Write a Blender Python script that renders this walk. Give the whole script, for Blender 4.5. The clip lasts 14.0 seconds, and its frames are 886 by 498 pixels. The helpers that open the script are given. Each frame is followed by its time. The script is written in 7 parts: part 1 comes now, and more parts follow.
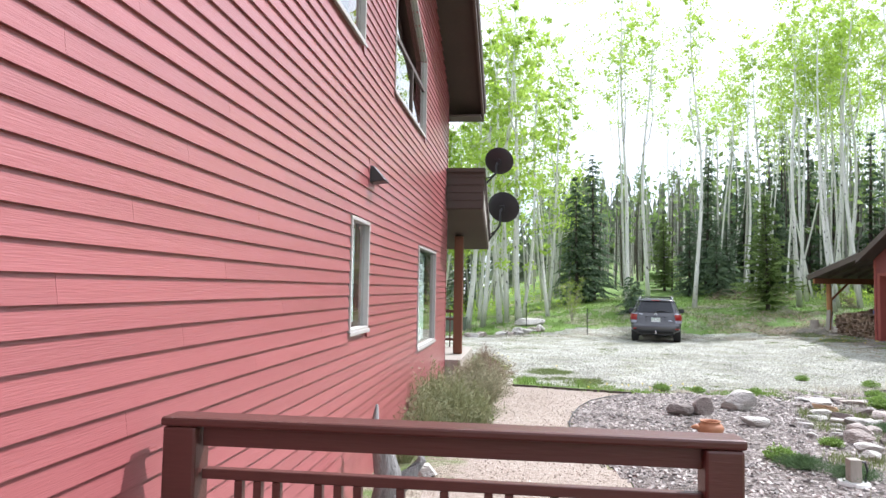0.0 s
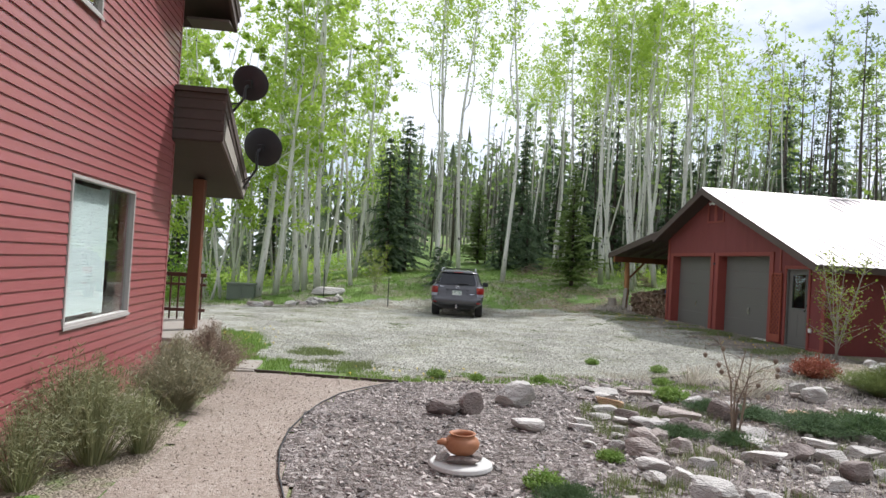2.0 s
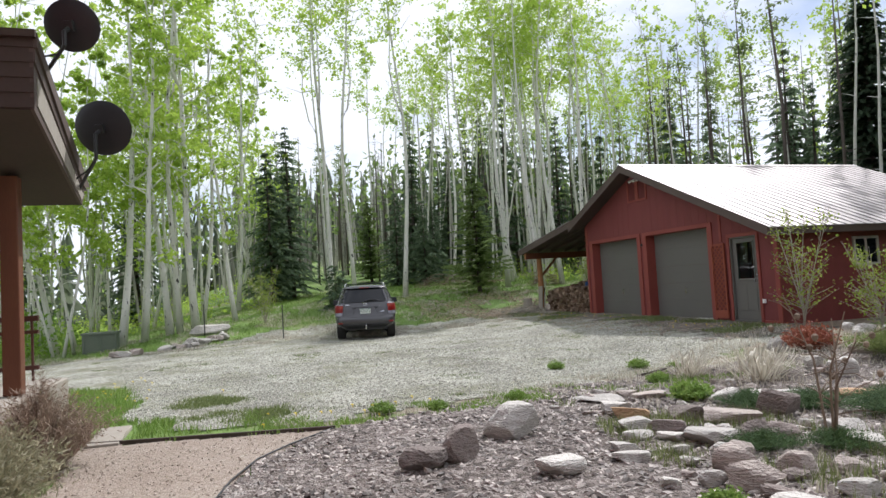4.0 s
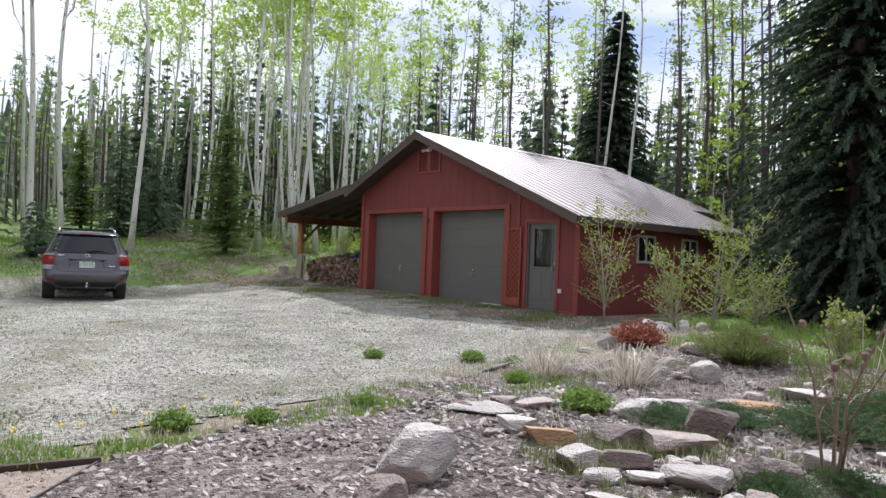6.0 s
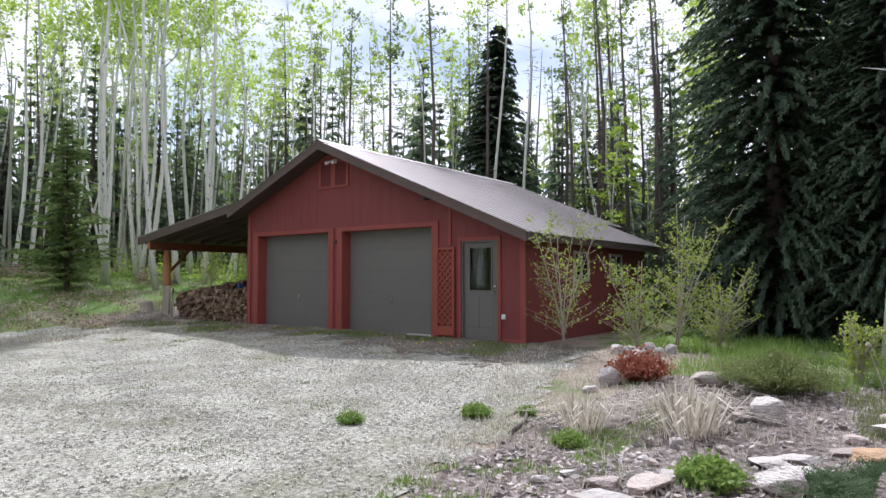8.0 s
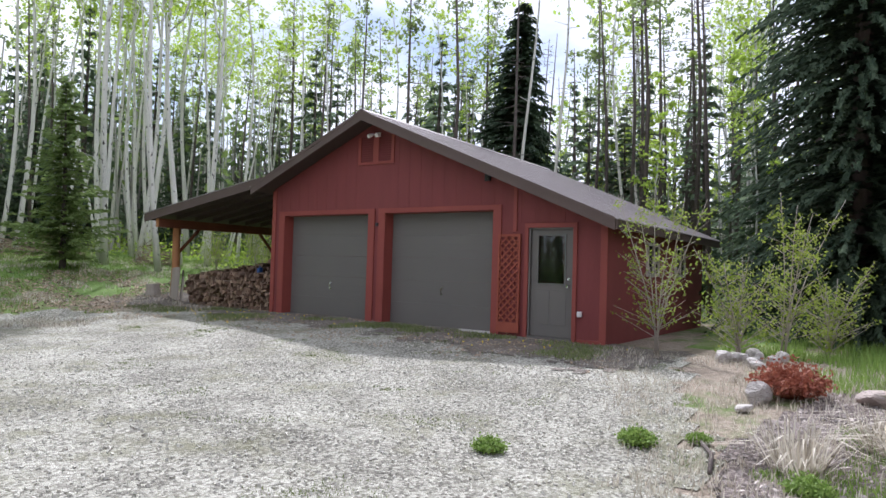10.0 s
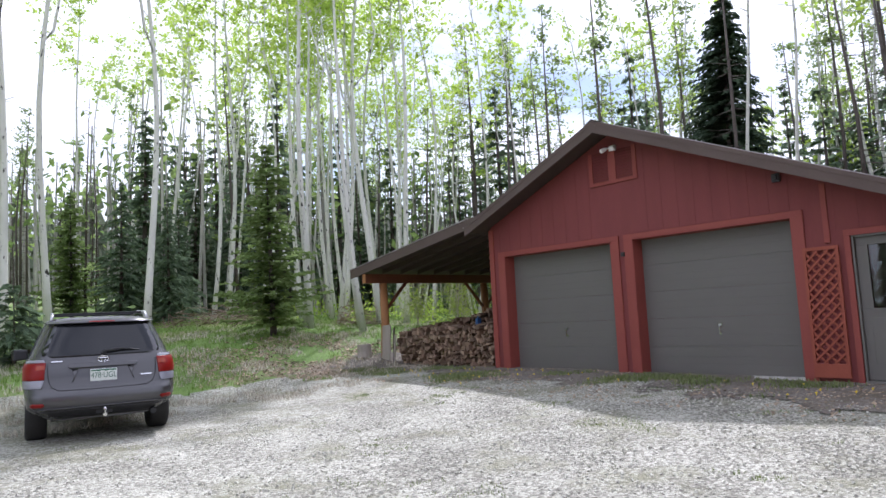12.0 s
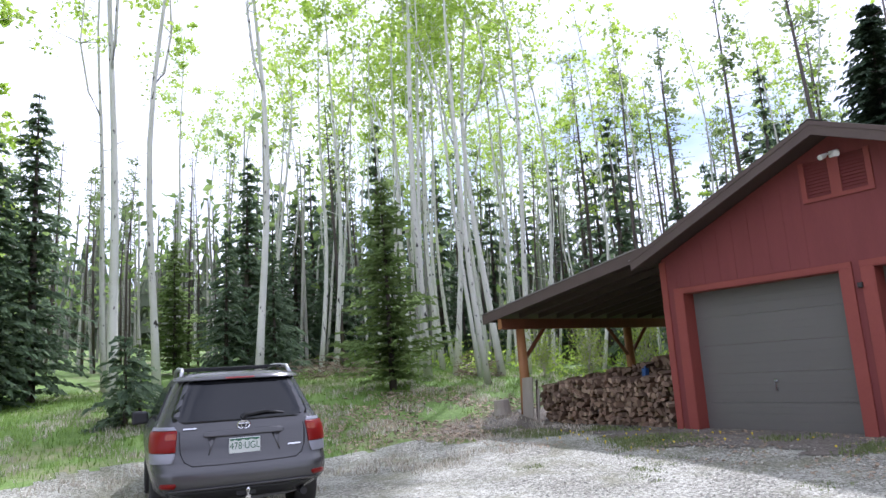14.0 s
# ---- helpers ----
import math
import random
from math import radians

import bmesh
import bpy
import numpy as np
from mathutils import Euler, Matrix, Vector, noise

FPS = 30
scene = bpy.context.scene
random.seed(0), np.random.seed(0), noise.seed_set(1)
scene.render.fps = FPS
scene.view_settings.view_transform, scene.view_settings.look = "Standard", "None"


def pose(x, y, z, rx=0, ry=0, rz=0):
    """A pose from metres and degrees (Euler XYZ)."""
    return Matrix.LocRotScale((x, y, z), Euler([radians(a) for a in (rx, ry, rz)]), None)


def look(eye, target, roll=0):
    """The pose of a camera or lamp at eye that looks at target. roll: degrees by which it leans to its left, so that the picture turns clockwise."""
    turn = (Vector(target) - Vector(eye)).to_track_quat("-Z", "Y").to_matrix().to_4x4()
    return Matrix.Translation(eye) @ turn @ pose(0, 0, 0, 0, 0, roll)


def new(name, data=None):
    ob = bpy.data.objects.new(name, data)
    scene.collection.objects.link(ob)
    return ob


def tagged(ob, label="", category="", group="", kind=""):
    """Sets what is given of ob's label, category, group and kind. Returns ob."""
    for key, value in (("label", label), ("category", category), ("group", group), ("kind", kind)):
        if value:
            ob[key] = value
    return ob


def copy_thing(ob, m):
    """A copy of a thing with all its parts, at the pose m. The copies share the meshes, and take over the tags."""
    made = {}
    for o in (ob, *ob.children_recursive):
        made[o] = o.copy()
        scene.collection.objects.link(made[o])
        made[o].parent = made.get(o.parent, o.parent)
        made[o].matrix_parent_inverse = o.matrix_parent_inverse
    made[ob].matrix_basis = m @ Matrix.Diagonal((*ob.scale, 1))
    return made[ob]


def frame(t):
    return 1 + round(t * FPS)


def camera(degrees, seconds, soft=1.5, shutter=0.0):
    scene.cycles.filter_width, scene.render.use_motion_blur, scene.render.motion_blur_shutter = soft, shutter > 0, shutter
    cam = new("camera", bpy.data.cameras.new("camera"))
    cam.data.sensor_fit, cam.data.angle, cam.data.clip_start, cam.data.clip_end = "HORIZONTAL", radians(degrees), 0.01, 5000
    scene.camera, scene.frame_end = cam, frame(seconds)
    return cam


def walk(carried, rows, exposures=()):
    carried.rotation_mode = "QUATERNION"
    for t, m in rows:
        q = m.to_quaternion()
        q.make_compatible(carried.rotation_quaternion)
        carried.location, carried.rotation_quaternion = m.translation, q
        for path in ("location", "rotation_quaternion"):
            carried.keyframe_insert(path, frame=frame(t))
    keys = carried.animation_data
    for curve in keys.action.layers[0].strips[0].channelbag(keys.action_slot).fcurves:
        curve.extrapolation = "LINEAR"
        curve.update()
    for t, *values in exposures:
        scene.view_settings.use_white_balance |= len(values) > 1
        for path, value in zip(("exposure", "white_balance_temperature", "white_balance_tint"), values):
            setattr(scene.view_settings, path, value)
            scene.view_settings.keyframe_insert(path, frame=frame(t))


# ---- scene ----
cam = camera(66.2, 14.0)
PATH = [
    (0, (0.025, -0.634, 1.605), (-0.213, 1.349, 1.72), 1.0),
    (0.5, (0.446, 0.082, 1.593), (0.301, 2.073, 1.721), -2.1),
    (1, (0.844, 0.764, 1.584), (0.856, 2.759, 1.723), -0.7),
    (1.5, (1.155, 1.575, 1.613), (1.214, 3.572, 1.691), -0.5),
    (2, (1.359, 2.301, 1.551), (1.615, 4.285, 1.594), 3.4),
    (2.2, (1.372, 2.613, 1.519), (1.692, 4.587, 1.53), 1.7),
    (4.3, (1.033, 5.826, 1.078), (1.639, 7.728, 1.198), -3.2),
    (4.5, (1.009, 6.104, 1.057), (1.61, 8.009, 1.17), -3.4),
    (5, (0.925, 6.877, 1.079), (1.875, 8.637, 1.113), -1.0),
    (5.5, (0.92, 7.746, 1.051), (1.99, 9.435, 1.081), -1.2),
    (6, (0.859, 8.463, 1.062), (2.165, 9.978, 1.085), 2.3),
    (6.5, (0.851, 9.222, 1.076), (2.278, 10.622, 1.157), -2.1),
    (7, (0.86, 9.92, 1.101), (2.411, 11.178, 1.202), -2.5),
    (7.5, (0.937, 10.616, 1.121), (2.535, 11.815, 1.215), -2.4),
    (7.7, (1.011, 10.902, 1.131), (2.62, 12.086, 1.23), -0.1),
    (9.8, (1.343, 13.352, 1.103), (2.998, 14.473, 1.164), -1.3),
    (10, (1.458, 13.624, 1.117), (3.11, 14.749, 1.178), 1.7),
    (10.5, (1.793, 14.295, 1.133), (3.368, 15.517, 1.292), -3.0),
    (11, (1.947, 15.018, 1.081), (3.308, 16.463, 1.321), -7.1),
    (11.5, (2.09, 15.666, 1.087), (3.375, 17.177, 1.348), -3.6),
    (12, (2.286, 16.289, 1.074), (3.618, 17.767, 1.276), -2.8),
    (12.5, (2.401, 16.968, 1.044), (3.699, 18.476, 1.244), 0.2),
    (13, (2.467, 17.616, 1.093), (3.728, 19.155, 1.295), -1.9),
    (13.5, (2.531, 18.291, 1.12), (3.757, 19.849, 1.388), 1.1),
    (14, (2.432, 18.898, 1.182), (3.587, 20.491, 1.539), -3.4),
]
EXPOSURES = [(0.0, 0.76, 5800, 13), (0.3, 0.56, 5850, 13), (0.6, 0.33, 5900, 13), (1.5, 0.08, 6000, 13), (4.5, -0.02, 6100, 13), (5.5, 0.0, 5950, 16), (6.5, 0.15, 5950, 17), (7.5, 0.20, 5900, 18), (10.0, 0.26, 5850, 19), (11.0, 0.38, 5750, 20), (12.5, 0.42, 5750, 21), (14.0, 0.52, 5600, 22)]
walk(cam, [(t, look(eye, target, roll)) for t, eye, target, roll in PATH], EXPOSURES)

# ---- world and sun ----
SUN_TO = Vector((0.62, 0.5, 1.0)).normalized()
sky_world = bpy.data.worlds.new("sky")
scene.world = sky_world
sky_world.use_nodes = True
wn, wl = sky_world.node_tree.nodes, sky_world.node_tree.links
wn.clear()
w_out, w_bg = wn.new("ShaderNodeOutputWorld"), wn.new("ShaderNodeBackground")
w_sky = wn.new("ShaderNodeTexSky")
w_sky.sky_type, w_sky.sun_disc = "NISHITA", False
w_sky.sun_elevation, w_sky.sun_rotation = math.asin(SUN_TO.z), math.atan2(SUN_TO.x, SUN_TO.y)
w_map, w_co = wn.new("ShaderNodeMapping"), wn.new("ShaderNodeTexCoord")
w_map.inputs["Scale"].default_value = (1.0, 1.0, 2.2)
w_noise, w_ramp, w_mix = wn.new("ShaderNodeTexNoise"), wn.new("ShaderNodeValToRGB"), wn.new("ShaderNodeMix")
w_noise.inputs["Scale"].default_value, w_noise.inputs["Detail"].default_value = 2.6, 7.0
w_ramp.color_ramp.elements[0].position, w_ramp.color_ramp.elements[1].position = 0.29, 0.46
w_mix.data_type = "RGBA"
w_mix.inputs[7].default_value = (9.9, 10.1, 10.4, 1.0)
wl.new(w_co.outputs["Generated"], w_map.inputs["Vector"])
wl.new(w_map.outputs[0], w_noise.inputs["Vector"])
wl.new(w_noise.outputs["Fac"], w_ramp.inputs[0])
wl.new(w_ramp.outputs[0], w_mix.inputs[0])
wl.new(w_sky.outputs[0], w_mix.inputs[6])
wl.new(w_mix.outputs[2], w_bg.inputs[0])
w_bg.inputs[1].default_value = 0.11
wl.new(w_bg.outputs[0], w_out.inputs[0])
sun = new("sun", bpy.data.lights.new("sun", "SUN"))
sun.data.energy, sun.data.angle, sun.data.color = 4.4, radians(1.5), (1.0, 0.965, 0.91)
sun.matrix_world = look(SUN_TO * 50, (0, 0, 0))


# ---- materials ----
def node_mat(name):
    m = bpy.data.materials.new(name)
    m.use_nodes = True
    return m, m.node_tree.nodes, m.node_tree.links, m.node_tree.nodes["Principled BSDF"]


def surface(name, a, b, scale=6.0, rough=0.7, bump=0.2, grain=60.0, metal=0.0, stretch=(1, 1, 1), vary=0.0, island=0.0, dist=0.01, spec=0.5):
    """Two tones mixed by a coarse and a fine noise, with a fine bump; vary: spread from object to object; island: from piece to piece."""
    m, n, l, p = node_mat(name)
    co, mp = n.new("ShaderNodeTexCoord"), n.new("ShaderNodeMapping")
    mp.inputs["Scale"].default_value = stretch
    l.new(co.outputs["Object"], mp.inputs["Vector"])
    big, fine = n.new("ShaderNodeTexNoise"), n.new("ShaderNodeTexNoise")
    big.inputs["Scale"].default_value, big.inputs["Detail"].default_value = scale, 4.0
    fine.inputs["Scale"].default_value, fine.inputs["Detail"].default_value = grain, 3.0
    l.new(mp.outputs[0], big.inputs["Vector"]), l.new(mp.outputs[0], fine.inputs["Vector"])
    add = n.new("ShaderNodeMath")
    add.operation = "MULTIPLY_ADD"
    add.inputs[1].default_value = 0.6
    l.new(fine.outputs["Fac"], add.inputs[0])
    half = n.new("ShaderNodeMath")
    half.operation = "MULTIPLY_ADD"
    half.inputs[1].default_value, half.inputs[2].default_value = 0.9, -0.25
    l.new(big.outputs["Fac"], half.inputs[0]), l.new(half.outputs[0], add.inputs[2])
    mix = n.new("ShaderNodeMix")
    mix.data_type, mix.clamp_factor = "RGBA", True
    mix.inputs[6].default_value, mix.inputs[7].default_value = (*a, 1), (*b, 1)
    l.new(add.outputs[0], mix.inputs[0])
    last = mix.outputs[2]
    for amount, kind, out in ((vary, "ShaderNodeObjectInfo", "Random"), (island, "ShaderNodeNewGeometry", "Random Per Island")):
        if amount:
            src, hsv, rng = n.new(kind), n.new("ShaderNodeHueSaturation"), n.new("ShaderNodeMapRange")
            rng.inputs[3].default_value, rng.inputs[4].default_value = 1 - amount, 1 + amount
            l.new(src.outputs[out], rng.inputs[0]), l.new(rng.outputs[0], hsv.inputs["Value"])
            l.new(last, hsv.inputs["Color"])
            last = hsv.outputs[0]
    l.new(last, p.inputs["Base Color"])
    p.inputs["Roughness"].default_value, p.inputs["Metallic"].default_value = rough, metal
    p.inputs["Specular IOR Level"].default_value = spec
    if bump:
        bp = n.new("ShaderNodeBump")
        bp.inputs["Strength"].default_value, bp.inputs["Distance"].default_value = bump, dist
        l.new(add.outputs[0], bp.inputs["Height"]), l.new(bp.outputs[0], p.inputs["Normal"])
    return m


def leafy(name, a, b, through_part=0.45, spec=0.25, rough=0.55):
    """Thin leaves that let light through, each piece of its own tone."""
    m, n, l, p = node_mat(name)
    geo, mix = n.new("ShaderNodeNewGeometry"), n.new("ShaderNodeMix")
    mix.data_type = "RGBA"
    mix.inputs[6].default_value, mix.inputs[7].default_value = (*a, 1), (*b, 1)
    l.new(geo.outputs["Random Per Island"], mix.inputs[0])
    l.new(mix.outputs[2], p.inputs["Base Color"])
    p.inputs["Roughness"].default_value, p.inputs["Specular IOR Level"].default_value = rough, spec
    tr, sh = n.new("ShaderNodeBsdfTranslucent"), n.new("ShaderNodeMixShader")
    l.new(mix.outputs[2], tr.inputs["Color"])
    sh.inputs[0].default_value = through_part
    l.new(p.outputs[0], sh.inputs[1]), l.new(tr.outputs[0], sh.inputs[2])
    l.new(sh.outputs[0], n["Material Output"].inputs[0])
    return m


def pebbled(name, tones, size, bump=0.6, patch=None, patch_scale=0.5, patch_low=0.5, patch_high=0.62, rough=0.85):
    """Loose stones or chips: a cell pattern with a tone for each cell; patch: a second colour in irregular spots."""
    m, n, l, p = node_mat(name)
    co = n.new("ShaderNodeTexCoord")
    warp, vor, vor2, ramp = n.new("ShaderNodeTexNoise"), n.new("ShaderNodeTexVoronoi"), n.new("ShaderNodeTexVoronoi"), n.new("ShaderNodeValToRGB")
    addv = n.new("ShaderNodeMixRGB")
    addv.inputs[0].default_value = 0.012
    warp.inputs["Scale"].default_value = 30.0
    l.new(co.outputs["Object"], warp.inputs["Vector"])
    l.new(co.outputs["Object"], addv.inputs[1]), l.new(warp.outputs["Color"], addv.inputs[2])
    for v, s in ((vor, 1 / size), (vor2, 2.3 / size)):
        v.inputs["Scale"].default_value = s
        l.new(addv.outputs[0], v.inputs["Vector"])
    e = ramp.color_ramp.elements
    e[0].color, e[1].color = (*tones[0], 1), (*tones[-1], 1)
    for i, t in enumerate(tones[1:-1]):
        e.new((i + 1) / (len(tones) - 1)).color = (*t, 1)
    sep = n.new("ShaderNodeSeparateColor")
    l.new(vor.outputs["Color"], sep.inputs[0])
    broad = n.new("ShaderNodeTexNoise")
    broad.inputs["Scale"].default_value, broad.inputs["Detail"].default_value = 0.9, 5.0
    l.new(co.outputs["Object"], broad.inputs["Vector"])
    ma = n.new("ShaderNodeMath")
    ma.operation = "MULTIPLY_ADD"
    ma.inputs[1].default_value = 0.7
    sub = n.new("ShaderNodeMath")
    sub.operation = "MULTIPLY_ADD"
    sub.inputs[1].default_value, sub.inputs[2].default_value = 0.9, -0.3
    l.new(broad.outputs["Fac"], sub.inputs[0]), l.new(sep.outputs[0], ma.inputs[0]), l.new(sub.outputs[0], ma.inputs[2])
    l.new(ma.outputs[0], ramp.inputs[0])
    last = ramp.outputs[0]
    if patch:
        pn, pr, pm = n.new("ShaderNodeTexNoise"), n.new("ShaderNodeMapRange"), n.new("ShaderNodeMix")
        pm.data_type = "RGBA"
        pn.inputs["Scale"].default_value, pn.inputs["Detail"].default_value, pn.inputs["Roughness"].default_value = patch_scale, 9.0, 0.68
        pr.inputs[1].default_value, pr.inputs[2].default_value = patch_low, patch_high
        pm.inputs[7].default_value = (*patch, 1)
        l.new(co.outputs["Object"], pn.inputs["Vector"]), l.new(pn.outputs["Fac"], pr.inputs[0]), l.new(pr.outputs[0], pm.inputs[0])
        l.new(last, pm.inputs[6])
        last = pm.outputs[2]
    l.new(last, p.inputs["Base Color"])
    p.inputs["Roughness"].default_value, p.inputs["Specular IOR Level"].default_value = rough, 0.3
    hs, bp = n.new("ShaderNodeMath"), n.new("ShaderNodeBump")
    hs.operation = "ADD"
    l.new(vor.outputs["Distance"], hs.inputs[0]), l.new(vor2.outputs["Distance"], hs.inputs[1])
    bp.invert = True
    bp.inputs["Strength"].default_value, bp.inputs["Distance"].default_value = bump, size * 0.6
    l.new(hs.outputs[0], bp.inputs["Height"]), l.new(bp.outputs[0], p.inputs["Normal"])
    return m


def aspen_bark():
    """Chalky white bark with black eyes and scars, darker at the foot."""
    m, n, l, p = node_mat("aspen_bark")
    co, mp = n.new("ShaderNodeTexCoord"), n.new("ShaderNodeMapping")
    mp.inputs["Scale"].default_value = (6.0, 6.0, 2.6)
    l.new(co.outputs["Object"], mp.inputs["Vector"])
    scar, tone = n.new("ShaderNodeTexNoise"), n.new("ShaderNodeTexNoise")
    scar.inputs["Scale"].default_value, scar.inputs["Detail"].default_value = 1.6, 5.0
    tone.inputs["Scale"].default_value, tone.inputs["Detail"].default_value = 0.5, 4.0
    l.new(mp.outputs[0], scar.inputs["Vector"]), l.new(mp.outputs[0], tone.inputs["Vector"])
    r, mix, mix2 = n.new("ShaderNodeMapRange"), n.new("ShaderNodeMix"), n.new("ShaderNodeMix")
    mix.data_type = mix2.data_type = "RGBA"
    r.inputs[1].default_value, r.inputs[2].default_value = 0.62, 0.68
    mix.inputs[6].default_value, mix.inputs[7].default_value = (0.50, 0.50, 0.44, 1), (0.74, 0.73, 0.68, 1)
    mix2.inputs[7].default_value = (0.05, 0.045, 0.04, 1)
    l.new(tone.outputs["Fac"], mix.inputs[0]), l.new(scar.outputs["Fac"], r.inputs[0]), l.new(r.outputs[0], mix2.inputs[0])
    l.new(mix.outputs[2], mix2.inputs[6]), l.new(mix2.outputs[2], p.inputs["Base Color"])
    p.inputs["Roughness"].default_value = 0.8
    bp = n.new("ShaderNodeBump")
    bp.inputs["Strength"].default_value = 0.4
    l.new(scar.outputs["Fac"], bp.inputs["Height"]), l.new(bp.outputs[0], p.inputs["Normal"])
    return m


def glass_mat(name, tint=(0.9, 0.95, 0.93), rough=0.0):
    m, n, l, p = node_mat(name)
    p.inputs["Base Color"].default_value, p.inputs["Roughness"].default_value = (*tint, 1), rough
    p.inputs["Transmission Weight"].default_value, p.inputs["IOR"].default_value = 1.0, 1.5
    return m


M = {}
M["siding"] = surface("red_lap_siding", (0.28, 0.085, 0.085), (0.34, 0.110, 0.110), 2.0, 0.31, 0.6, 26.0, stretch=(1, 0.25, 6), vary=0.06, dist=0.005, spec=0.6)
M["garage_wall"] = surface("red_plywood", (0.155, 0.033, 0.032), (0.215, 0.049, 0.046), 1.2, 0.75, 0.3, 18.0, stretch=(4, 4, 0.6), dist=0.006)
M["red_trim"] = surface("red_painted_trim", (0.215, 0.043, 0.034), (0.285, 0.064, 0.047), 2.0, 0.65, 0.2, 30.0)
M["lattice_paint"] = surface("orange_red_stain", (0.23, 0.050, 0.028), (0.33, 0.082, 0.045), 3.0, 0.7, 0.2, 30.0)
M["blue_plastic"] = surface("blue_plastic", (0.02, 0.07, 0.20), (0.03, 0.09, 0.25), 3.0, 0.4, 0.0)
M["brown_trim"] = surface("brown_painted_trim", (0.075, 0.052, 0.043), (0.11, 0.078, 0.066), 2.0, 0.7, 0.2, 30.0)
M["soffit"] = surface("brown_soffit", (0.05, 0.034, 0.028), (0.075, 0.052, 0.042), 1.5, 0.8, 0.2, 20.0)
M["door"] = surface("taupe_door_paint", (0.126, 0.120, 0.107), (0.152, 0.145, 0.130), 1.0, 0.55, 0.1, 40.0)
M["metal_roof"] = surface("metal_roofing", (0.29, 0.265, 0.262), (0.37, 0.34, 0.335), 0.7, 0.48, 0.05, 8.0, metal=0.55)
M["stain"] = surface("red_brown_deck_stain", (0.065, 0.022, 0.018), (0.12, 0.042, 0.032), 1.5, 0.4, 0.25, 24.0, stretch=(0.3, 3, 3))
M["litter"] = surface("dead_leaves", (0.24, 0.17, 0.11), (0.46, 0.37, 0.27), 8.0, 0.85, 0.1, island=0.4)
M["faded_stain"] = surface("faded_deck_stain", (0.15, 0.075, 0.06), (0.24, 0.13, 0.105), 1.5, 0.6, 0.3, 24.0, stretch=(3, 0.3, 3))
M["log"] = surface("orange_wood", (0.30, 0.13, 0.045), (0.42, 0.20, 0.075), 2.0, 0.65, 0.3, 20.0, stretch=(4, 4, 0.5))
# porch post stain, and the painted-in shade of the lean-to beam
M["log_dark"] = surface("stained_and_shaded_timber", (0.11, 0.036, 0.017), (0.19, 0.066, 0.028), 2.0, 0.6, 0.3, 20.0, stretch=(4, 4, 0.5))
M["grey_wood"] = surface("weathered_wood", (0.26, 0.23, 0.19), (0.40, 0.36, 0.31), 3.0, 0.85, 0.5, 22.0, stretch=(4, 4, 0.6))
M["window_frame"] = surface("pale_window_frame", (0.36, 0.33, 0.305), (0.45, 0.42, 0.395), 3.0, 0.5, 0.05, 40.0)
M["glass"] = glass_mat("window_glass")
M["blind"] = surface("white_blind", (0.50, 0.57, 0.56), (0.58, 0.64, 0.63), 2.0, 0.6, 0.1, 30.0)
M["room"] = surface("dim_room", (0.25, 0.24, 0.22), (0.32, 0.31, 0.29), 1.0, 0.9, 0.0)
M["black"] = surface("black_metal", (0.018, 0.018, 0.02), (0.035, 0.034, 0.036), 4.0, 0.5, 0.1, 50.0)
M["dish"] = surface("dark_grey_dish", (0.022, 0.021, 0.025), (0.038, 0.036, 0.040), 4.0, 0.5, 0.1, 70.0)
M["bark"] = aspen_bark()
M["dark_bark"] = surface("dark_bark", (0.06, 0.050, 0.045), (0.15, 0.122, 0.108), 5.0, 0.9, 0.8, 25.0, stretch=(3, 3, 0.7), dist=0.03)
M["far_trunk"] = surface("grey_bark", (0.20, 0.19, 0.17), (0.42, 0.41, 0.37), 2.0, 0.9, 0.0, island=0.5)
M["leaf"] = leafy("aspen_leaf", (0.32, 0.47, 0.065), (0.50, 0.63, 0.13), 0.58)
# paler grey-green: distance haze is put into the far woods' colour
M["far_leaf"] = leafy("hazy_wood_leaf", (0.10, 0.13, 0.085), (0.25, 0.28, 0.19), 0.4, 0.05, 0.8)
M["far_green"] = leafy("deep_wood_leaf", (0.12, 0.19, 0.06), (0.30, 0.40, 0.13), 0.5, 0.1, 0.7)
M["young_leaf"] = leafy("young_leaf", (0.21, 0.30, 0.04), (0.35, 0.42, 0.09), 0.5)
# lightened for conifers farther off, so haze sits in the needle colour
M["needle"] = leafy("hazy_spruce_needle", (0.10, 0.145, 0.095), (0.215, 0.285, 0.175), 0.5, 0.05, 0.8)
M["dark_needle"] = leafy("dense_spruce_needle", (0.040, 0.064, 0.042), (0.105, 0.145, 0.09), 0.30, 0.05, 0.8)
M["hedge_leaf"] = leafy("thicket_leaf", (0.16, 0.29, 0.045), (0.34, 0.50, 0.10), 0.5)
M["yellow"] = leafy("yellow_flower", (0.75, 0.55, 0.03), (0.85, 0.68, 0.06), 0.3)
M["utility_paint"] = surface("grey_green_paint", (0.10, 0.125, 0.095), (0.15, 0.175, 0.13), 3.0, 0.7, 0.2, 20.0)
M["pine_needle"] = leafy("pine_needle", (0.16, 0.23, 0.08), (0.29, 0.37, 0.15), 0.58, 0.05, 0.8)
M["dead_twig"] = surface("dead_twigs", (0.10, 0.085, 0.075), (0.17, 0.15, 0.13), 3.0, 0.9, 0.0)
M["grass"] = leafy("grass_blade", (0.14, 0.245, 0.045), (0.28, 0.39, 0.105), 0.4)
M["weed"] = leafy("low_weed", (0.12, 0.17, 0.05), (0.26, 0.30, 0.13), 0.35)
M["dry_grass"] = leafy("dry_grass_blade", (0.36, 0.32, 0.25), (0.70, 0.66, 0.56), 0.3)
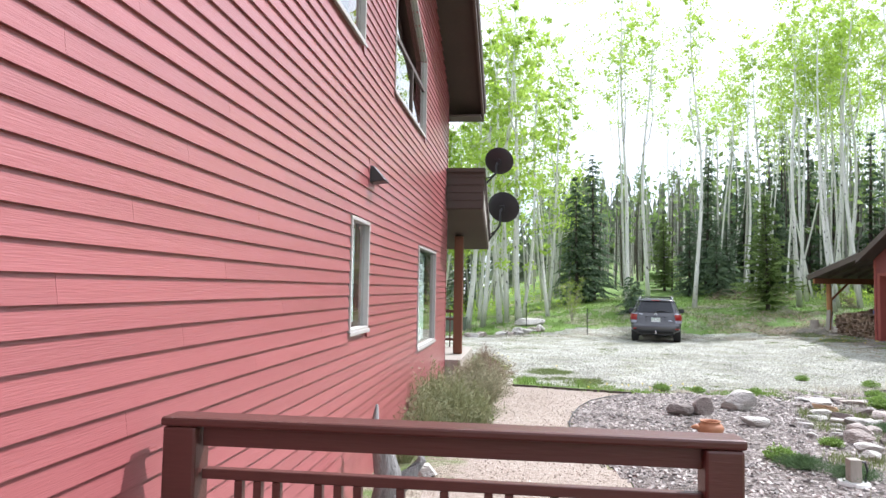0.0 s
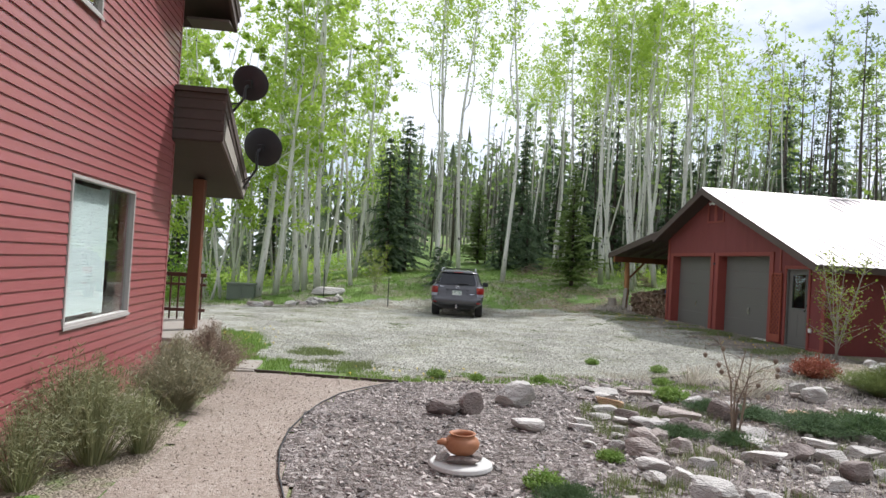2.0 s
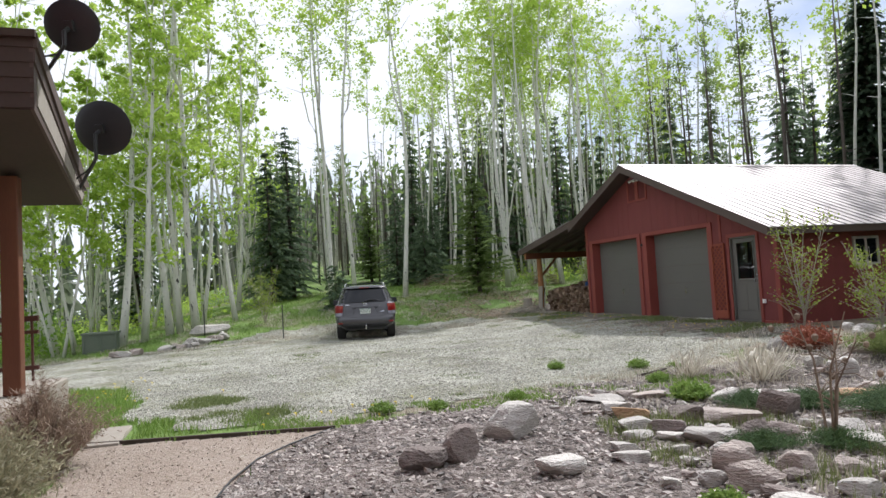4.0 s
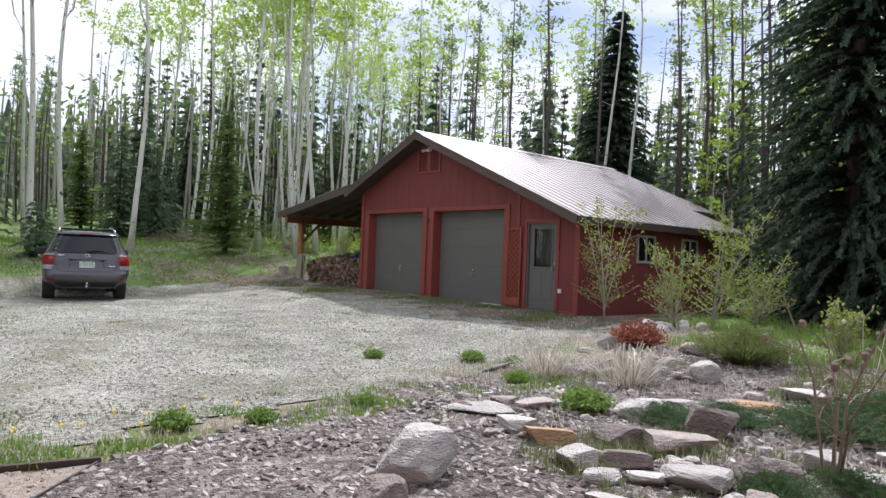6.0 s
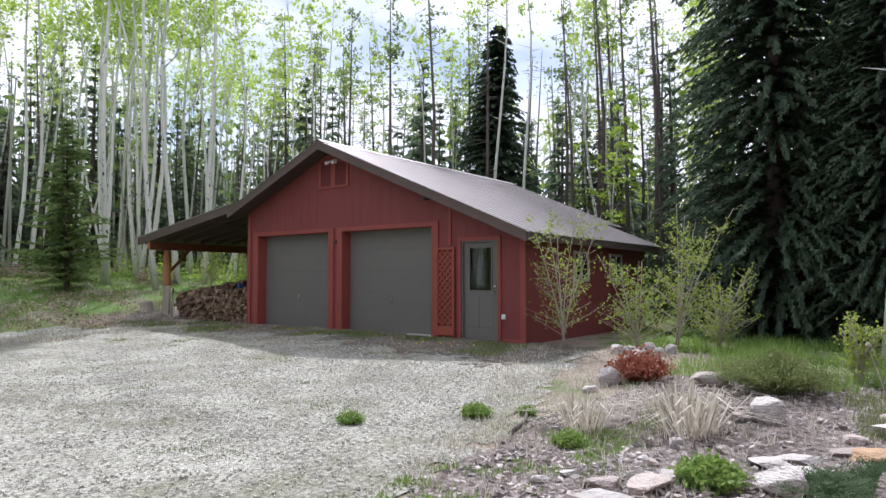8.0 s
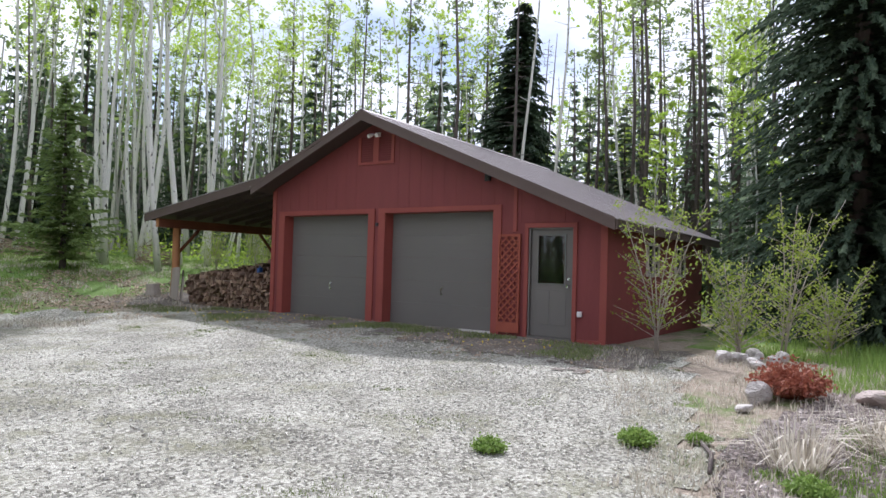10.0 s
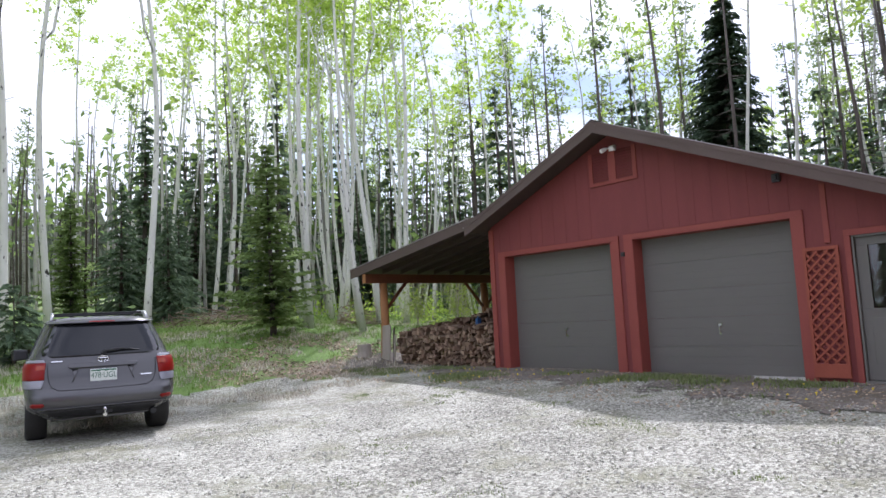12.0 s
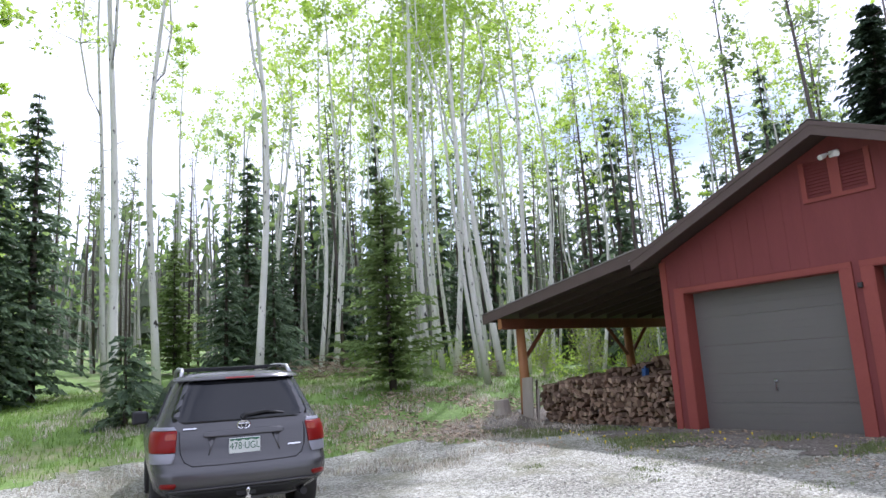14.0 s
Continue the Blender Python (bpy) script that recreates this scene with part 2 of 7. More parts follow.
M["sage"] = leafy("grey_green_shrub", (0.22, 0.215, 0.13), (0.38, 0.345, 0.225), 0.35)
M["brown_twig"] = leafy("brown_shrub", (0.22, 0.16, 0.12), (0.36, 0.28, 0.21), 0.3)
M["red_shrub"] = leafy("red_shrub", (0.22, 0.06, 0.04), (0.38, 0.15, 0.09), 0.3)
M["herb"] = leafy("wispy_herb", (0.15, 0.17, 0.075), (0.32, 0.32, 0.17), 0.35)
M["juniper"] = leafy("juniper", (0.05, 0.095, 0.04), (0.13, 0.20, 0.08), 0.3)
M["juniper_pale"] = leafy("olive_shrub", (0.12, 0.16, 0.05), (0.24, 0.28, 0.10), 0.3)
M["meadow"] = pebbled("meadow_ground", [(0.10, 0.17, 0.04), (0.14, 0.23, 0.05), (0.20, 0.29, 0.08)], 0.06, 0.5, (0.30, 0.25, 0.17), 0.35, 0.50, 0.66)
M["gravel"] = pebbled("pale_gravel", [(0.085, 0.081, 0.066), (0.26, 0.252, 0.208), (0.46, 0.452, 0.382), (0.66, 0.655, 0.575)], 0.027, 1.0, (0.20, 0.20, 0.115), 0.8, 0.49, 0.70)
M["path"] = pebbled("tan_path_gravel", [(0.24, 0.19, 0.15), (0.32, 0.262, 0.215), (0.42, 0.36, 0.305)], 0.03, 0.6)
# shale tones, the darkest standing in for shaded gaps between the chips
M["mulch"] = pebbled("shale_bed", [(0.06, 0.05, 0.045), (0.14, 0.115, 0.10), (0.26, 0.22, 0.20), (0.42, 0.38, 0.35)], 0.05, 1.0)
M["soil"] = pebbled("dry_soil", [(0.20, 0.16, 0.12), (0.30, 0.25, 0.19), (0.40, 0.35, 0.28)], 0.05, 0.8, (0.14, 0.19, 0.06), 1.1, 0.5, 0.62)
# dirt and thin gravel, its tones also darkened to carry the garage's shade
M["apron"] = pebbled("shade_toned_dirt", [(0.085, 0.075, 0.064), (0.17, 0.152, 0.13), (0.25, 0.228, 0.20), (0.42, 0.395, 0.35)], 0.03, 0.9, (0.15, 0.125, 0.095), 0.9, 0.44, 0.66)
M["chip"] = surface("shale_chips", (0.22, 0.185, 0.165), (0.42, 0.38, 0.35), 8.0, 0.75, 0.2, island=0.65)
M["path_stone"] = surface("tan_pebbles", (0.32, 0.26, 0.21), (0.48, 0.41, 0.35), 8.0, 0.8, 0.2, island=0.2)
M["pebble"] = surface("pale_pebbles", (0.38, 0.37, 0.315), (0.58, 0.57, 0.50), 8.0, 0.8, 0.2, island=0.24)
# strata tones; the wide spread follows the bump and paints in crevice shade
M["stone_pale"] = surface("pale_sandstone", (0.32, 0.295, 0.27), (0.66, 0.625, 0.58), 5.0, 0.9, 1.0, 24.0, stretch=(1, 1, 3.5), vary=0.18, dist=0.06)
M["stone_pink"] = surface("pink_sandstone", (0.25, 0.205, 0.18), (0.54, 0.47, 0.425), 5.0, 0.9, 1.0, 24.0, stretch=(1, 1, 3.0), vary=0.18, dist=0.06)
M["stone_dark"] = surface("brown_boulder", (0.10, 0.08, 0.07), (0.33, 0.275, 0.25), 5.0, 0.9, 1.0, 24.0, stretch=(1, 1, 2.0), vary=0.15, dist=0.06)
M["stone_orange"] = surface("orange_sandstone", (0.30, 0.18, 0.09), (0.54, 0.37, 0.23), 5.0, 0.9, 0.9, 24.0, stretch=(1, 1, 3.0), dist=0.05)
M["terracotta"] = surface("terracotta", (0.30, 0.12, 0.055), (0.39, 0.17, 0.08), 4.0, 0.6, 0.2, 30.0)
M["concrete"] = surface("pale_concrete", (0.50, 0.49, 0.46), (0.62, 0.61, 0.58), 4.0, 0.85, 0.3, 50.0)
M["firewood"] = surface("split_firewood", (0.13, 0.085, 0.055), (0.27, 0.18, 0.12), 5.0, 0.85, 0.5, 30.0, vary=0.35)
M["firewood_pale"] = surface("split_wood_faces", (0.22, 0.155, 0.10), (0.38, 0.28, 0.20), 5.0, 0.85, 0.5, 30.0, vary=0.3)
M["car_paint"] = surface("grey_car_paint", (0.082, 0.081, 0.086), (0.105, 0.103, 0.106), 1.0, 0.26, 0.0, metal=0.55)
M["car_dark"] = surface("black_car_plastic", (0.012, 0.012, 0.014), (0.02, 0.02, 0.022), 3.0, 0.6, 0.1)
M["car_glass"] = surface("tinted_car_glass", (0.008, 0.009, 0.012), (0.012, 0.013, 0.016), 1.0, 0.08, 0.0, spec=0.45)
M["tail_red"] = surface("red_tail_lens", (0.17, 0.006, 0.005), (0.23, 0.010, 0.007), 3.0, 0.3, 0.0, spec=0.2)
M["tail_amber"] = surface("amber_lens", (0.24, 0.028, 0.008), (0.30, 0.04, 0.012), 3.0, 0.25, 0.0)
M["rail_silver"] = surface("silver_rail", (0.42, 0.42, 0.43), (0.5, 0.5, 0.51), 3.0, 0.35, 0.0, metal=0.7)
M["tail_clear"] = surface("clear_tail_lens", (0.22, 0.22, 0.26), (0.28, 0.28, 0.32), 3.0, 0.15, 0.0)
M["chrome"] = surface("chrome", (0.6, 0.6, 0.62), (0.7, 0.7, 0.72), 3.0, 0.18, 0.0, metal=1.0)
M["rubber"] = surface("tyre_rubber", (0.018, 0.018, 0.018), (0.03, 0.029, 0.028), 6.0, 0.85, 0.2)
M["plate"] = surface("number_plate", (0.62, 0.65, 0.63), (0.70, 0.72, 0.70), 5.0, 0.5, 0.0)
M["plate_ink"] = surface("plate_green", (0.03, 0.12, 0.07), (0.04, 0.14, 0.08), 5.0, 0.5, 0.0)
M["white"] = surface("white_plastic", (0.72, 0.72, 0.70), (0.80, 0.80, 0.78), 5.0, 0.5, 0.0)
M["driftwood"] = surface("silver_driftwood", (0.10, 0.095, 0.09), (0.34, 0.325, 0.315), 9.0, 0.85, 1.0, 30.0, stretch=(2, 2, 0.6), dist=0.03)


# ---- mesh building ----
class Mesh:
    """Collects corners and faces, then becomes one mesh."""

    def __init__(self):
        self.v, self.f = [], []

    def add(self, pts, faces):
        k = len(self.v)
        self.v += [tuple(p) for p in pts]
        self.f += [tuple(i + k for i in f) for f in faces]

    def hexa(self, a, b):
        """Bottom ring a and top ring b, each of the same count, counter-clockwise from above."""
        n = len(a)
        self.add([*a, *b], [tuple(range(n))[::-1], tuple(range(n, 2 * n)), *[(i, (i + 1) % n, n + (i + 1) % n, n + i) for i in range(n)]])

    def box(self, x0, x1, y0, y1, z0, z1):
        self.hexa([(x0, y0, z0), (x1, y0, z0), (x1, y1, z0), (x0, y1, z0)], [(x0, y0, z1), (x1, y0, z1), (x1, y1, z1), (x0, y1, z1)])

    def prism_x(self, x0, x1, yz):
        """A polygon in the y-z plane (counter-clockwise seen from +x), carried from x0 to x1."""
        n = len(yz)
        self.add([(x0, y, z) for y, z in yz] + [(x1, y, z) for y, z in yz], [tuple(range(n))[::-1], tuple(range(n, 2 * n)), *[(i, (i + 1) % n, n + (i + 1) % n, n + i) for i in range(n)]])

    def tube(self, pts, radii, sides=6, cap=True):
        """A tapering tube through the points."""
        pts = [Vector(p) for p in pts]
        k = len(self.v)
        for i, (p, r) in enumerate(zip(pts, radii)):
            d = (pts[min(i + 1, len(pts) - 1)] - pts[max(i - 1, 0)]).normalized()
            u = d.orthogonal().normalized() if abs(d.z) < 0.9 else Vector((1, 0, 0)).cross(d).normalized()
            w = d.cross(u)
            for s in range(sides):
                a = 2 * math.pi * s / sides
                self.v.append(tuple(p + r * (math.cos(a) * u + math.sin(a) * w)))
        for i in range(len(pts) - 1):
            for s in range(sides):
                t = (s + 1) % sides
                self.f.append((k + i * sides + s, k + i * sides + t, k + (i + 1) * sides + t, k + (i + 1) * sides + s))
        if cap:
            self.f.append(tuple(k + s for s in range(sides))[::-1])
            self.f.append(tuple(k + (len(pts) - 1) * sides + s for s in range(sides)))

    def lathe(self, profile, sides=24):
        """(radius, z) rings turned round the z axis."""
        k = len(self.v)
        for r, z in profile:
            for s in range(sides):
                a = 2 * math.pi * s / sides
                self.v.append((r * math.cos(a), r * math.sin(a), z))
        for i in range(len(profile) - 1):
            for s in range(sides):
                t = (s + 1) % sides
                self.f.append((k + i * sides + s, k + i * sides + t, k + (i + 1) * sides + t, k + (i + 1) * sides + s))
        self.f.append(tuple(k + s for s in range(sides))[::-1])
        self.f.append(tuple(k + (len(profile) - 1) * sides + s for s in range(sides)))

    def leaf(self, p, size, rng, flat=0.0):
        """One small folded leaf or leaf clump at p."""
        d = Vector((rng.uniform(-1, 1), rng.uniform(-1, 1), rng.uniform(-1, 1) * (1 - flat))).normalized()
        u = d.orthogonal().normalized()
        u = (math.cos(rng.random() * 6.3) * u + math.sin(rng.random() * 6.3) * d.cross(u)).normalized()
        p, k = Vector(p), len(self.v)
        a, b = size * rng.uniform(0.7, 1.2), size * rng.uniform(0.4, 0.7)
        self.v += [tuple(p - d * a * 0.5), tuple(p + u * b * 0.5), tuple(p + d * a * 0.5), tuple(p - u * b * 0.5 + d.cross(u) * b * 0.3)]
        self.f.append((k, k + 1, k + 2, k + 3))

    def mesh(self, name, mat, smooth=False):
        me = bpy.data.meshes.new(name)
        me.from_pydata(self.v, [], self.f)
        me.materials.append(M[mat] if isinstance(mat, str) else mat)
        if smooth:
            me.polygons.foreach_set("use_smooth", [True] * len(me.polygons))
        me.update()
        return me


def obj(name, mb, mat, parent=None, bevel=0.0, smooth=False, at=None):
    ob = new(name, mb.mesh(name, mat, smooth) if isinstance(mb, Mesh) else mb)
    if at is not None:
        ob.matrix_basis = at
    if parent is not None:
        ob.parent = parent
    if bevel:
        b = ob.modifiers.new("bevel", "BEVEL")
        b.width, b.segments, b.limit_method = bevel, 2, "ANGLE"
    return ob


def empty(name, at=None):
    ob = new(name)
    ob.empty_display_size = 0.2
    if at is not None:
        ob.matrix_basis = at
    return ob


def jug_mesh(wide, deep, tall):
    """A box with a narrowed neck, standing on z = 0."""
    mb = Mesh()
    mb.box(-wide / 2, wide / 2, -deep / 2, deep / 2, 0, tall * 0.8)
    mb.box(-wide / 5, wide / 5, -deep / 4, deep / 4, tall * 0.8, tall)
    return mb


def smoothstep(a, b, x):
    t = np.clip((x - a) / (b - a), 0, 1)
    return t * t * (3 - 2 * t)


def height(x, y):
    """The lie of the land."""
    h = -0.47 + 0.11 * smoothstep(15, 26, y) * smoothstep(-6, 3, x) + 0.27 * smoothstep(7, 13, x) * smoothstep(6, 15, y)
    rise = 0.2 * np.clip(y - 30, 0, 4.8) + 0.085 * np.clip(y - 34.8, 0, 60)
    h = h + rise * smoothstep(-8, 6, x) * (0.35 + 0.65 * smoothstep(60, 10, x))
    h = h - np.clip(0.06 * np.clip(-3 - x, 0, 60), 0, 2.0) * smoothstep(16, 26, y)
    return h


def ground_z(x, y):
    return float(height(np.float64(x), np.float64(y)))


# ---- ground ----
def sheet(name, xs, ys, lift, mat, keep=None, label="", rough_amp=0.0):
    """A piece of ground draped over the land; keep(x, y) says which cells belong to it."""
    gx, gy = np.meshgrid(xs, ys)
    gz = height(gx, gy) + lift
    nx, ny = len(xs), len(ys)
    vs = np.stack([gx.ravel(), gy.ravel(), gz.ravel()], 1)
    if rough_amp:
        for q in vs:
            q[2] += rough_amp * noise.noise(Vector((q[0] * 1.7, q[1] * 1.7, 0))) + 0.4 * rough_amp * noise.noise(Vector((q[0] * 6, q[1] * 6, 3)))
    fs = []
    for j in range(ny - 1):
        for i in range(nx - 1):
            if keep is None or keep((xs[i] + xs[i + 1]) / 2, (ys[j] + ys[j + 1]) / 2):
                fs.append((j * nx + i, j * nx + i + 1, (j + 1) * nx + i + 1, (j + 1) * nx + i))
    used = sorted({i for f in fs for i in f})
    remap = {o: k for k, o in enumerate(used)}
    mb = Mesh()
    mb.v, mb.f = [tuple(vs[i]) for i in used], [tuple(remap[i] for i in f) for f in fs]
    return tagged(obj(name, mb, mat, smooth=True), label, name.replace("_", " "), kind="structure")


def inside(poly, x, y):
    hit, n = False, len(poly)
    for i in range(n):
        (ax, ay), (bx, by) = poly[i], poly[i - 1]
        if (ay > y) != (by > y) and x < (bx - ax) * (y - ay) / (by - ay) + ax:
            hit = not hit
    return hit


def ragged(poly, amp, freq=1.3):
    """Membership of a polygon whose border wanders by about amp."""
    def keep(x, y):
        a = noise.noise(Vector((x * freq, y * freq, 5.0))) * amp + noise.noise(Vector((x * freq * 4, y * freq * 4, 9.0))) * amp * 0.5
        b = noise.noise(Vector((x * freq, y * freq, 15.0))) * amp + noise.noise(Vector((x * freq * 4, y * freq * 4, 19.0))) * amp * 0.5
        return inside(poly, x + a, y + b)
    return keep


DRIVE = [(-16, 25.5), (-6, 23.0), (-2.4, 20.6), (-0.7, 19.2), (-0.3, 16.6), (0.2, 15.0), (0.6, 14.4), (2.2, 14.1), (5.0, 14.6), (8.2, 15.2), (10.8, 16.1), (13.4, 16.6), (13.4, 28.8), (11.2, 29.2), (9.6, 30.6), (7.3, 30.3), (5.2, 31.8), (2.4, 31.2), (-0.6, 29.3), (-4, 28.3), (-9, 28.6), (-16, 30)]
PATHWAY = [(-1.6, 3.2), (1.7, 3.2), (1.35, 6.0), (0.95, 8.2), (0.72, 9.4), (0.85, 11.0), (1.26, 12.4), (2.16, 13.52), (-0.6, 14.15), (-0.55, 12.0), (-0.35, 9.6), (-0.5, 8.2)]
BED = [(1.7, 3.2), (14, 3.2), (14, 10.5), (11, 14.4), (8.2, 15.0), (5.0, 14.5), (2.2, 13.55), (1.26, 12.4), (0.85, 11.0), (0.72, 9.4), (0.95, 8.2), (1.35, 6.0)]
FOUNDATION = [(-1.7, 2.0), (-0.5, 3.2), (-0.5, 8.2), (-0.35, 9.6), (-0.55, 12.0), (-0.6, 14.15), (-1.7, 14.4)]

edges_x = np.unique(np.concatenate([np.linspace(-420, -30, 14), np.linspace(-30, 50, 84), np.linspace(50, 420, 14)]))
edges_y = np.unique(np.concatenate([np.linspace(-420, -12, 14), np.linspace(-12, 75, 90), np.linspace(75, 420, 14)]))
sheet("ground", edges_x, edges_y, 0.0, "meadow", label="green spring meadow grass with dry patches")
sheet("driveway", np.arange(-16, 13.6, 0.16), np.arange(13.6, 32.4, 0.16), 0.016, "gravel", ragged(DRIVE, 0.45), "pale grey gravel driveway with weeds", 0.012)
sheet("dry_border", np.arange(8.0, 15.0, 0.2), np.arange(12.6, 17.8, 0.2), 0.008, "soil", ragged([(8.2, 14.4), (11.0, 13.4), (14.4, 12.8), (14.4, 17.0), (13.4, 17.5), (10.4, 16.9)], 0.3), "dry soil with straw beside the drive")
# dirt sheet before the garage; part of its darkness is painted shade
APRON = [(10.9, 16.6), (13.6, 16.6), (13.6, 26.7), (17.5, 26.7), (17.5, 30.8), (12.6, 31.4), (11.4, 30.3), (12.2, 28.4), (11.5, 25.5), (11.9, 22.5), (11.0, 19.8)]
sheet("garage_apron", np.arange(10.4, 17.7, 0.16), np.arange(16.2, 31.8, 0.16), 0.030, "apron", ragged(APRON, 0.7), "dirt and thin gravel apron, toned darker for the garage shade", 0.012)
SUBSOIL = [(1.6, 13.3), (9.0, 13.2), (14.4, 13.6), (14.4, 16.9), (18.2, 17.4), (18.2, 18.3), (13.7, 18.3), (13.7, 26.9), (17.5, 26.9), (17.5, 31.0), (11.4, 31.2), (9.0, 30.2), (9.0, 16.2), (1.6, 15.4)]
sheet("bare_soil", np.arange(1.4, 18.4, 0.2), np.arange(13.0, 31.6, 0.2), 0.005, "soil", ragged(SUBSOIL, 0.15), "dry bare soil round the gravel edge")
sheet("garden_path", np.arange(-1.6, 2.5, 0.09), np.arange(3.2, 14.3, 0.09), 0.014, "path", ragged(PATHWAY, 0.05), "tan fine gravel garden path")
sheet("shale_bed", np.arange(0.6, 14.1, 0.12), np.arange(3.2, 15.2, 0.12), 0.022, "mulch", ragged(BED, 0.07), "bed of grey and brown shale chips", 0.02)
sheet("foundation_bed", np.arange(-1.64, -0.3, 0.1), np.arange(2.2, 14.5, 0.1), 0.010, "soil", ragged(FOUNDATION, 0.12), "dry soil strip beside the house wall", 0.02)


# ---- house ----
WX, RAKE = -1.64, 0.46
HOUSE_Y0, HOUSE_Y1, EAVE_Z = -7.5, 13.65, 5.80
WINDOWS = {"window_1": (9.84, 11.9, 0.64, 2.27), "window_2": (5.67, 6.43, 1.16, 2.29), "window_3": (7.65, 10.33, 4.07, None), "window_4": (3.2, 6.03, 4.07, None)}


def rake_z(y):
    ridge = 3.1
    return EAVE_Z + RAKE * (HOUSE_Y1 - y) if y > ridge else EAVE_Z + RAKE * (HOUSE_Y1 - 2 * ridge + y)


def win_top(name, y):
    z = WINDOWS[name][3]
    return z if z else 5.36 + RAKE * (10.33 - y)


wall_e = Mesh()
cuts = sorted({HOUSE_Y0, HOUSE_Y1, 3.1, *[w[0] for w in WINDOWS.values()], *[w[1] for w in WINDOWS.values()]})
for a, b in zip(cuts, cuts[1:]):
    low_a = low_b = -0.75
    for nm, w in sorted(WINDOWS.items(), key=lambda q: q[1][2]):
        if w[0] <= a and b <= w[1]:
            wall_e.prism_x(WX - 0.16, WX, [(a, low_a), (b, low_b), (b, w[2]), (a, w[2])])
            low_a, low_b = win_top(nm, a), win_top(nm, b)
    wall_e.prism_x(WX - 0.16, WX, [(a, low_a), (b, low_b), (b, rake_z(b)), (a, rake_z(a))])
wall_east = tagged(obj("wall_east", wall_e, "siding"), "red painted lap siding house wall", "wall", kind="structure")
others = Mesh()
others.box(-10.0, WX - 0.16, HOUSE_Y1 - 0.16, HOUSE_Y1, -0.75, EAVE_Z)
tagged(obj("wall_north", others, "siding"), "red painted house end wall", "wall", kind="structure")
others = Mesh()
others.box(-10.0, WX - 0.16, HOUSE_Y0, HOUSE_Y0 + 0.16, -0.75, EAVE_Z - 1)
tagged(obj("wall_south", others, "siding"), "red painted house back wall", "wall", kind="structure")
others = Mesh()
others.box(-10.16, -10.0, HOUSE_Y0, HOUSE_Y1, -0.75, EAVE_Z - 1)
tagged(obj("wall_west", others, "siding"), "red painted house side wall", "wall", kind="structure")
others = Mesh()
others.box(-5.0, -4.9, HOUSE_Y0 + 0.2, HOUSE_Y1 - 0.2, -0.5, 9.0)
tagged(obj("wall_inside", others, "room"), "plain indoor wall", "wall", kind="structure")
others = Mesh()
others.box(-10.0, WX - 0.17, HOUSE_Y0 + 0.2, HOUSE_Y1 - 0.2, 3.05, 3.2)
others.box(-10.0, WX - 0.17, HOUSE_Y0 + 0.2, HOUSE_Y1 - 0.2, -0.3, -0.1)
tagged(obj("floor_inside", others, "room"), "plain indoor floors", "floor", kind="structure")

roof = Mesh()
OUT = -0.9
for y0, y1 in ((3.1, HOUSE_Y1 + 0.75), (HOUSE_Y0 - 0.75, 3.1)):
    za, zb = rake_z(y0) + 0.02, rake_z(y1) + 0.02
    roof.prism_x(-10.6, OUT - 0.05, [(y0, za), (y1, zb), (y1, zb + 0.14), (y0, za + 0.14)])
house_roof = tagged(obj("house_roof", roof, "soffit"), "brown roof with a deep boarded overhang", "roof", kind="structure")
fas = Mesh()
for y0, y1 in ((3.1, HOUSE_Y1 + 0.78), (HOUSE_Y0 - 0.78, 3.1)):
    za, zb = rake_z(y0) - 0.02, rake_z(y1) - 0.02
    fas.prism_x(OUT - 0.05, OUT, [(y0, za - 0.08), (y1, zb - 0.08), (y1, zb + 0.22), (y0, za + 0.22)])
    fas.prism_x(OUT, OUT + 0.03, [(y0, za + 0.10), (y1, zb + 0.10), (y1, zb + 0.23), (y0, za + 0.23)])
ye = HOUSE_Y1 + 0.75
fas.box(-10.6, OUT - 0.05, ye, ye + 0.04, rake_z(ye) - 0.10, rake_z(ye) + 0.2)
fas.box(WX, OUT - 0.05, HOUSE_Y1 + 0.3, ye, rake_z(ye) - 0.10, rake_z(ye) - 0.06)
obj("fascia", fas, "brown_trim", house_roof)
drip = Mesh()
for y0, y1 in ((3.1, HOUSE_Y1 + 0.8), (HOUSE_Y0 - 0.8, 3.1)):
    za, zb = rake_z(y0) + 0.2, rake_z(y1) + 0.2
    drip.prism_x(OUT - 0.06, OUT + 0.05, [(y0, za), (y1, zb), (y1, zb + 0.025), (y0, za + 0.025)])
obj("drip_edge", drip, "window_frame", house_roof)


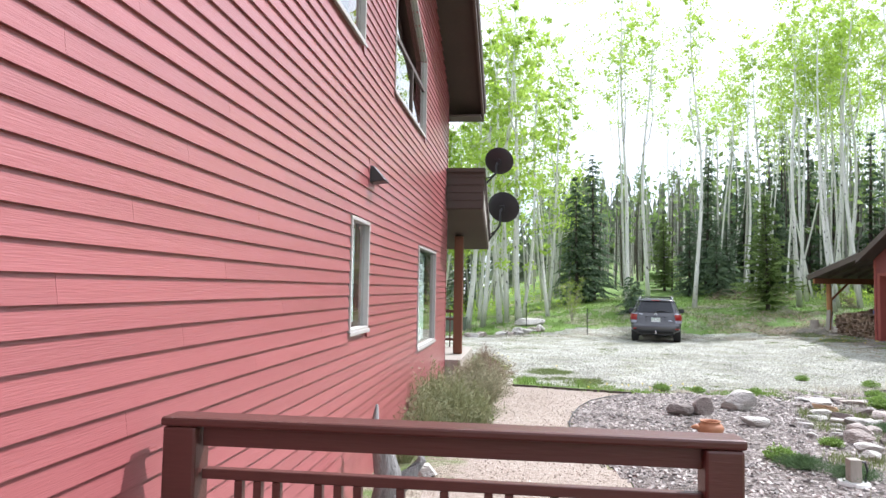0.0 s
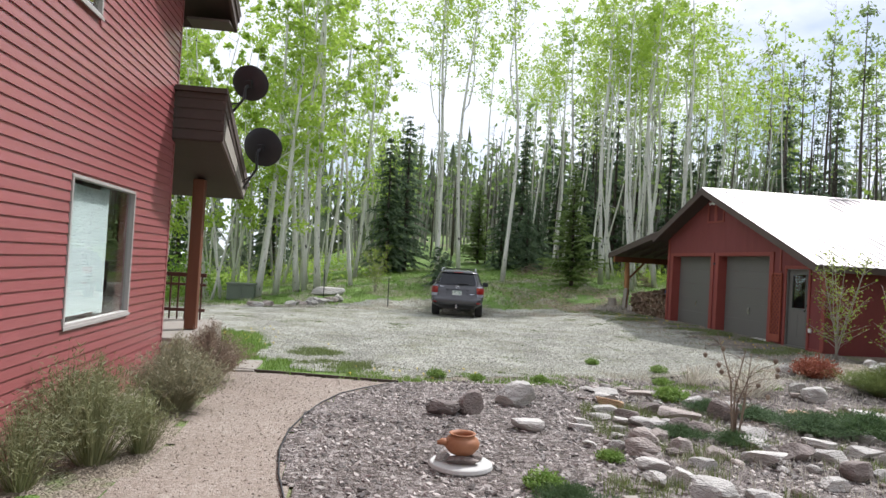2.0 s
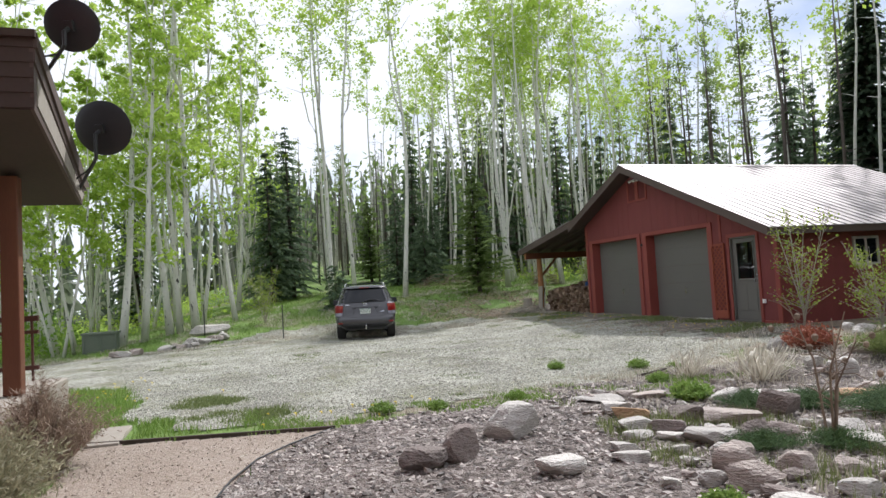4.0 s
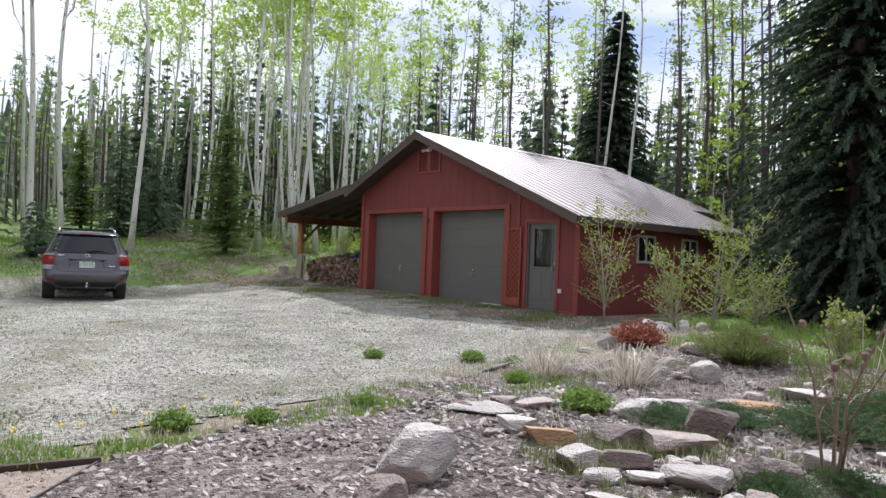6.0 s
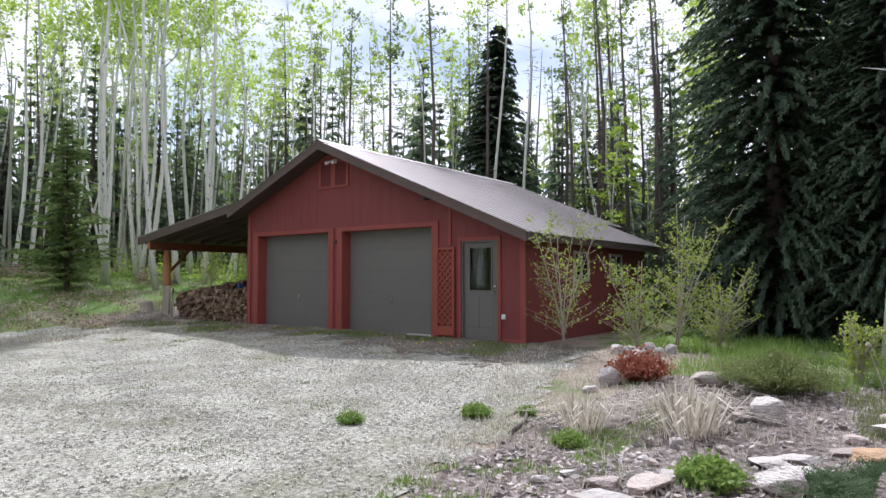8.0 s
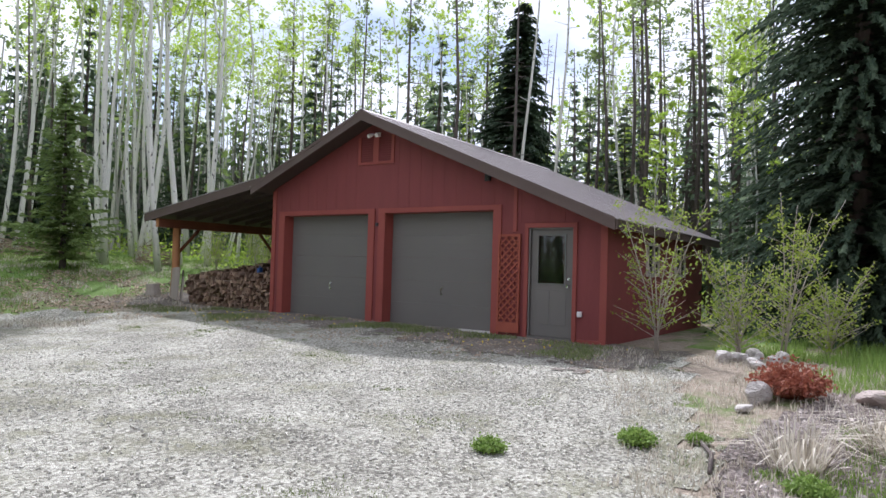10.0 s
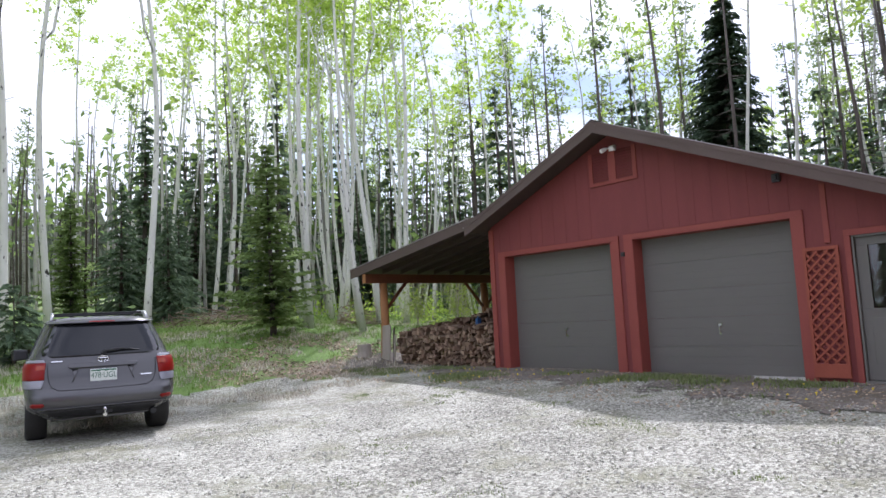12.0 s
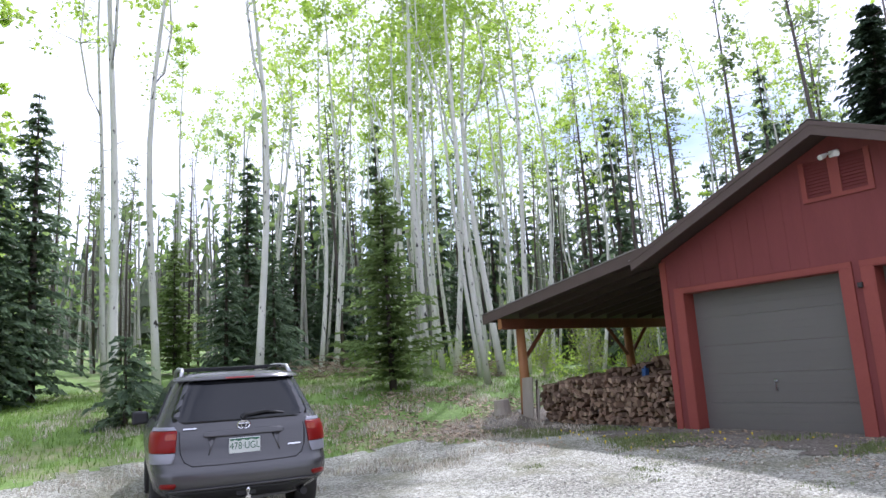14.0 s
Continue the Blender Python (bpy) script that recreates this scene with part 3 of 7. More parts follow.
def house_window(name, blind=False, bars=()):
    y0, y1, z0, _ = WINDOWS[name]
    ta, tb = win_top(name, y0), win_top(name, y1)
    fr = Mesh()
    for (ax, bx, t) in ((WX - 0.05, WX + 0.038, 0.038),):
        fr.prism_x(ax, bx, [(y0, z0), (y1, z0), (y1, z0 + t), (y0, z0 + t)])
        fr.prism_x(ax, bx, [(y0, ta - t), (y1, tb - t), (y1, tb), (y0, ta)])
        fr.prism_x(ax, bx, [(y0, z0 + t), (y0 + t, z0 + t), (y0 + t, ta - t), (y0, ta - t)])
        fr.prism_x(ax, bx, [(y1 - t, z0 + t), (y1, z0 + t), (y1, tb - t), (y1 - t, tb - t)])
    fr.prism_x(WX + 0.039, WX + 0.05, [(y0 - 0.02, z0 - 0.03), (y1 + 0.02, z0 - 0.03), (y1 + 0.02, z0 + 0.012), (y0 - 0.02, z0 + 0.012)])
    win = tagged(obj(name, fr, "window_frame", bevel=0.006), "pale framed house window with dark glass", "window", kind="structure")
    pane = Mesh()
    pane.prism_x(WX - 0.022, WX - 0.014, [(y0 + 0.03, z0 + 0.03), (y1 - 0.03, z0 + 0.03), (y1 - 0.03, tb - 0.03), (y0 + 0.03, ta - 0.03)])
    g = obj("pane", pane, "glass", win)
    g.visible_shadow = False
    bar = Mesh()
    for kind, at, lo, hi in bars:
        if kind == "v":
            bar.prism_x(WX - 0.05, WX + 0.01, [(at - 0.03, lo), (at + 0.03, lo), (at + 0.03, hi), (at - 0.03, hi)])
        else:
            bar.prism_x(WX - 0.048, WX + 0.008, [(lo, at - 0.03), (hi, at - 0.03), (hi, at + 0.03), (lo, at + 0.03)])
    if bar.v:
        obj("mullion", bar, "brown_trim" if name in ("window_3", "window_4") else "window_frame", win)
    if blind:
        sl = Mesh()
        lo, hi = blind
        z = z0 + 0.08
        while z < ta - 0.1:
            sl.prism_x(WX - 0.11, WX - 0.105, [(lo, z), (hi, z), (hi, z + 0.034), (lo, z + 0.034)])
            z += 0.036
        obj("blind", sl, "blind", win)
        sl = Mesh()
        for i in range(9):
            a = lo + (hi - lo) * i / 9
            sl.prism_x(WX - 0.21 + 0.02 * (i % 2), WX - 0.205 + 0.02 * (i % 2), [(hi + 0.03 * i, z0 + 0.02), (hi + 0.03 * i + 0.03, z0 + 0.02), (hi + 0.03 * i + 0.03, ta - 0.02), (hi + 0.03 * i, ta - 0.02)])
        obj("curtain", sl, "blind", win)
    return win


house_window("window_1", (9.88, 11.3))
house_window("window_2", (5.71, 6.30))
house_window("window_3", None, [("h", 4.85, 7.7, 10.28), ("v", 9.1, 4.1, 4.82)])
house_window("window_4", None, [("h", 4.85, 3.25, 5.98), ("v", 4.6, 4.1, 4.82)])


# ---- garage ----
GX, GBACK, GY0, GY1, GZ = 13.16, 20.1, 18.05, 26.76, -0.11
RIDGE_Y, RIDGE_Z, SLOPE = 23.48, 4.56, 0.425
FRONT_X = 12.60


def roof_z(y):
    return RIDGE_Z - SLOPE * abs(y - RIDGE_Y)


HOLES = [(18.68, 19.60, 1.97), (20.375, 23.17, 2.35), (23.62, 26.36, 2.35)]
gw = Mesh()
cuts = sorted({GY0, GY1, RIDGE_Y, 22.95, 23.97, *[h[0] for h in HOLES], *[h[1] for h in HOLES]})
for a, b in zip(cuts, cuts[1:]):
    base = GZ - 0.25
    for h in HOLES:
        if h[0] <= a and b <= h[1]:
            base = h[2]
    gw.prism_x(GX, GX + 0.14, [(a, base), (b, base), (b, roof_z(b) - 0.16), (a, roof_z(a) - 0.16)])
garage_front = tagged(obj("wall_garage_front", gw, "garage_wall"), "dark red grooved plywood garage gable wall", "wall", kind="structure")
gw = Mesh()
gw.box(GX + 0.14, GBACK, GY0, GY0 + 0.14, GZ - 0.25, roof_z(GY0) - 0.16)
tagged(obj("wall_garage_side", gw, "garage_wall"), "dark red plywood garage side wall", "wall", kind="structure")
gw = Mesh()
gw.box(GX + 0.14, GBACK, GY1 - 0.14, GY1, GZ - 0.25, roof_z(GY1) - 0.16)
tagged(obj("wall_garage_north", gw, "garage_wall"), "dark red plywood garage wall under the lean-to", "wall", kind="structure")
gw = Mesh()
gw.prism_x(GBACK - 0.14, GBACK, [(GY0 + 0.14, GZ - 0.25), (GY1 - 0.14, GZ - 0.25), (GY1 - 0.14, roof_z(GY1) - 0.22), (RIDGE_Y, roof_z(RIDGE_Y) - 0.16), (GY0 + 0.14, roof_z(GY0) - 0.22)])
tagged(obj("wall_garage_back", gw, "garage_wall"), "dark red garage back wall", "wall", kind="structure")
EAVE_Y, STEP_Y = 17.70, 19.38
gr = Mesh()
RX1, RX_LOW = 21.95, 20.35
ROOF_STRIPS = ((RIDGE_Y, 27.02, RX1), (STEP_Y, RIDGE_Y, RX1), (EAVE_Y, STEP_Y, RX_LOW))
for y0, y1, xr in ROOF_STRIPS:
    za, zb = roof_z(y0), roof_z(y1)
    gr.prism_x(FRONT_X + 0.04, xr, [(y0, za - 0.14), (y1, zb - 0.14), (y1, zb - 0.03), (y0, za - 0.03)])
garage_roof = tagged(obj("garage_roof", gr, "soffit"), "shallow gable roof with brown soffit and pale metal sheet", "roof", kind="structure")
gm = Mesh()
for y0, y1, xr in ROOF_STRIPS:
    y0, y1 = (y0 - 0.05 if y0 == EAVE_Y else y0), (y1 + 0.03 if y1 > 27 else y1)
    za, zb = roof_z(y0), roof_z(y1)
    gm.prism_x(FRONT_X, xr + 0.02, [(y0, za - 0.026), (y1, zb - 0.026), (y1, zb - 0.006), (y0, za - 0.006)])
    x = FRONT_X + 0.1
    while x < xr:
        gm.prism_x(x, x + 0.05, [(y0, za - 0.006), (y1, zb - 0.006), (y1, zb + 0.014), (y0, za + 0.014)])
        x += 0.30
gm.prism_x(FRONT_X - 0.01, RX1 + 0.03, [(RIDGE_Y - 0.16, roof_z(RIDGE_Y - 0.16) + 0.018), (RIDGE_Y, RIDGE_Z + 0.018), (RIDGE_Y + 0.16, roof_z(RIDGE_Y + 0.16) + 0.018), (RIDGE_Y, RIDGE_Z + 0.03)])
obj("metal_sheet", gm, "metal_roof", garage_roof)
gf = Mesh()
for y0, y1 in ((RIDGE_Y, 27.02), (EAVE_Y, RIDGE_Y)):
    za, zb = roof_z(y0), roof_z(y1)
    gf.prism_x(FRONT_X, FRONT_X + 0.04, [(y0, za - 0.225), (y1, zb - 0.225), (y1, zb - 0.03), (y0, za - 0.03)])
    # the thin pale edge of the sheet above the board
    gf.prism_x(FRONT_X - 0.008, FRONT_X - 0.001, [(y0, za - 0.075), (y1, zb - 0.075), (y1, zb - 0.004), (y0, za - 0.004)])
for y0, x1 in ((EAVE_Y, RX_LOW), (STEP_Y, RX1)):
    gf.box(FRONT_X + 0.04 if y0 == EAVE_Y else RX_LOW, x1, y0 - 0.03, y0 + 0.01, roof_z(y0) - 0.2, roof_z(y0) - 0.03)
obj("fascia", gf, "brown_trim", garage_roof)


def overhead_door(y0, y1):
    """A sectional garage door of four embossed leaves with a small handle."""
    door = empty("garage_door", pose(GX + 0.27, (y0 + y1) / 2, GZ))
    w, n = (y1 - y0) / 2, 5
    hgt = (2.35 - GZ) / n
    for i in range(n):
        leaf = Mesh()
        leaf.box(0, 0.05, -w, w, i * hgt + 0.0015, (i + 1) * hgt - 0.0015)
        for j in range(3):
            zr = i * hgt + hgt * (j + 1) / 4
            leaf.box(-0.003, 0.0, -w + 0.03, w - 0.03, zr - 0.05, zr + 0.045)
        obj("door_leaf", leaf, "door", door, bevel=0.004)
    hd = Mesh()
    hd.box(-0.02, 0.0, -0.03, 0.03, 0.82, 0.87)
    hd.tube([(-0.02, 0, 0.845), (-0.05, 0, 0.83), (-0.05, 0, 0.70)], [0.011] * 3, 6)
    hd.box(-0.014, 0, -0.02, 0.02, 0.68, 0.73)
    obj("handle", hd, "chrome", door)
    sill = Mesh()
    sill.box(-0.30, 0.05, -w, w, -0.05, 0.012)
    obj("threshold", sill, "concrete", door)
    return tagged(door, "closed taupe sectional garage door with panels", "garage door", "garage doors")


overhead_door(*HOLES[1][:2])
overhead_door(*HOLES[2][:2])
trim = Mesh()
for y0, y1, zt in HOLES:
    t = 0.17 if zt > 2 else 0.08
    for a, b in ((y0 - t, y0), (y1, y1 + t)):
        trim.box(GX - 0.035, GX - 0.002, a, b, GZ - 0.1, zt)
    trim.box(GX - 0.037, GX - 0.002, y0 - t, y1 + t, zt, zt + 0.09)
    if zt > 2:
        for a, b in ((y0 - 0.004, y0 + 0.02), (y1 - 0.02, y1 + 0.004)):
            trim.box(GX - 0.03, GX + 0.32, a, b, GZ - 0.08, zt)
        trim.box(GX - 0.03, GX + 0.32, y0, y1, zt - 0.02, zt + 0.004)
for a in (GY0 - 0.03, GY1 - 0.10):
    trim.box(GX - 0.03, GX - 0.002, a, a + 0.13, GZ - 0.1, roof_z(a) - 0.25)
trim.box(GX - 0.03, GX - 0.002, 19.86, 19.94, 1.90, roof_z(19.86) - 0.24)
trim.box(GX - 0.045, GX - 0.002, GY0 - 0.03, 18.56, GZ - 0.12, GZ + 0.03)
tagged(obj("trim", trim, "red_trim", bevel=0.004), "red painted trim boards round the garage doors", "trim", kind="structure")


# ---- house details ----
def porch_roof():
    """A small shed roof over the entry whose closed high end faces the garden."""
    sec = [(13.52, 3.27), (15.85, 2.56), (16.2, 2.86), (13.52, 4.12)]
    body = Mesh()
    body.prism_x(-4.6, -0.88, sec)
    ob = obj("porch_roof", body, "soffit")
    lap = Mesh()
    for i in range(5):
        z = 3.29 + i * 0.165
        lap.hexa([(-1.66, 13.52, z), (-1.66, 13.49, z), (-0.84, 13.49, z), (-0.84, 13.52, z)], [(-1.66, 13.52, z + 0.17), (-1.66, 13.505, z + 0.17), (-0.84, 13.505, z + 0.17), (-0.84, 13.52, z + 0.17)])
    lap.box(-1.66, -0.81, 13.44, 13.52, 4.05, 4.13)
    obj("lap_boards", lap, "soffit", ob)
    side = Mesh()
    for k, (u0, u1, x1) in enumerate(((0.0, 0.62, -0.845), (0.62, 0.80, -0.825), (0.80, 1.0, -0.80))):
        lo = [(13.5, 3.27 + 0.85 * u0), (15.87, 2.56 + 0.30 * u0), (15.87 + 0.35 * u1, 2.56 + 0.30 * u1), (13.5, 3.27 + 0.85 * u1 - 0.012)]
        side.prism_x(-0.88, x1, lo)
    obj("fascia", side, "brown_trim", ob)
    pale = Mesh()
    pale.prism_x(-0.844, -0.832, [(13.62, 3.34), (15.82, 2.62), (15.95, 2.72), (13.62, 3.66)])
    obj("side_panel", pale, "grey_wood", ob)
    return tagged(ob, "brown clad entry porch roof on a post", "porch roof", kind="structure")


porch_roof()
post = Mesh()
post.box(-1.57, -1.37, 14.85, 15.05, 0.12, 2.80)
tagged(obj("porch_post", post, "log_dark", bevel=0.015), "red-brown stained square timber porch post", "post")
slab = Mesh()
slab.box(-6.0, -1.28, 13.68, 16.9, -0.6, 0.11)
tagged(obj("porch_floor", slab, "grey_wood", bevel=0.02), "low porch floor beside the house corner", "floor", kind="structure")
steps = tagged(empty("porch_steps", pose(-1.28, 14.2, ground_z(-1.0, 14.2))), "red-brown stained wooden porch steps", "steps")
base = ground_z(-1.0, 14.2)
for x0, x1, top in ((-1.28, -0.93, -0.12), (-0.93, -0.57, -0.29)):
    st = Mesh()
    st.box(x0 + 0.02, x1 - 0.03, 13.72, 14.70, base - 0.05, top - 0.04)
    obj("riser", st, "stain", steps, bevel=0.004).matrix_parent_inverse = pose(-1.28, 14.2, base).inverted()
    for k in range(2):
        st = Mesh()
        w = (x1 - x0) / 2
        st.box(x0 + k * w + 0.004, x0 + (k + 1) * w - 0.004, 13.68, 14.76, top - 0.04, top)
        obj("tread", st, "faded_stain", steps, bevel=0.006).matrix_parent_inverse = pose(-1.28, 14.2, base).inverted()
st = Mesh()
st.box(-0.56, -0.2, 14.05, 15.2, base - 0.08, base + 0.045)
tagged(obj("paving_slab", st, "grey_wood", bevel=0.012), "pale weathered slab at the porch steps", "paving slab")
rail = Mesh()
rail.box(-4.5, -1.6, 16.62, 16.70, 0.98, 1.06)
rail.box(-4.5, -1.6, 16.62, 16.70, 0.28, 0.34)
rail.box(-4.5, -1.6, 16.62, 16.70, 0.80, 0.85)
for i in range(19):
    rail.box(-4.4 + i * 0.15, -4.37 + i * 0.15, 16.64, 16.68, 0.12, 1.0)
tagged(obj("porch_railing", rail, "stain"), "dark stained wooden porch railing", "railing")


def satellite_dish(x, y, z, size, foot, face):
    """A shallow offset dish on a bent arm."""
    d = empty("satellite_dish", pose(x, y, z))
    prof = [(0.001, 0.0)] + [(size * t, 0.14 * size * t * t) for t in (0.25, 0.5, 0.75, 1.0)] + [(size * 1.02, 0.14 * size + 0.006), (size, 0.14 * size + 0.016)] + [(size * t, 0.14 * size * t * t + 0.015) for t in (0.75, 0.5, 0.25)]
    mb = Mesh()
    mb.lathe(prof, 28)
    q = Vector(face).to_track_quat("Z", "Y").to_matrix().to_4x4()
    ob = obj("reflector", mb, "dish", d, smooth=True)
    ob.matrix_basis = q @ Matrix.Diagonal((1, 0.9, 1, 1))
    arm = Mesh()
    back = -Vector(face).normalized() * 0.12
    f = Vector(foot) - Vector((x, y, z))
    mid = Vector((back.x, back.y, f.z * 0.55))
    arm.tube([back * 0.2 + Vector((0, 0, -0.03)), back + Vector((0, 0, -0.06)), mid, mid + (f - mid) * 0.2, f], [0.03, 0.026, 0.024, 0.024, 0.024], 8)
    arm.tube([mid + (f - mid) * 0.3, f + Vector((0, -0.25, 0.10))], [0.012, 0.012], 6)
    arm.box(f.x - 0.05, f.x + 0.02, f.y - 0.06, f.y + 0.06, f.z - 0.05, f.z + 0.05)
    obj("arm", arm, "black", d, smooth=False)
    hub = Mesh()
    hub.box(-0.06, 0.06, -0.06, 0.06, -0.05, 0.0)
    hb = obj("mount", hub, "black", d, bevel=0.01)
    hb.matrix_basis = q
    return tagged(d, "dark grey satellite dish on a bent arm", "satellite dish", "satellite dishes")


satellite_dish(-0.55, 13.85, 4.34, 0.32, (-0.86, 14.1, 3.86), (0.35, 1.0, 0.45))
satellite_dish(-0.50, 15.35, 3.52, 0.40, (-0.86, 15.75, 2.75), (0.45, 1.0, 0.35))

hood = empty("wall_vent", pose(WX + 0.005, 6.52, 2.84))
hv = Mesh()
hv.add([(0.012, -0.11, -0.12), (0.012, 0.11, -0.12), (0.012, 0.11, 0.06), (0.012, -0.11, 0.06), (0.19, -0.10, -0.10), (0.19, 0.10, -0.10), (0.05, 0.11, 0.06), (0.05, -0.11, 0.06)],
       [(0, 3, 2, 1), (4, 5, 6, 7), (0, 1, 5, 4), (1, 2, 6, 5), (2, 3, 7, 6), (3, 0, 4, 7)])
obj("hood", hv, "black", hood, bevel=0.008)
hv = Mesh()
hv.box(0.0, 0.018, -0.15, 0.15, -0.15, 0.15)
obj("back_plate", hv, "siding", hood)
tagged(hood, "black hooded vent on the red siding", "vent")
plug = Mesh()
plug.box(WX + 0.01, WX + 0.05, 10.2, 10.28, -0.12, 0.02)
tagged(obj("outlet_box", plug, "siding", bevel=0.006), "small red outlet box low on the siding", "outlet box")

# ---- deck, railing and steps ----
DECK_Z = 0.06
deck = Mesh()
deck.box(-1.6, 2.9, -4.6, 2.28, DECK_Z - 0.24, DECK_Z - 0.04)
deck_ob = tagged(obj("deck", deck, "stain"), "red-brown stained wooden deck", "deck", kind="structure")
for i in range(3):
    st = Mesh()
    z = DECK_Z - 0.18 * (i + 1) + 0.02
    st.box(1.0, 2.8, 2.30 + 0.29 * i, 2.60 + 0.29 * i, z - 0.05, z)
    st.box(1.02, 2.78, 2.57 + 0.29 * i, 2.59 + 0.29 * i, min(z - 0.18, -0.5), z - 0.05)
    tagged(obj("step", st, "stain", deck_ob, bevel=0.004))


def railing():
    r = empty("deck_railing", pose(0, 2.25, DECK_Z))
    H = 0.97
    cap = Mesh()
    cap.box(-1.53, 0.90, -0.075, 0.075, H - 0.04, H)
    obj("cap_rail", cap, "stain", r, bevel=0.012)
    up = Mesh()
    up.box(-1.36, 0.74, -0.02, 0.02, H - 0.13, H - 0.042)
    obj("upper_rail", up, "stain", r, bevel=0.005)
    for y, z in ((-0.022, H - 0.27), (-0.022, 0.08)):
        lo = Mesh()
        lo.box(-1.36, 0.74, y, y + 0.044, z, z + 0.045)
        obj("lower_rail", lo, "stain", r, bevel=0.005)
    for x in (-1.52, 0.74):
        p = Mesh()
        p.box(x, x + 0.15, -0.07, 0.07, 0.0, H - 0.042)
        obj("post", p, "stain", r, bevel=0.012)
    i, x = 0, -1.21
    while x < 0.68:
        b = Mesh()
        b.box(x, x + 0.035, -0.0175, 0.0175, 0.125, H - 0.272)
        obj("baluster", b, "stain", r)
        x += (0.085, 0.085, 0.185)[i % 3] if i < 6 else (0.185 if i % 4 else 0.085)
        i += 1
    return tagged(r, "red-brown stained wooden deck railing with balusters", "railing")


railing()

# ---- garage details ----
ed = empty("entry_door", pose(GX + 0.05, 19.14, GZ))
pn = Mesh()
W2, ZB, ZT, HT = 0.42, 1.03, 1.93, 2.05
for a in ((-W2, W2, 0.02, ZB), (-W2, W2, ZT, HT), (-W2, -0.28, ZB, ZT), (0.28, W2, ZB, ZT)):
    pn.box(0, 0.045, a[0], a[1], a[2], a[3])
for a in ((-0.31, -0.03), (0.03, 0.31)):
    pn.box(-0.008, 0.0, a[0], a[1], 0.25, 0.9)
obj("door_leaf", pn, "door", ed, bevel=0.004)
pn = Mesh()
for a in ((-0.30, 0.30, ZB - 0.03, ZB), (-0.30, 0.30, ZT, ZT + 0.03), (-0.30, -0.27, ZB, ZT), (0.27, 0.30, ZB, ZT)):
    pn.box(-0.018, -0.001, a[0], a[1], a[2], a[3])
obj("light_frame", pn, "door", ed)
pn = Mesh()
pn.box(0.015, 0.021, -0.28, 0.28, ZB, ZT)
gp = obj("pane", pn, "glass", ed)
gp.visible_shadow = False
pn = Mesh()
pn.tube([(-0.001, -0.36, 0.98), (-0.05, -0.36, 0.98)], [0.014, 0.014], 8)
pn.tube([(-0.045, -0.36, 0.98), (-0.065, -0.36, 0.98), (-0.085, -0.36, 0.98)], [0.02, 0.034, 0.024], 10)
pn.tube([(-0.001, -0.36, 1.12), (-0.02, -0.36, 1.12)], [0.028, 0.026], 10)
obj("knob", pn, "chrome", ed)
pn = Mesh()
for a, b in ((-0.45, -W2 - 0.004), (W2 + 0.004, 0.45)):
    pn.box(-0.06, 0.06, a, b, 0, HT + 0.03)
pn.box(-0.06, 0.06, -W2, W2, HT + 0.002, HT + 0.03)
pn.box(-0.08, 0.06, -0.45, 0.45, -0.03, 0.016)
obj("frame", pn, "door", ed)
tagged(ed, "taupe garage entry door with a square light", "door")

lat = empty("lattice_panel", pose(GX - 0.04, 20.0, 0.14))
lw, lh = 0.245, 1.66
fr = Mesh()
fr.box(-0.03, 0.01, -lw, lw, -0.2, 0.0)
for a, b, c, d in ((-lw, lw, lh, lh + 0.05), (-lw, -lw + 0.04, 0, lh), (lw - 0.04, lw, 0, lh)):
    fr.box(-0.028, 0.008, a, b, c, d)
obj("frame", fr, "lattice_paint", lat)
for sgn in (-1, 1):
    sl = Mesh()
    for k in range(-3, 14):
        z = k * 0.145
        y0, z0, y1, z1 = -lw, z, lw, z + 2 * lw
        if z0 < 0:
            y0, z0 = y0 - z0, 0.0
        if z1 > lh:
            y1, z1 = y1 - (z1 - lh), lh
        if y1 - y0 < 0.05:
            continue
        q = [(y0, z0 - 0.022), (y1, z1 - 0.022), (y1, z1 + 0.022), (y0, z0 + 0.022)]
        if sgn < 0:
            q = [(-y, zz) for y, zz in q][::-1]
        sl.prism_x(-0.022 + 0.01 * (sgn > 0), -0.013 + 0.01 * (sgn > 0), q)
    obj("slat", sl, "lattice_paint", lat)
tagged(lat, "red painted diagonal wooden lattice panel", "lattice")

gv = empty("gable_vent", pose(GX - 0.004, 23.47, 3.50))
fr = Mesh()
for a, b, c, d in ((-0.52, 0.52, -0.06, 0.0), (-0.52, -0.44, 0, 0.58), (0.44, 0.52, 0, 0.58), (-0.08, 0.08, 0, 0.62)):
    fr.box(-0.03, 0.0, a, b, c, d)
obj("frame", fr, "red_trim", gv)
for i in range(11):
    for a, b in ((-0.44, -0.08), (0.08, 0.44)):
        sl = Mesh()
        z = 0.01 + i * 0.052
        sl.add([(-0.025, a, z), (-0.025, b, z), (-0.002, b, z + 0.035), (-0.002, a, z + 0.035), (-0.02, a, z + 0.008), (-0.02, b, z + 0.008), (0.003, b, z + 0.043), (0.003, a, z + 0.043)],
               [(0, 1, 2, 3), (7, 6, 5, 4), (0, 4, 5, 1), (1, 5, 6, 2), (2, 6, 7, 3), (3, 7, 4, 0)])
        obj("slat", sl, "garage_wall", gv)
tagged(gv, "red louvred double vent under the gable", "vent")

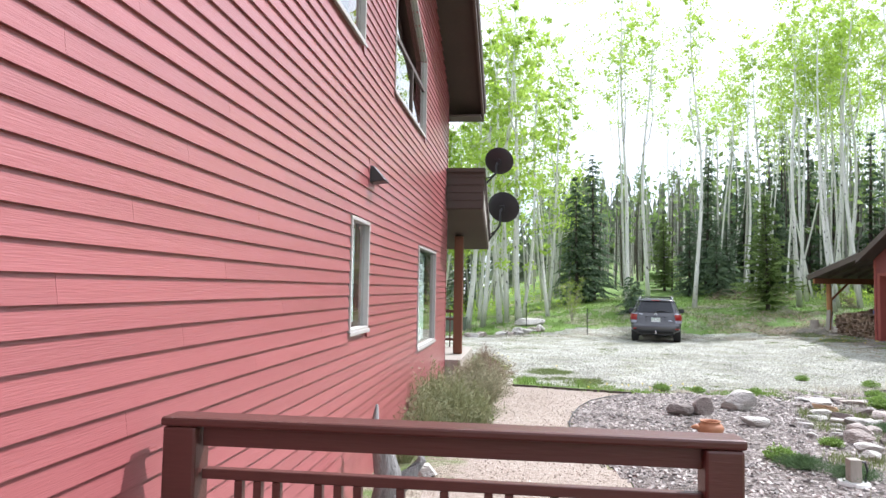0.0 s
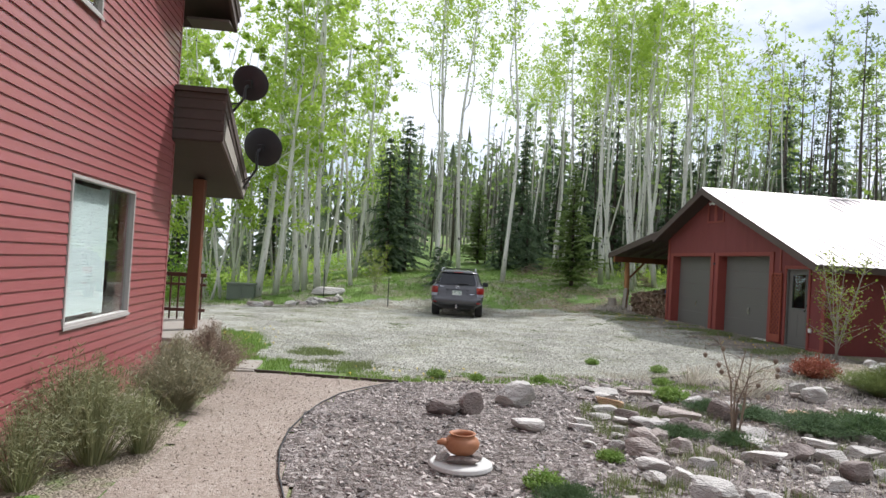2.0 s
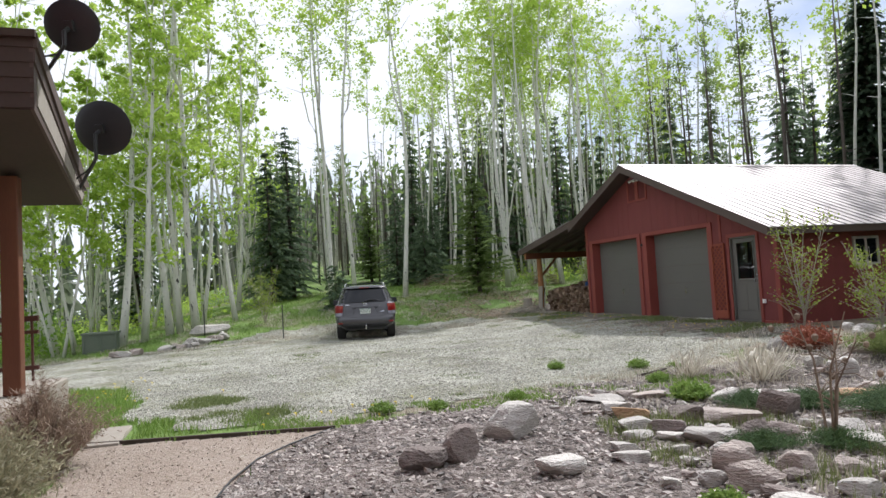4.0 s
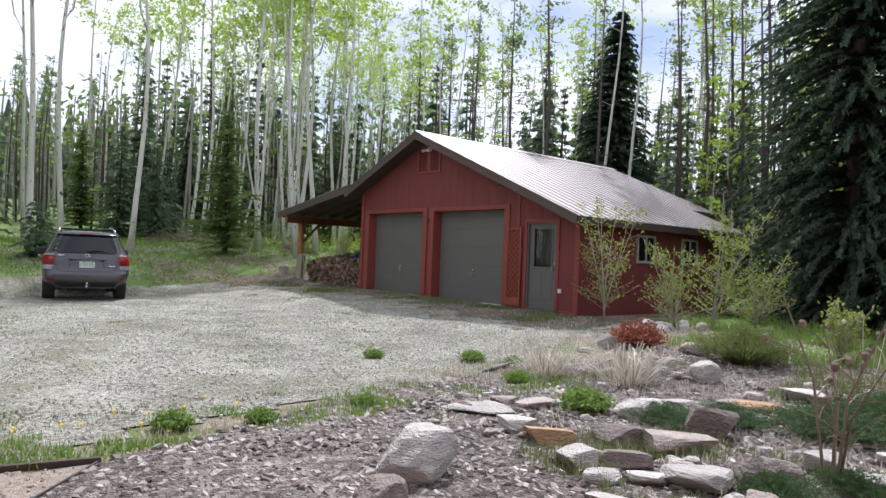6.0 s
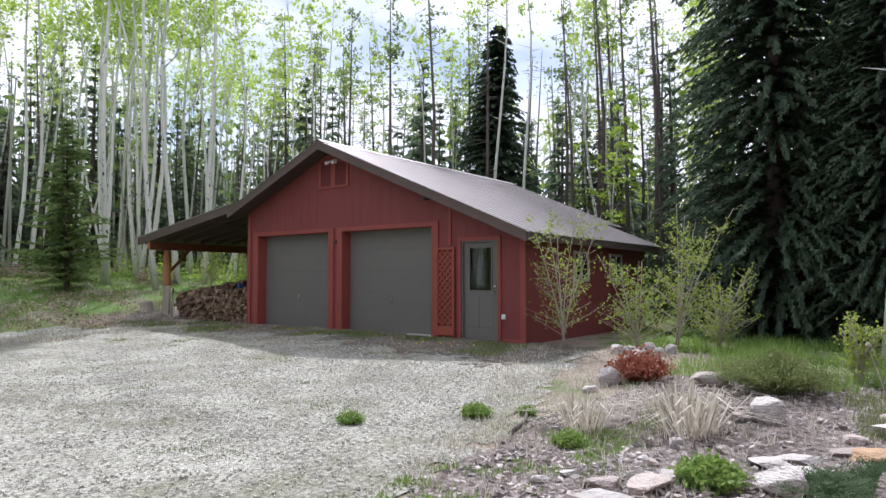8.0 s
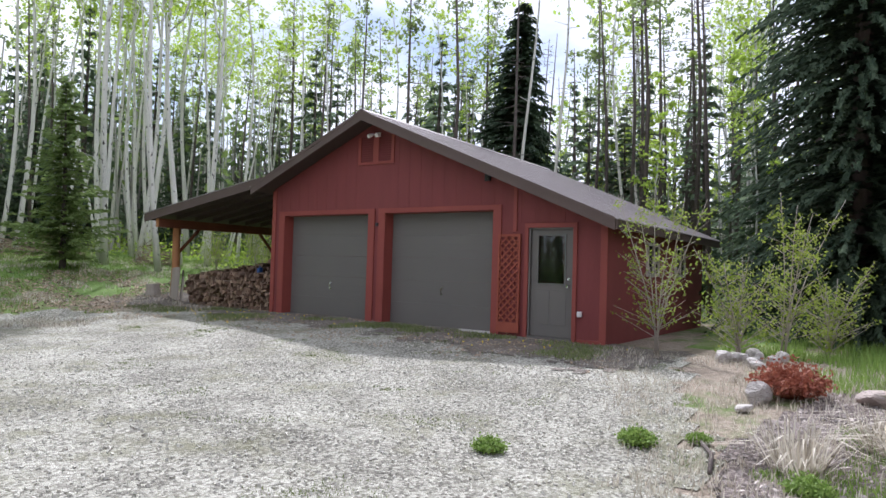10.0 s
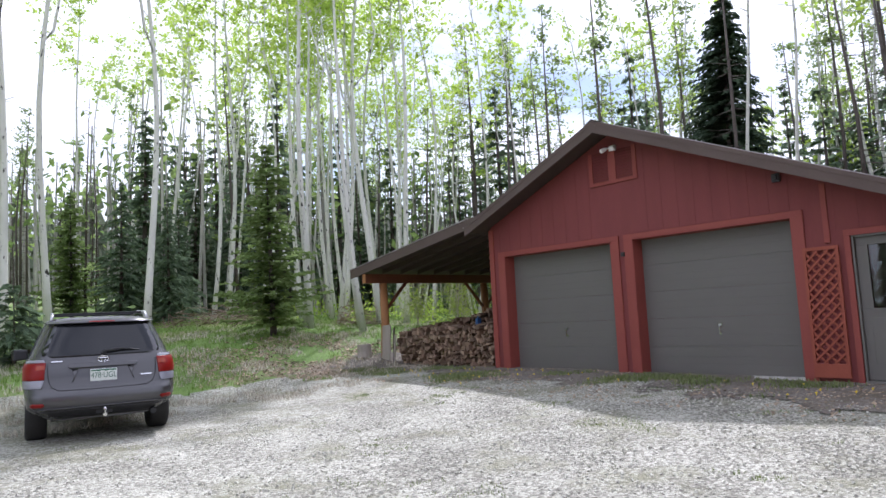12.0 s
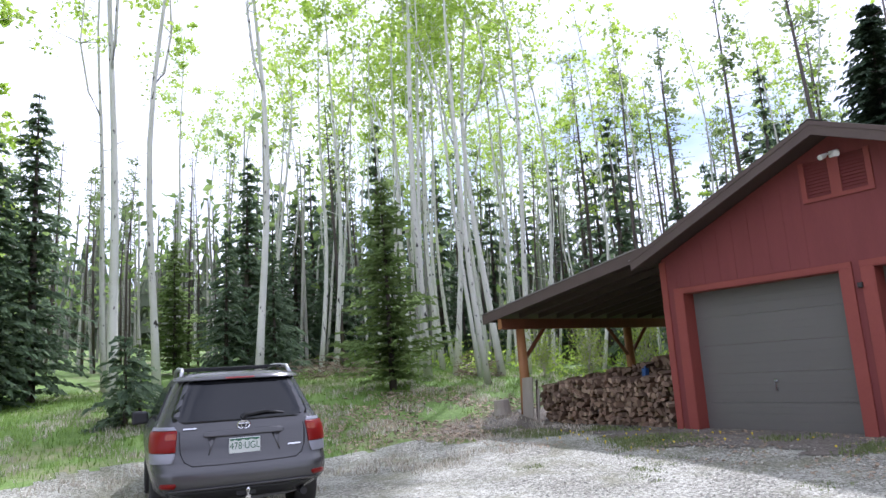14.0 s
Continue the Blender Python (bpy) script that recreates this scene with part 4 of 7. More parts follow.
fl = empty("flood_light", pose(GX - 0.002, 23.43, 4.10))
b = Mesh()
b.box(-0.05, 0, -0.07, 0.07, -0.05, 0.05)
obj("base", b, "white", fl, bevel=0.01)
for s in (-1, 1):
    b = Mesh()
    b.tube([(-0.04, 0.03 * s, 0), (-0.10, 0.07 * s, 0.0), (-0.13, 0.09 * s, -0.02), (-0.22, 0.12 * s, -0.06)], [0.015, 0.018, 0.036, 0.044], 10)
    obj("lamp_head", b, "white", fl, smooth=False)
tagged(fl, "white twin flood lamp at the garage gable", "flood lamp")
for y, z, sz, nm, lab in ((20.52, 2.98, 0.06, "wall_lamp", "dark small lamp on the garage gable"), (18.52, 0.38, 0.045, "switch_box", "white outlet box beside the entry door"), (23.36, 2.08, 0.035, "switch_box", "small dark box between garage doors")):
    b = Mesh()
    b.box(-0.07 if sz > 0.05 else -0.04, 0, -sz, sz, -sz * 1.1, sz * 1.1)
    b.box(-0.10 if sz > 0.05 else -0.05, -0.04, -sz * 0.6, sz * 0.6, -sz * 0.6, sz * 0.8)
    tagged(obj(nm, b, "white" if z < 1 else "black", bevel=0.01, at=pose(GX - 0.03, y, z)), lab, nm.replace("_", " "))
for x in (15.8, 17.9):
    wmb = Mesh()
    for a, b2, c, d in ((-0.4, 0.4, -0.35, -0.29), (-0.4, 0.4, 0.29, 0.35), (-0.4, -0.34, -0.29, 0.29), (0.34, 0.4, -0.29, 0.29), (-0.02, 0.02, -0.29, 0.29)):
        wmb.box(a, b2, -0.05, -0.005, c, d)
    wob = tagged(obj("garage_window", wmb, "window_frame", at=pose(x, GY0, 1.45)), "pale framed window in the garage side wall", "window", "garage side windows")
    wmb = Mesh()
    wmb.box(-0.34, 0.34, -0.02, -0.012, -0.29, 0.29)
    obj("pane", wmb, "car_glass", wob)

# lean-to roof beside the garage
LY0, LY1, LX1 = 26.9, 31.5, 19.4


def lean_z(y):
    return 3.21 - (y - 26.9) * 0.162


lr = Mesh()
lr.prism_x(FRONT_X + 0.04, LX1, [(LY0, lean_z(LY0) - 0.13), (LY1, lean_z(LY1) - 0.13), (LY1, lean_z(LY1) - 0.02), (LY0, lean_z(LY0) - 0.02)])
lean = tagged(obj("lean_to_roof", lr, "soffit"), "dark boarded lean-to roof beside the garage", "roof", kind="structure")
lr = Mesh()
lr.prism_x(FRONT_X + 0.002, FRONT_X + 0.038, [(LY0 - 0.25, lean_z(LY0 - 0.25) - 0.23), (LY1, lean_z(LY1) - 0.23), (LY1, lean_z(LY1) - 0.01), (LY0 - 0.25, lean_z(LY0 - 0.25) - 0.01)])
lr.box(FRONT_X + 0.04, LX1, LY1, LY1 + 0.03, lean_z(LY1) - 0.18, lean_z(LY1) - 0.01)
obj("fascia", lr, "brown_trim", lean)
lr = Mesh()
lr.prism_x(FRONT_X - 0.01, LX1 + 0.02, [(LY0, lean_z(LY0) - 0.006), (LY1 + 0.04, lean_z(LY1) - 0.008), (LY1 + 0.04, lean_z(LY1) + 0.012), (LY0, lean_z(LY0) + 0.014)])
obj("metal_sheet", lr, "metal_roof", lean)
for i in range(10):
    rf = Mesh()
    x = 13.2 + i * 0.61
    rf.prism_x(x, x + 0.045, [(LY0, lean_z(LY0) - 0.25), (30.86, lean_z(30.86) - 0.25), (30.86, lean_z(30.86) - 0.132), (LY0, lean_z(LY0) - 0.132)])
    obj("rafter", rf, "soffit", lean)
# one plate on three posts, with knee braces in line with it
fm = empty("lean_to_frame", pose(0, 0, 0))
# beam in dark brown: the shade on its south face is coloured in
bm = Mesh()
bm.box(12.66, 19.2, 30.88, 31.02, 2.08, 2.32)
obj("beam", bm, "log_dark", fm, bevel=0.012)
# thin orange cap: daylight on the beam's end, put in as colour
bm = Mesh()
bm.box(12.652, 12.659, 30.885, 31.015, 2.085, 2.315)
obj("lit_beam_end", bm, "log", fm)
for x in (13.27, 17.1):
    bm = Mesh()
    g = ground_z(x, 30.95)
    bm.tube([(x, 30.95, g - 0.08), (x + 0.02, 30.94, 1.0), (x, 30.95, 2.08)], [0.125, 0.115, 0.105], 10)
    obj("post", bm, "log", fm, smooth=True)
    for sgn in (1,) if x < 14 else (-1, 1):
        bm = Mesh()
        bm.tube([(x + 0.09 * sgn, 30.95, 1.38), (x + 0.78 * sgn, 30.95, 2.10)], [0.05, 0.05], 7)
        obj("brace", bm, "log_dark", fm)
tagged(fm, "round orange timber posts with a plate and knee braces", "timber frame")
for x, y0, y1, top, mt in ((13.07, 30.52, 30.86, 0.97, "grey_wood"), (13.12, 30.42, 30.47, 0.90, "soffit"), (13.10, 30.36, 30.41, 0.72, "grey_wood")):
    bd = Mesh()
    g = ground_z(x, y0)
    bd.hexa([(x, y0, g - 0.03), (x + 0.03, y0, g - 0.03), (x + 0.03, y1, g - 0.03), (x, y1, g - 0.03)], [(x + 0.06, y0, top), (x + 0.09, y0, top), (x + 0.09, y1, top - 0.02), (x + 0.06, y1, top - 0.02)])
    tagged(obj("plank", bd, mt, bevel=0.004), "weathered upright board leaning at the firewood end", "board", "boards at the firewood")

rng_w = random.Random(5)
pile = empty("firewood_pile", pose(13.4, 27.0, ground_z(13.8, 28.5)))
shapes = []
for k in range(9):
    mb, n = Mesh(), rng_w.choice((3, 3, 4, 4, 5, 7))
    ring = [(0.062 * math.cos(2 * math.pi * q / n) * rng_w.uniform(0.65, 1.25), 0.062 * math.sin(2 * math.pi * q / n) * rng_w.uniform(0.65, 1.25)) for q in range(n)]
    mb.prism_x(rng_w.uniform(-0.03, 0.03), 0.42, ring)
    shapes.append(mb.mesh("log", ("firewood", "firewood_pale", "firewood")[k % 3]))


def stack_top(y, row):
    """Height of the stack over the ground along its length; the back row stands higher towards the wall."""
    ragged_by = 0.07 * noise.noise(Vector((y * 2.3, 1 + 7 * row, 0))) + 0.05 * noise.noise(Vector((y * 7, 3 * row, 2)))
    return (0.86 + 0.10 * smoothstep(3.4, 2.6, y) if row == 0 else 1.42 - 0.155 * y) + ragged_by


for row, x_row, pitch in ((0, 0.0, 0.108), (1, 0.62, 0.115)):
    many = Mesh()
    for r in range(15):
        for c in range(33):
            y, z = 0.02 + c * pitch + (r % 2) * 0.05 + rng_w.uniform(-0.02, 0.02), 0.06 + r * 0.094 + rng_w.uniform(-0.02, 0.02)
            if z > stack_top(y, row) or y > 3.48 - 0.12 * row:
                continue
            place = pose(x_row + rng_w.uniform(-0.14, 0.07), y, z, rng_w.uniform(0, 360), rng_w.uniform(-6, 6), rng_w.uniform(-12, 12)) @ Matrix.Diagonal((1, rng_w.uniform(0.7, 1.35), rng_w.uniform(0.7, 1.25), 1))
            if row == 0:
                lg = new("log", shapes[rng_w.randrange(9)])
                lg.matrix_basis = place
                lg.parent = pile
            elif z > 0.6:
                me = shapes[rng_w.randrange(9)]
                many.add([place @ v.co for v in me.vertices], [tuple(p.vertices) for p in me.polygons])
    if many.v:
        tagged(obj("back_row", many, "firewood", pile), kind="stuff")
tagged(pile, "stacked split firewood under the lean-to roof", "firewood")
tagged(obj("plastic_jug", jug_mesh(0.13, 0.09, 0.24), "blue_plastic", bevel=0.02, at=pose(13.62, 27.75, ground_z(13.8, 28.5) + 0.93)), "small blue plastic jug on the firewood", "jug")
st = Mesh()
st.tube([(0, 0, -0.05), (0.01, 0, 0.15), (0, 0.01, 0.34)], [0.22, 0.185, 0.18], 14)
tagged(obj("tree_stump", st, "grey_wood", bevel=0.01, at=pose(12.76, 31.2, ground_z(12.7, 31.2))), "grey cut stump beside the lean-to post", "stump")

# ---- car ----
CAR = pose(5.06, 26.36, ground_z(5.2, 28.0) + 0.02, 0, 0, -11)
car = empty("parked_car", CAR)


# height: half width, y of the tail, y of the nose
CAR_LEVELS = [(0.30, 0.66, 0.16, 4.50), (0.36, 0.76, 0.05, 4.62), (0.42, 0.85, -0.01, 4.70), (0.48, 0.905, -0.045, 4.74), (0.56, 0.925, -0.055, 4.75), (0.63, 0.93, -0.05, 4.75), (0.67, 0.935, -0.03, 4.74), (0.70, 0.94, 0.02, 4.72), (0.76, 0.945, 0.06, 4.70),
              (0.88, 0.95, 0.09, 4.62), (0.98, 0.945, 0.115, 4.45), (1.04, 0.935, 0.14, 4.10), (1.09, 0.915, 0.17, 3.70), (1.14, 0.885, 0.205, 3.45), (1.20, 0.855, 0.24, 3.30), (1.32, 0.805, 0.305, 3.08), (1.44, 0.755, 0.37, 2.86), (1.54, 0.715, 0.425, 2.66),
              (1.60, 0.685, 0.46, 2.52), (1.645, 0.645, 0.53, 2.38), (1.675, 0.56, 0.66, 2.2), (1.69, 0.36, 0.9, 2.0)]


def car_at(z, k):
    return float(np.interp(z, [q[0] for q in CAR_LEVELS], [q[k] for q in CAR_LEVELS]))


def tail_y(x, z):
    """Where the tail of the body lies at x, z: slightly bowed, rounded into the flanks."""
    w, r = car_at(z, 1), 0.24
    y = car_at(z, 2) + 0.05 * (x / w) ** 2
    over = min(abs(x) - (w - r), r)
    return y + (1.35 * (r - math.sqrt(max(r * r - over * over, 0.0))) if over > 0 else 0.0)


def car_slice(z):
    w, nose = car_at(z, 1), car_at(z, 3)
    half = [(w * q, tail_y(w * q, z)) for q in (0.0, 0.25, 0.5, 0.7, 0.78, 0.84, 0.89, 0.93, 0.96, 0.98, 0.995, 1.0)]
    y0 = half[-1][1]
    half += [(w * (1 + 0.012 * math.sin(math.pi * t)), y0 + (nose - 0.55 - y0) * t) for t in (0.15, 0.3, 0.5, 0.7, 0.85, 1.0)]
    half += [(w - 0.5 * w * (1 - math.cos(a)), nose - 0.55 + 0.5 * math.sin(a)) for a in (0.4, 0.8, 1.2, 1.57)] + [(0.0, nose)]
    return [(x, y, z) for x, y in half] + [(-x, y, z) for x, y in half[-2:0:-1]]


def tail_patch(rows, proud, deep=0.02, across=9, mirror=1):
    """A panel that follows the tail; rows: height and the x at its two ends; it stands proud of the paint."""
    mb = Mesh()
    for back in (0, 1):
        for z, xa, xb in rows:
            for i in range(across):
                x = xa + (xb - xa) * i / (across - 1)
                out = max(0.0, abs(x) - car_at(z, 1) + 0.24) / 0.24
                y = tail_y(x, z) - proud * (1 - 0.6 * out) + back * deep
                mb.v.append((mirror * (x + math.copysign(proud * out, x) - back * math.copysign(deep * 0.6 * out, x)), y, z))
    n, m = across, len(rows) * across
    for j in range(len(rows) - 1):
        for i in range(n - 1):
            q = (j * n + i, j * n + i + 1, (j + 1) * n + i + 1, (j + 1) * n + i)
            mb.f += [q if mirror > 0 else q[::-1], tuple(m + k for k in (q[::-1] if mirror > 0 else q))]
    rim = [i for i in range(n)] + [j * n + n - 1 for j in range(1, len(rows))] + [(len(rows) - 1) * n + i for i in range(n - 2, -1, -1)] + [j * n for j in range(len(rows) - 2, 0, -1)]
    for p, q in zip(rim, rim[1:] + rim[:1]):
        mb.f.append((p, m + p, m + q, q) if mirror > 0 else (q, m + q, m + p, p))
    return mb


slices = [car_slice(q[0]) for q in CAR_LEVELS]
shell, ring_n = Mesh(), len(slices[0])
shell.v = [p for q in slices for p in q]
for i in range(len(slices) - 1):
    for j in range(ring_n):
        k = (j + 1) % ring_n
        shell.f.append((i * ring_n + k, (i + 1) * ring_n + k, (i + 1) * ring_n + j, i * ring_n + j)[::-1])
shell.f += [tuple(range(ring_n))[::-1], tuple(range((len(slices) - 1) * ring_n, len(slices) * ring_n))]
obj("body", shell, "car_paint", car, smooth=True)
obj("rear_window", tail_patch([(1.135, -0.60, 0.60), (1.16, -0.725, 0.725), (1.22, -0.735, 0.735), (1.34, -0.70, 0.70), (1.46, -0.655, 0.655), (1.565, -0.61, 0.61), (1.585, -0.58, 0.58)], 0.006, across=15), "car_glass", car, smooth=True)
for s in (-1, 1):
    mb = Mesh()
    for ya, yb, yc, yd in ((0.66, 1.32, 1.25, 0.84), (1.38, 2.22, 2.12, 1.31), (2.28, 3.05, 2.58, 2.18)):
        q = [((car_at(z, 1) * 1.012 + 0.004) * s, y, z) for y, z in ((ya, 1.17), (yb, 1.17), (yc, 1.54), (yd, 1.54))]
        q2 = [(x - 0.03 * s, y, z) for x, y, z in q]
        mb.add(q + q2, [(0, 1, 2, 3), (4, 7, 6, 5), (0, 4, 5, 1), (1, 5, 6, 2), (2, 6, 7, 3), (3, 7, 4, 0)])
    obj("side_window", mb, "car_glass", car)
mb = tail_patch([(1.592, -0.635, 0.635), (1.612, -0.645, 0.645), (1.64, -0.60, 0.60)], 0.075, 0.16, 13)
obj("spoiler", mb, "car_paint", car, bevel=0.008, smooth=True)
obj("stop_lamp", tail_patch([(1.60, -0.16, 0.16), (1.616, -0.16, 0.16)], 0.08, 0.02), "tail_red", car)
for s in (-1, 1):
    obj("tail_lamp", tail_patch([(0.855, 0.705, 0.942), (0.93, 0.70, 0.945), (1.02, 0.69, 0.94), (1.075, 0.685, 0.92)], 0.016, 0.05, 11, s), "tail_red", car, bevel=0.006, smooth=True)
    obj("indicator_lens", tail_patch([(0.985, 0.70, 0.80), (1.045, 0.695, 0.79)], 0.019, 0.01, 5, s), "tail_amber", car)
    obj("reversing_lens", tail_patch([(0.745, 0.735, 0.943), (0.80, 0.715, 0.946), (0.85, 0.707, 0.946)], 0.012, 0.04, 11, s), "tail_clear", car, bevel=0.005, smooth=True)
    obj("clear_lens", tail_patch([(1.079, 0.69, 0.918), (1.115, 0.71, 0.90)], 0.014, 0.04, 9, s), "tail_clear", car, bevel=0.005, smooth=True)
    obj("reflector", tail_patch([(0.505, 0.72, 0.84), (0.53, 0.70, 0.86), (0.555, 0.71, 0.84)], 0.012, 0.02, 7, s), "tail_red", car, smooth=True)
    mb = Mesh()
    mb.tube([(0.62 * s, 0.64, 1.64), (0.605 * s, 0.78, 1.725), (0.60 * s, 1.6, 1.755), (0.595 * s, 2.2, 1.735), (0.59 * s, 2.35, 1.66)], [0.024] * 5, 8)
    obj("roof_rail", mb, "rail_silver", car, smooth=True)
    xa, xb = sorted((0.90 * s, 1.12 * s))
    mb = Mesh()
    mb.hexa([(xa, 2.75, 1.05), (xb, 2.75, 1.07), (xb, 2.90, 1.07), (xa, 2.90, 1.05)], [(xa, 2.77, 1.24), (xb - 0.02, 2.77, 1.23), (xb - 0.02, 2.88, 1.23), (xa, 2.88, 1.24)])
    obj("door_mirror", mb, "car_dark", car, bevel=0.03)
for y in (0.95, 1.9):
    mb = Mesh()
    mb.box(-0.585, 0.585, y, y + 0.05, 1.722, 1.748)
    obj("roof_bar", mb, "car_dark", car, bevel=0.008)
# the recess round the plate with a raised bar above it
obj("garnish", tail_patch([(0.985, -0.41, 0.41), (1.005, -0.43, 0.43), (1.03, -0.425, 0.425), (1.045, -0.38, 0.38)], 0.028, 0.05, 11), "car_paint", car, bevel=0.006, smooth=True)
for s in (-1, 1):
    obj("recess_edge", tail_patch([(0.80, 0.37, 0.38), (0.88, 0.34, 0.36), (0.975, 0.30, 0.385)], 0.010, 0.02, 4, s), "car_paint", car, smooth=True)
obj("bumper_skirt", tail_patch([(0.335, -0.66, 0.66), (0.38, -0.72, 0.72), (0.43, -0.79, 0.79), (0.455, -0.80, 0.80)], 0.012, 0.03, 13), "car_dark", car, smooth=True)
obj("bumper_step", tail_patch([(0.458, -0.78, 0.78), (0.472, -0.78, 0.78), (0.482, -0.76, 0.76)], 0.022, 0.03, 13), "car_paint", car, smooth=True)
mb = Mesh()
mb.box(-0.62, 0.62, 0.5, 4.3, 0.27, 0.42)
obj("underbody", mb, "car_dark", car)
mb = Mesh()
mb.tube([(0.62, 0.02, 0.33), (0.62, 0.5, 0.33)], [0.04, 0.04], 10)
obj("exhaust_pipe", mb, "car_dark", car)
gap = [(-0.665, 1.06), (-0.665, 0.95), (-0.655, 0.84), (-0.62, 0.75), (-0.54, 0.705), (-0.3, 0.698), (0.0, 0.697), (0.3, 0.698), (0.54, 0.705), (0.62, 0.75), (0.655, 0.84), (0.665, 0.95), (0.665, 1.06)]
mb = Mesh()
mb.tube([(x, tail_y(x, z) - 0.001, z) for x, z in gap], [0.008] * len(gap), 5)
obj("tailgate_gap", mb, "car_dark", car)
mb = Mesh()
mb.tube([(0.02, tail_y(0, 1.20) - 0.03, 1.19), (0.25, tail_y(0.25, 1.215) - 0.035, 1.215), (0.46, tail_y(0.46, 1.20) - 0.02, 1.185)], [0.026, 0.018, 0.008], 6)
mb.tube([(0.0, tail_y(0, 1.15) + 0.01, 1.16), (0.03, tail_y(0, 1.19) - 0.03, 1.19)], [0.035, 0.03], 8)
obj("wiper", mb, "car_dark", car)
mb = Mesh()
yb = tail_y(0, 1.08) - 0.014
for i in range(14):
    a, b2 = 2 * math.pi * i / 14, 2 * math.pi * (i + 1) / 14
    mb.tube([(0.068 * math.cos(a), yb, 1.085 + 0.044 * math.sin(a)), (0.068 * math.cos(b2), yb, 1.085 + 0.044 * math.sin(b2))], [0.008, 0.008], 5, cap=False)
    mb.tube([(0.026 * math.cos(a), yb, 1.085 + 0.04 * math.sin(a)), (0.026 * math.cos(b2), yb, 1.085 + 0.04 * math.sin(b2))], [0.006, 0.006], 5, cap=False)
mb.tube([(-0.05, yb, 1.10), (0.05, yb, 1.10)], [0.007, 0.007], 5)
obj("badge", mb, "chrome", car)
for xa, xb, z in ((0.46, 0.61, 0.835), (-0.63, -0.49, 1.075)):
    obj("lettering_bar", tail_patch([(z, xa, xb), (z + 0.016, xa + 0.01, xb)], 0.012, 0.012, 4), "chrome", car)
yp = tail_y(0, 0.87) - 0.02
mb = Mesh()
mb.box(-0.165, 0.165, yp, yp + 0.03, 0.795, 0.955)
obj("number_plate", mb, "plate", car, bevel=0.004)
fc = bpy.data.curves.new("plate_text", "FONT")
fc.body, fc.size, fc.align_x, fc.align_y, fc.extrude = "478\u00b7UGL", 0.105, "CENTER", "CENTER", 0.001
fc.materials.append(M["plate_ink"])
ft = new("plate_text", fc)
ft.parent = car
ft.matrix_basis = pose(0, yp - 0.003, 0.868, 90, 0, 0) @ Matrix.Diagonal((0.82, 1, 1, 1))
# the hill line printed along the plate's upper edge
mb = Mesh()
hills = [(-0.155, 0.925), (-0.10, 0.932), (-0.06, 0.92), (-0.02, 0.935), (0.03, 0.922), (0.07, 0.934), (0.11, 0.922), (0.155, 0.93)]
mb.add([(x, yp - 0.002, 0.948) for x, z in hills] + [(x, yp - 0.002, z) for x, z in hills], [(i, i + 8, i + 9, i + 1) for i in range(7)])
obj("plate_band", mb, "plate_ink", car)
mb = Mesh()
mb.box(-0.10, 0.10, -0.01, 0.12, 0.37, 0.42)
obj("hitch_receiver", mb, "car_dark", car)
mb = Mesh()
mb.tube([(0, 0.02, 0.36), (0, -0.16, 0.36)], [0.028, 0.028], 6)
mb.tube([(0, -0.14, 0.37), (0, -0.14, 0.42)], [0.014, 0.014], 8)
mb.tube([(0, -0.14, 0.41), (0, -0.14, 0.428), (0, -0.14, 0.445), (0, -0.14, 0.46)], [0.014, 0.027, 0.025, 0.008], 10)
obj("tow_ball", mb, "chrome", car)
for s in (-1, 1):
    for y in (0.98, 3.77):
        tyre = Mesh()
        tyre.lathe([(0.22, -0.12), (0.33, -0.135), (0.36, -0.115), (0.37, -0.08), (0.37, 0.08), (0.36, 0.115), (0.33, 0.135), (0.22, 0.12)], 28)
        tw = obj("wheel", tyre, "rubber", car, smooth=True, at=pose(0.79 * s, y, 0.355, 0, 90, 0))
        rim = Mesh()
        rim.lathe([(0.05, -0.118), (0.21, -0.112), (0.232, -0.104), (0.232, 0.104), (0.21, 0.112), (0.05, 0.118)], 20)
        obj("rim", rim, "chrome", tw)
tagged(car, "dark grey sport utility car parked on gravel", "car")


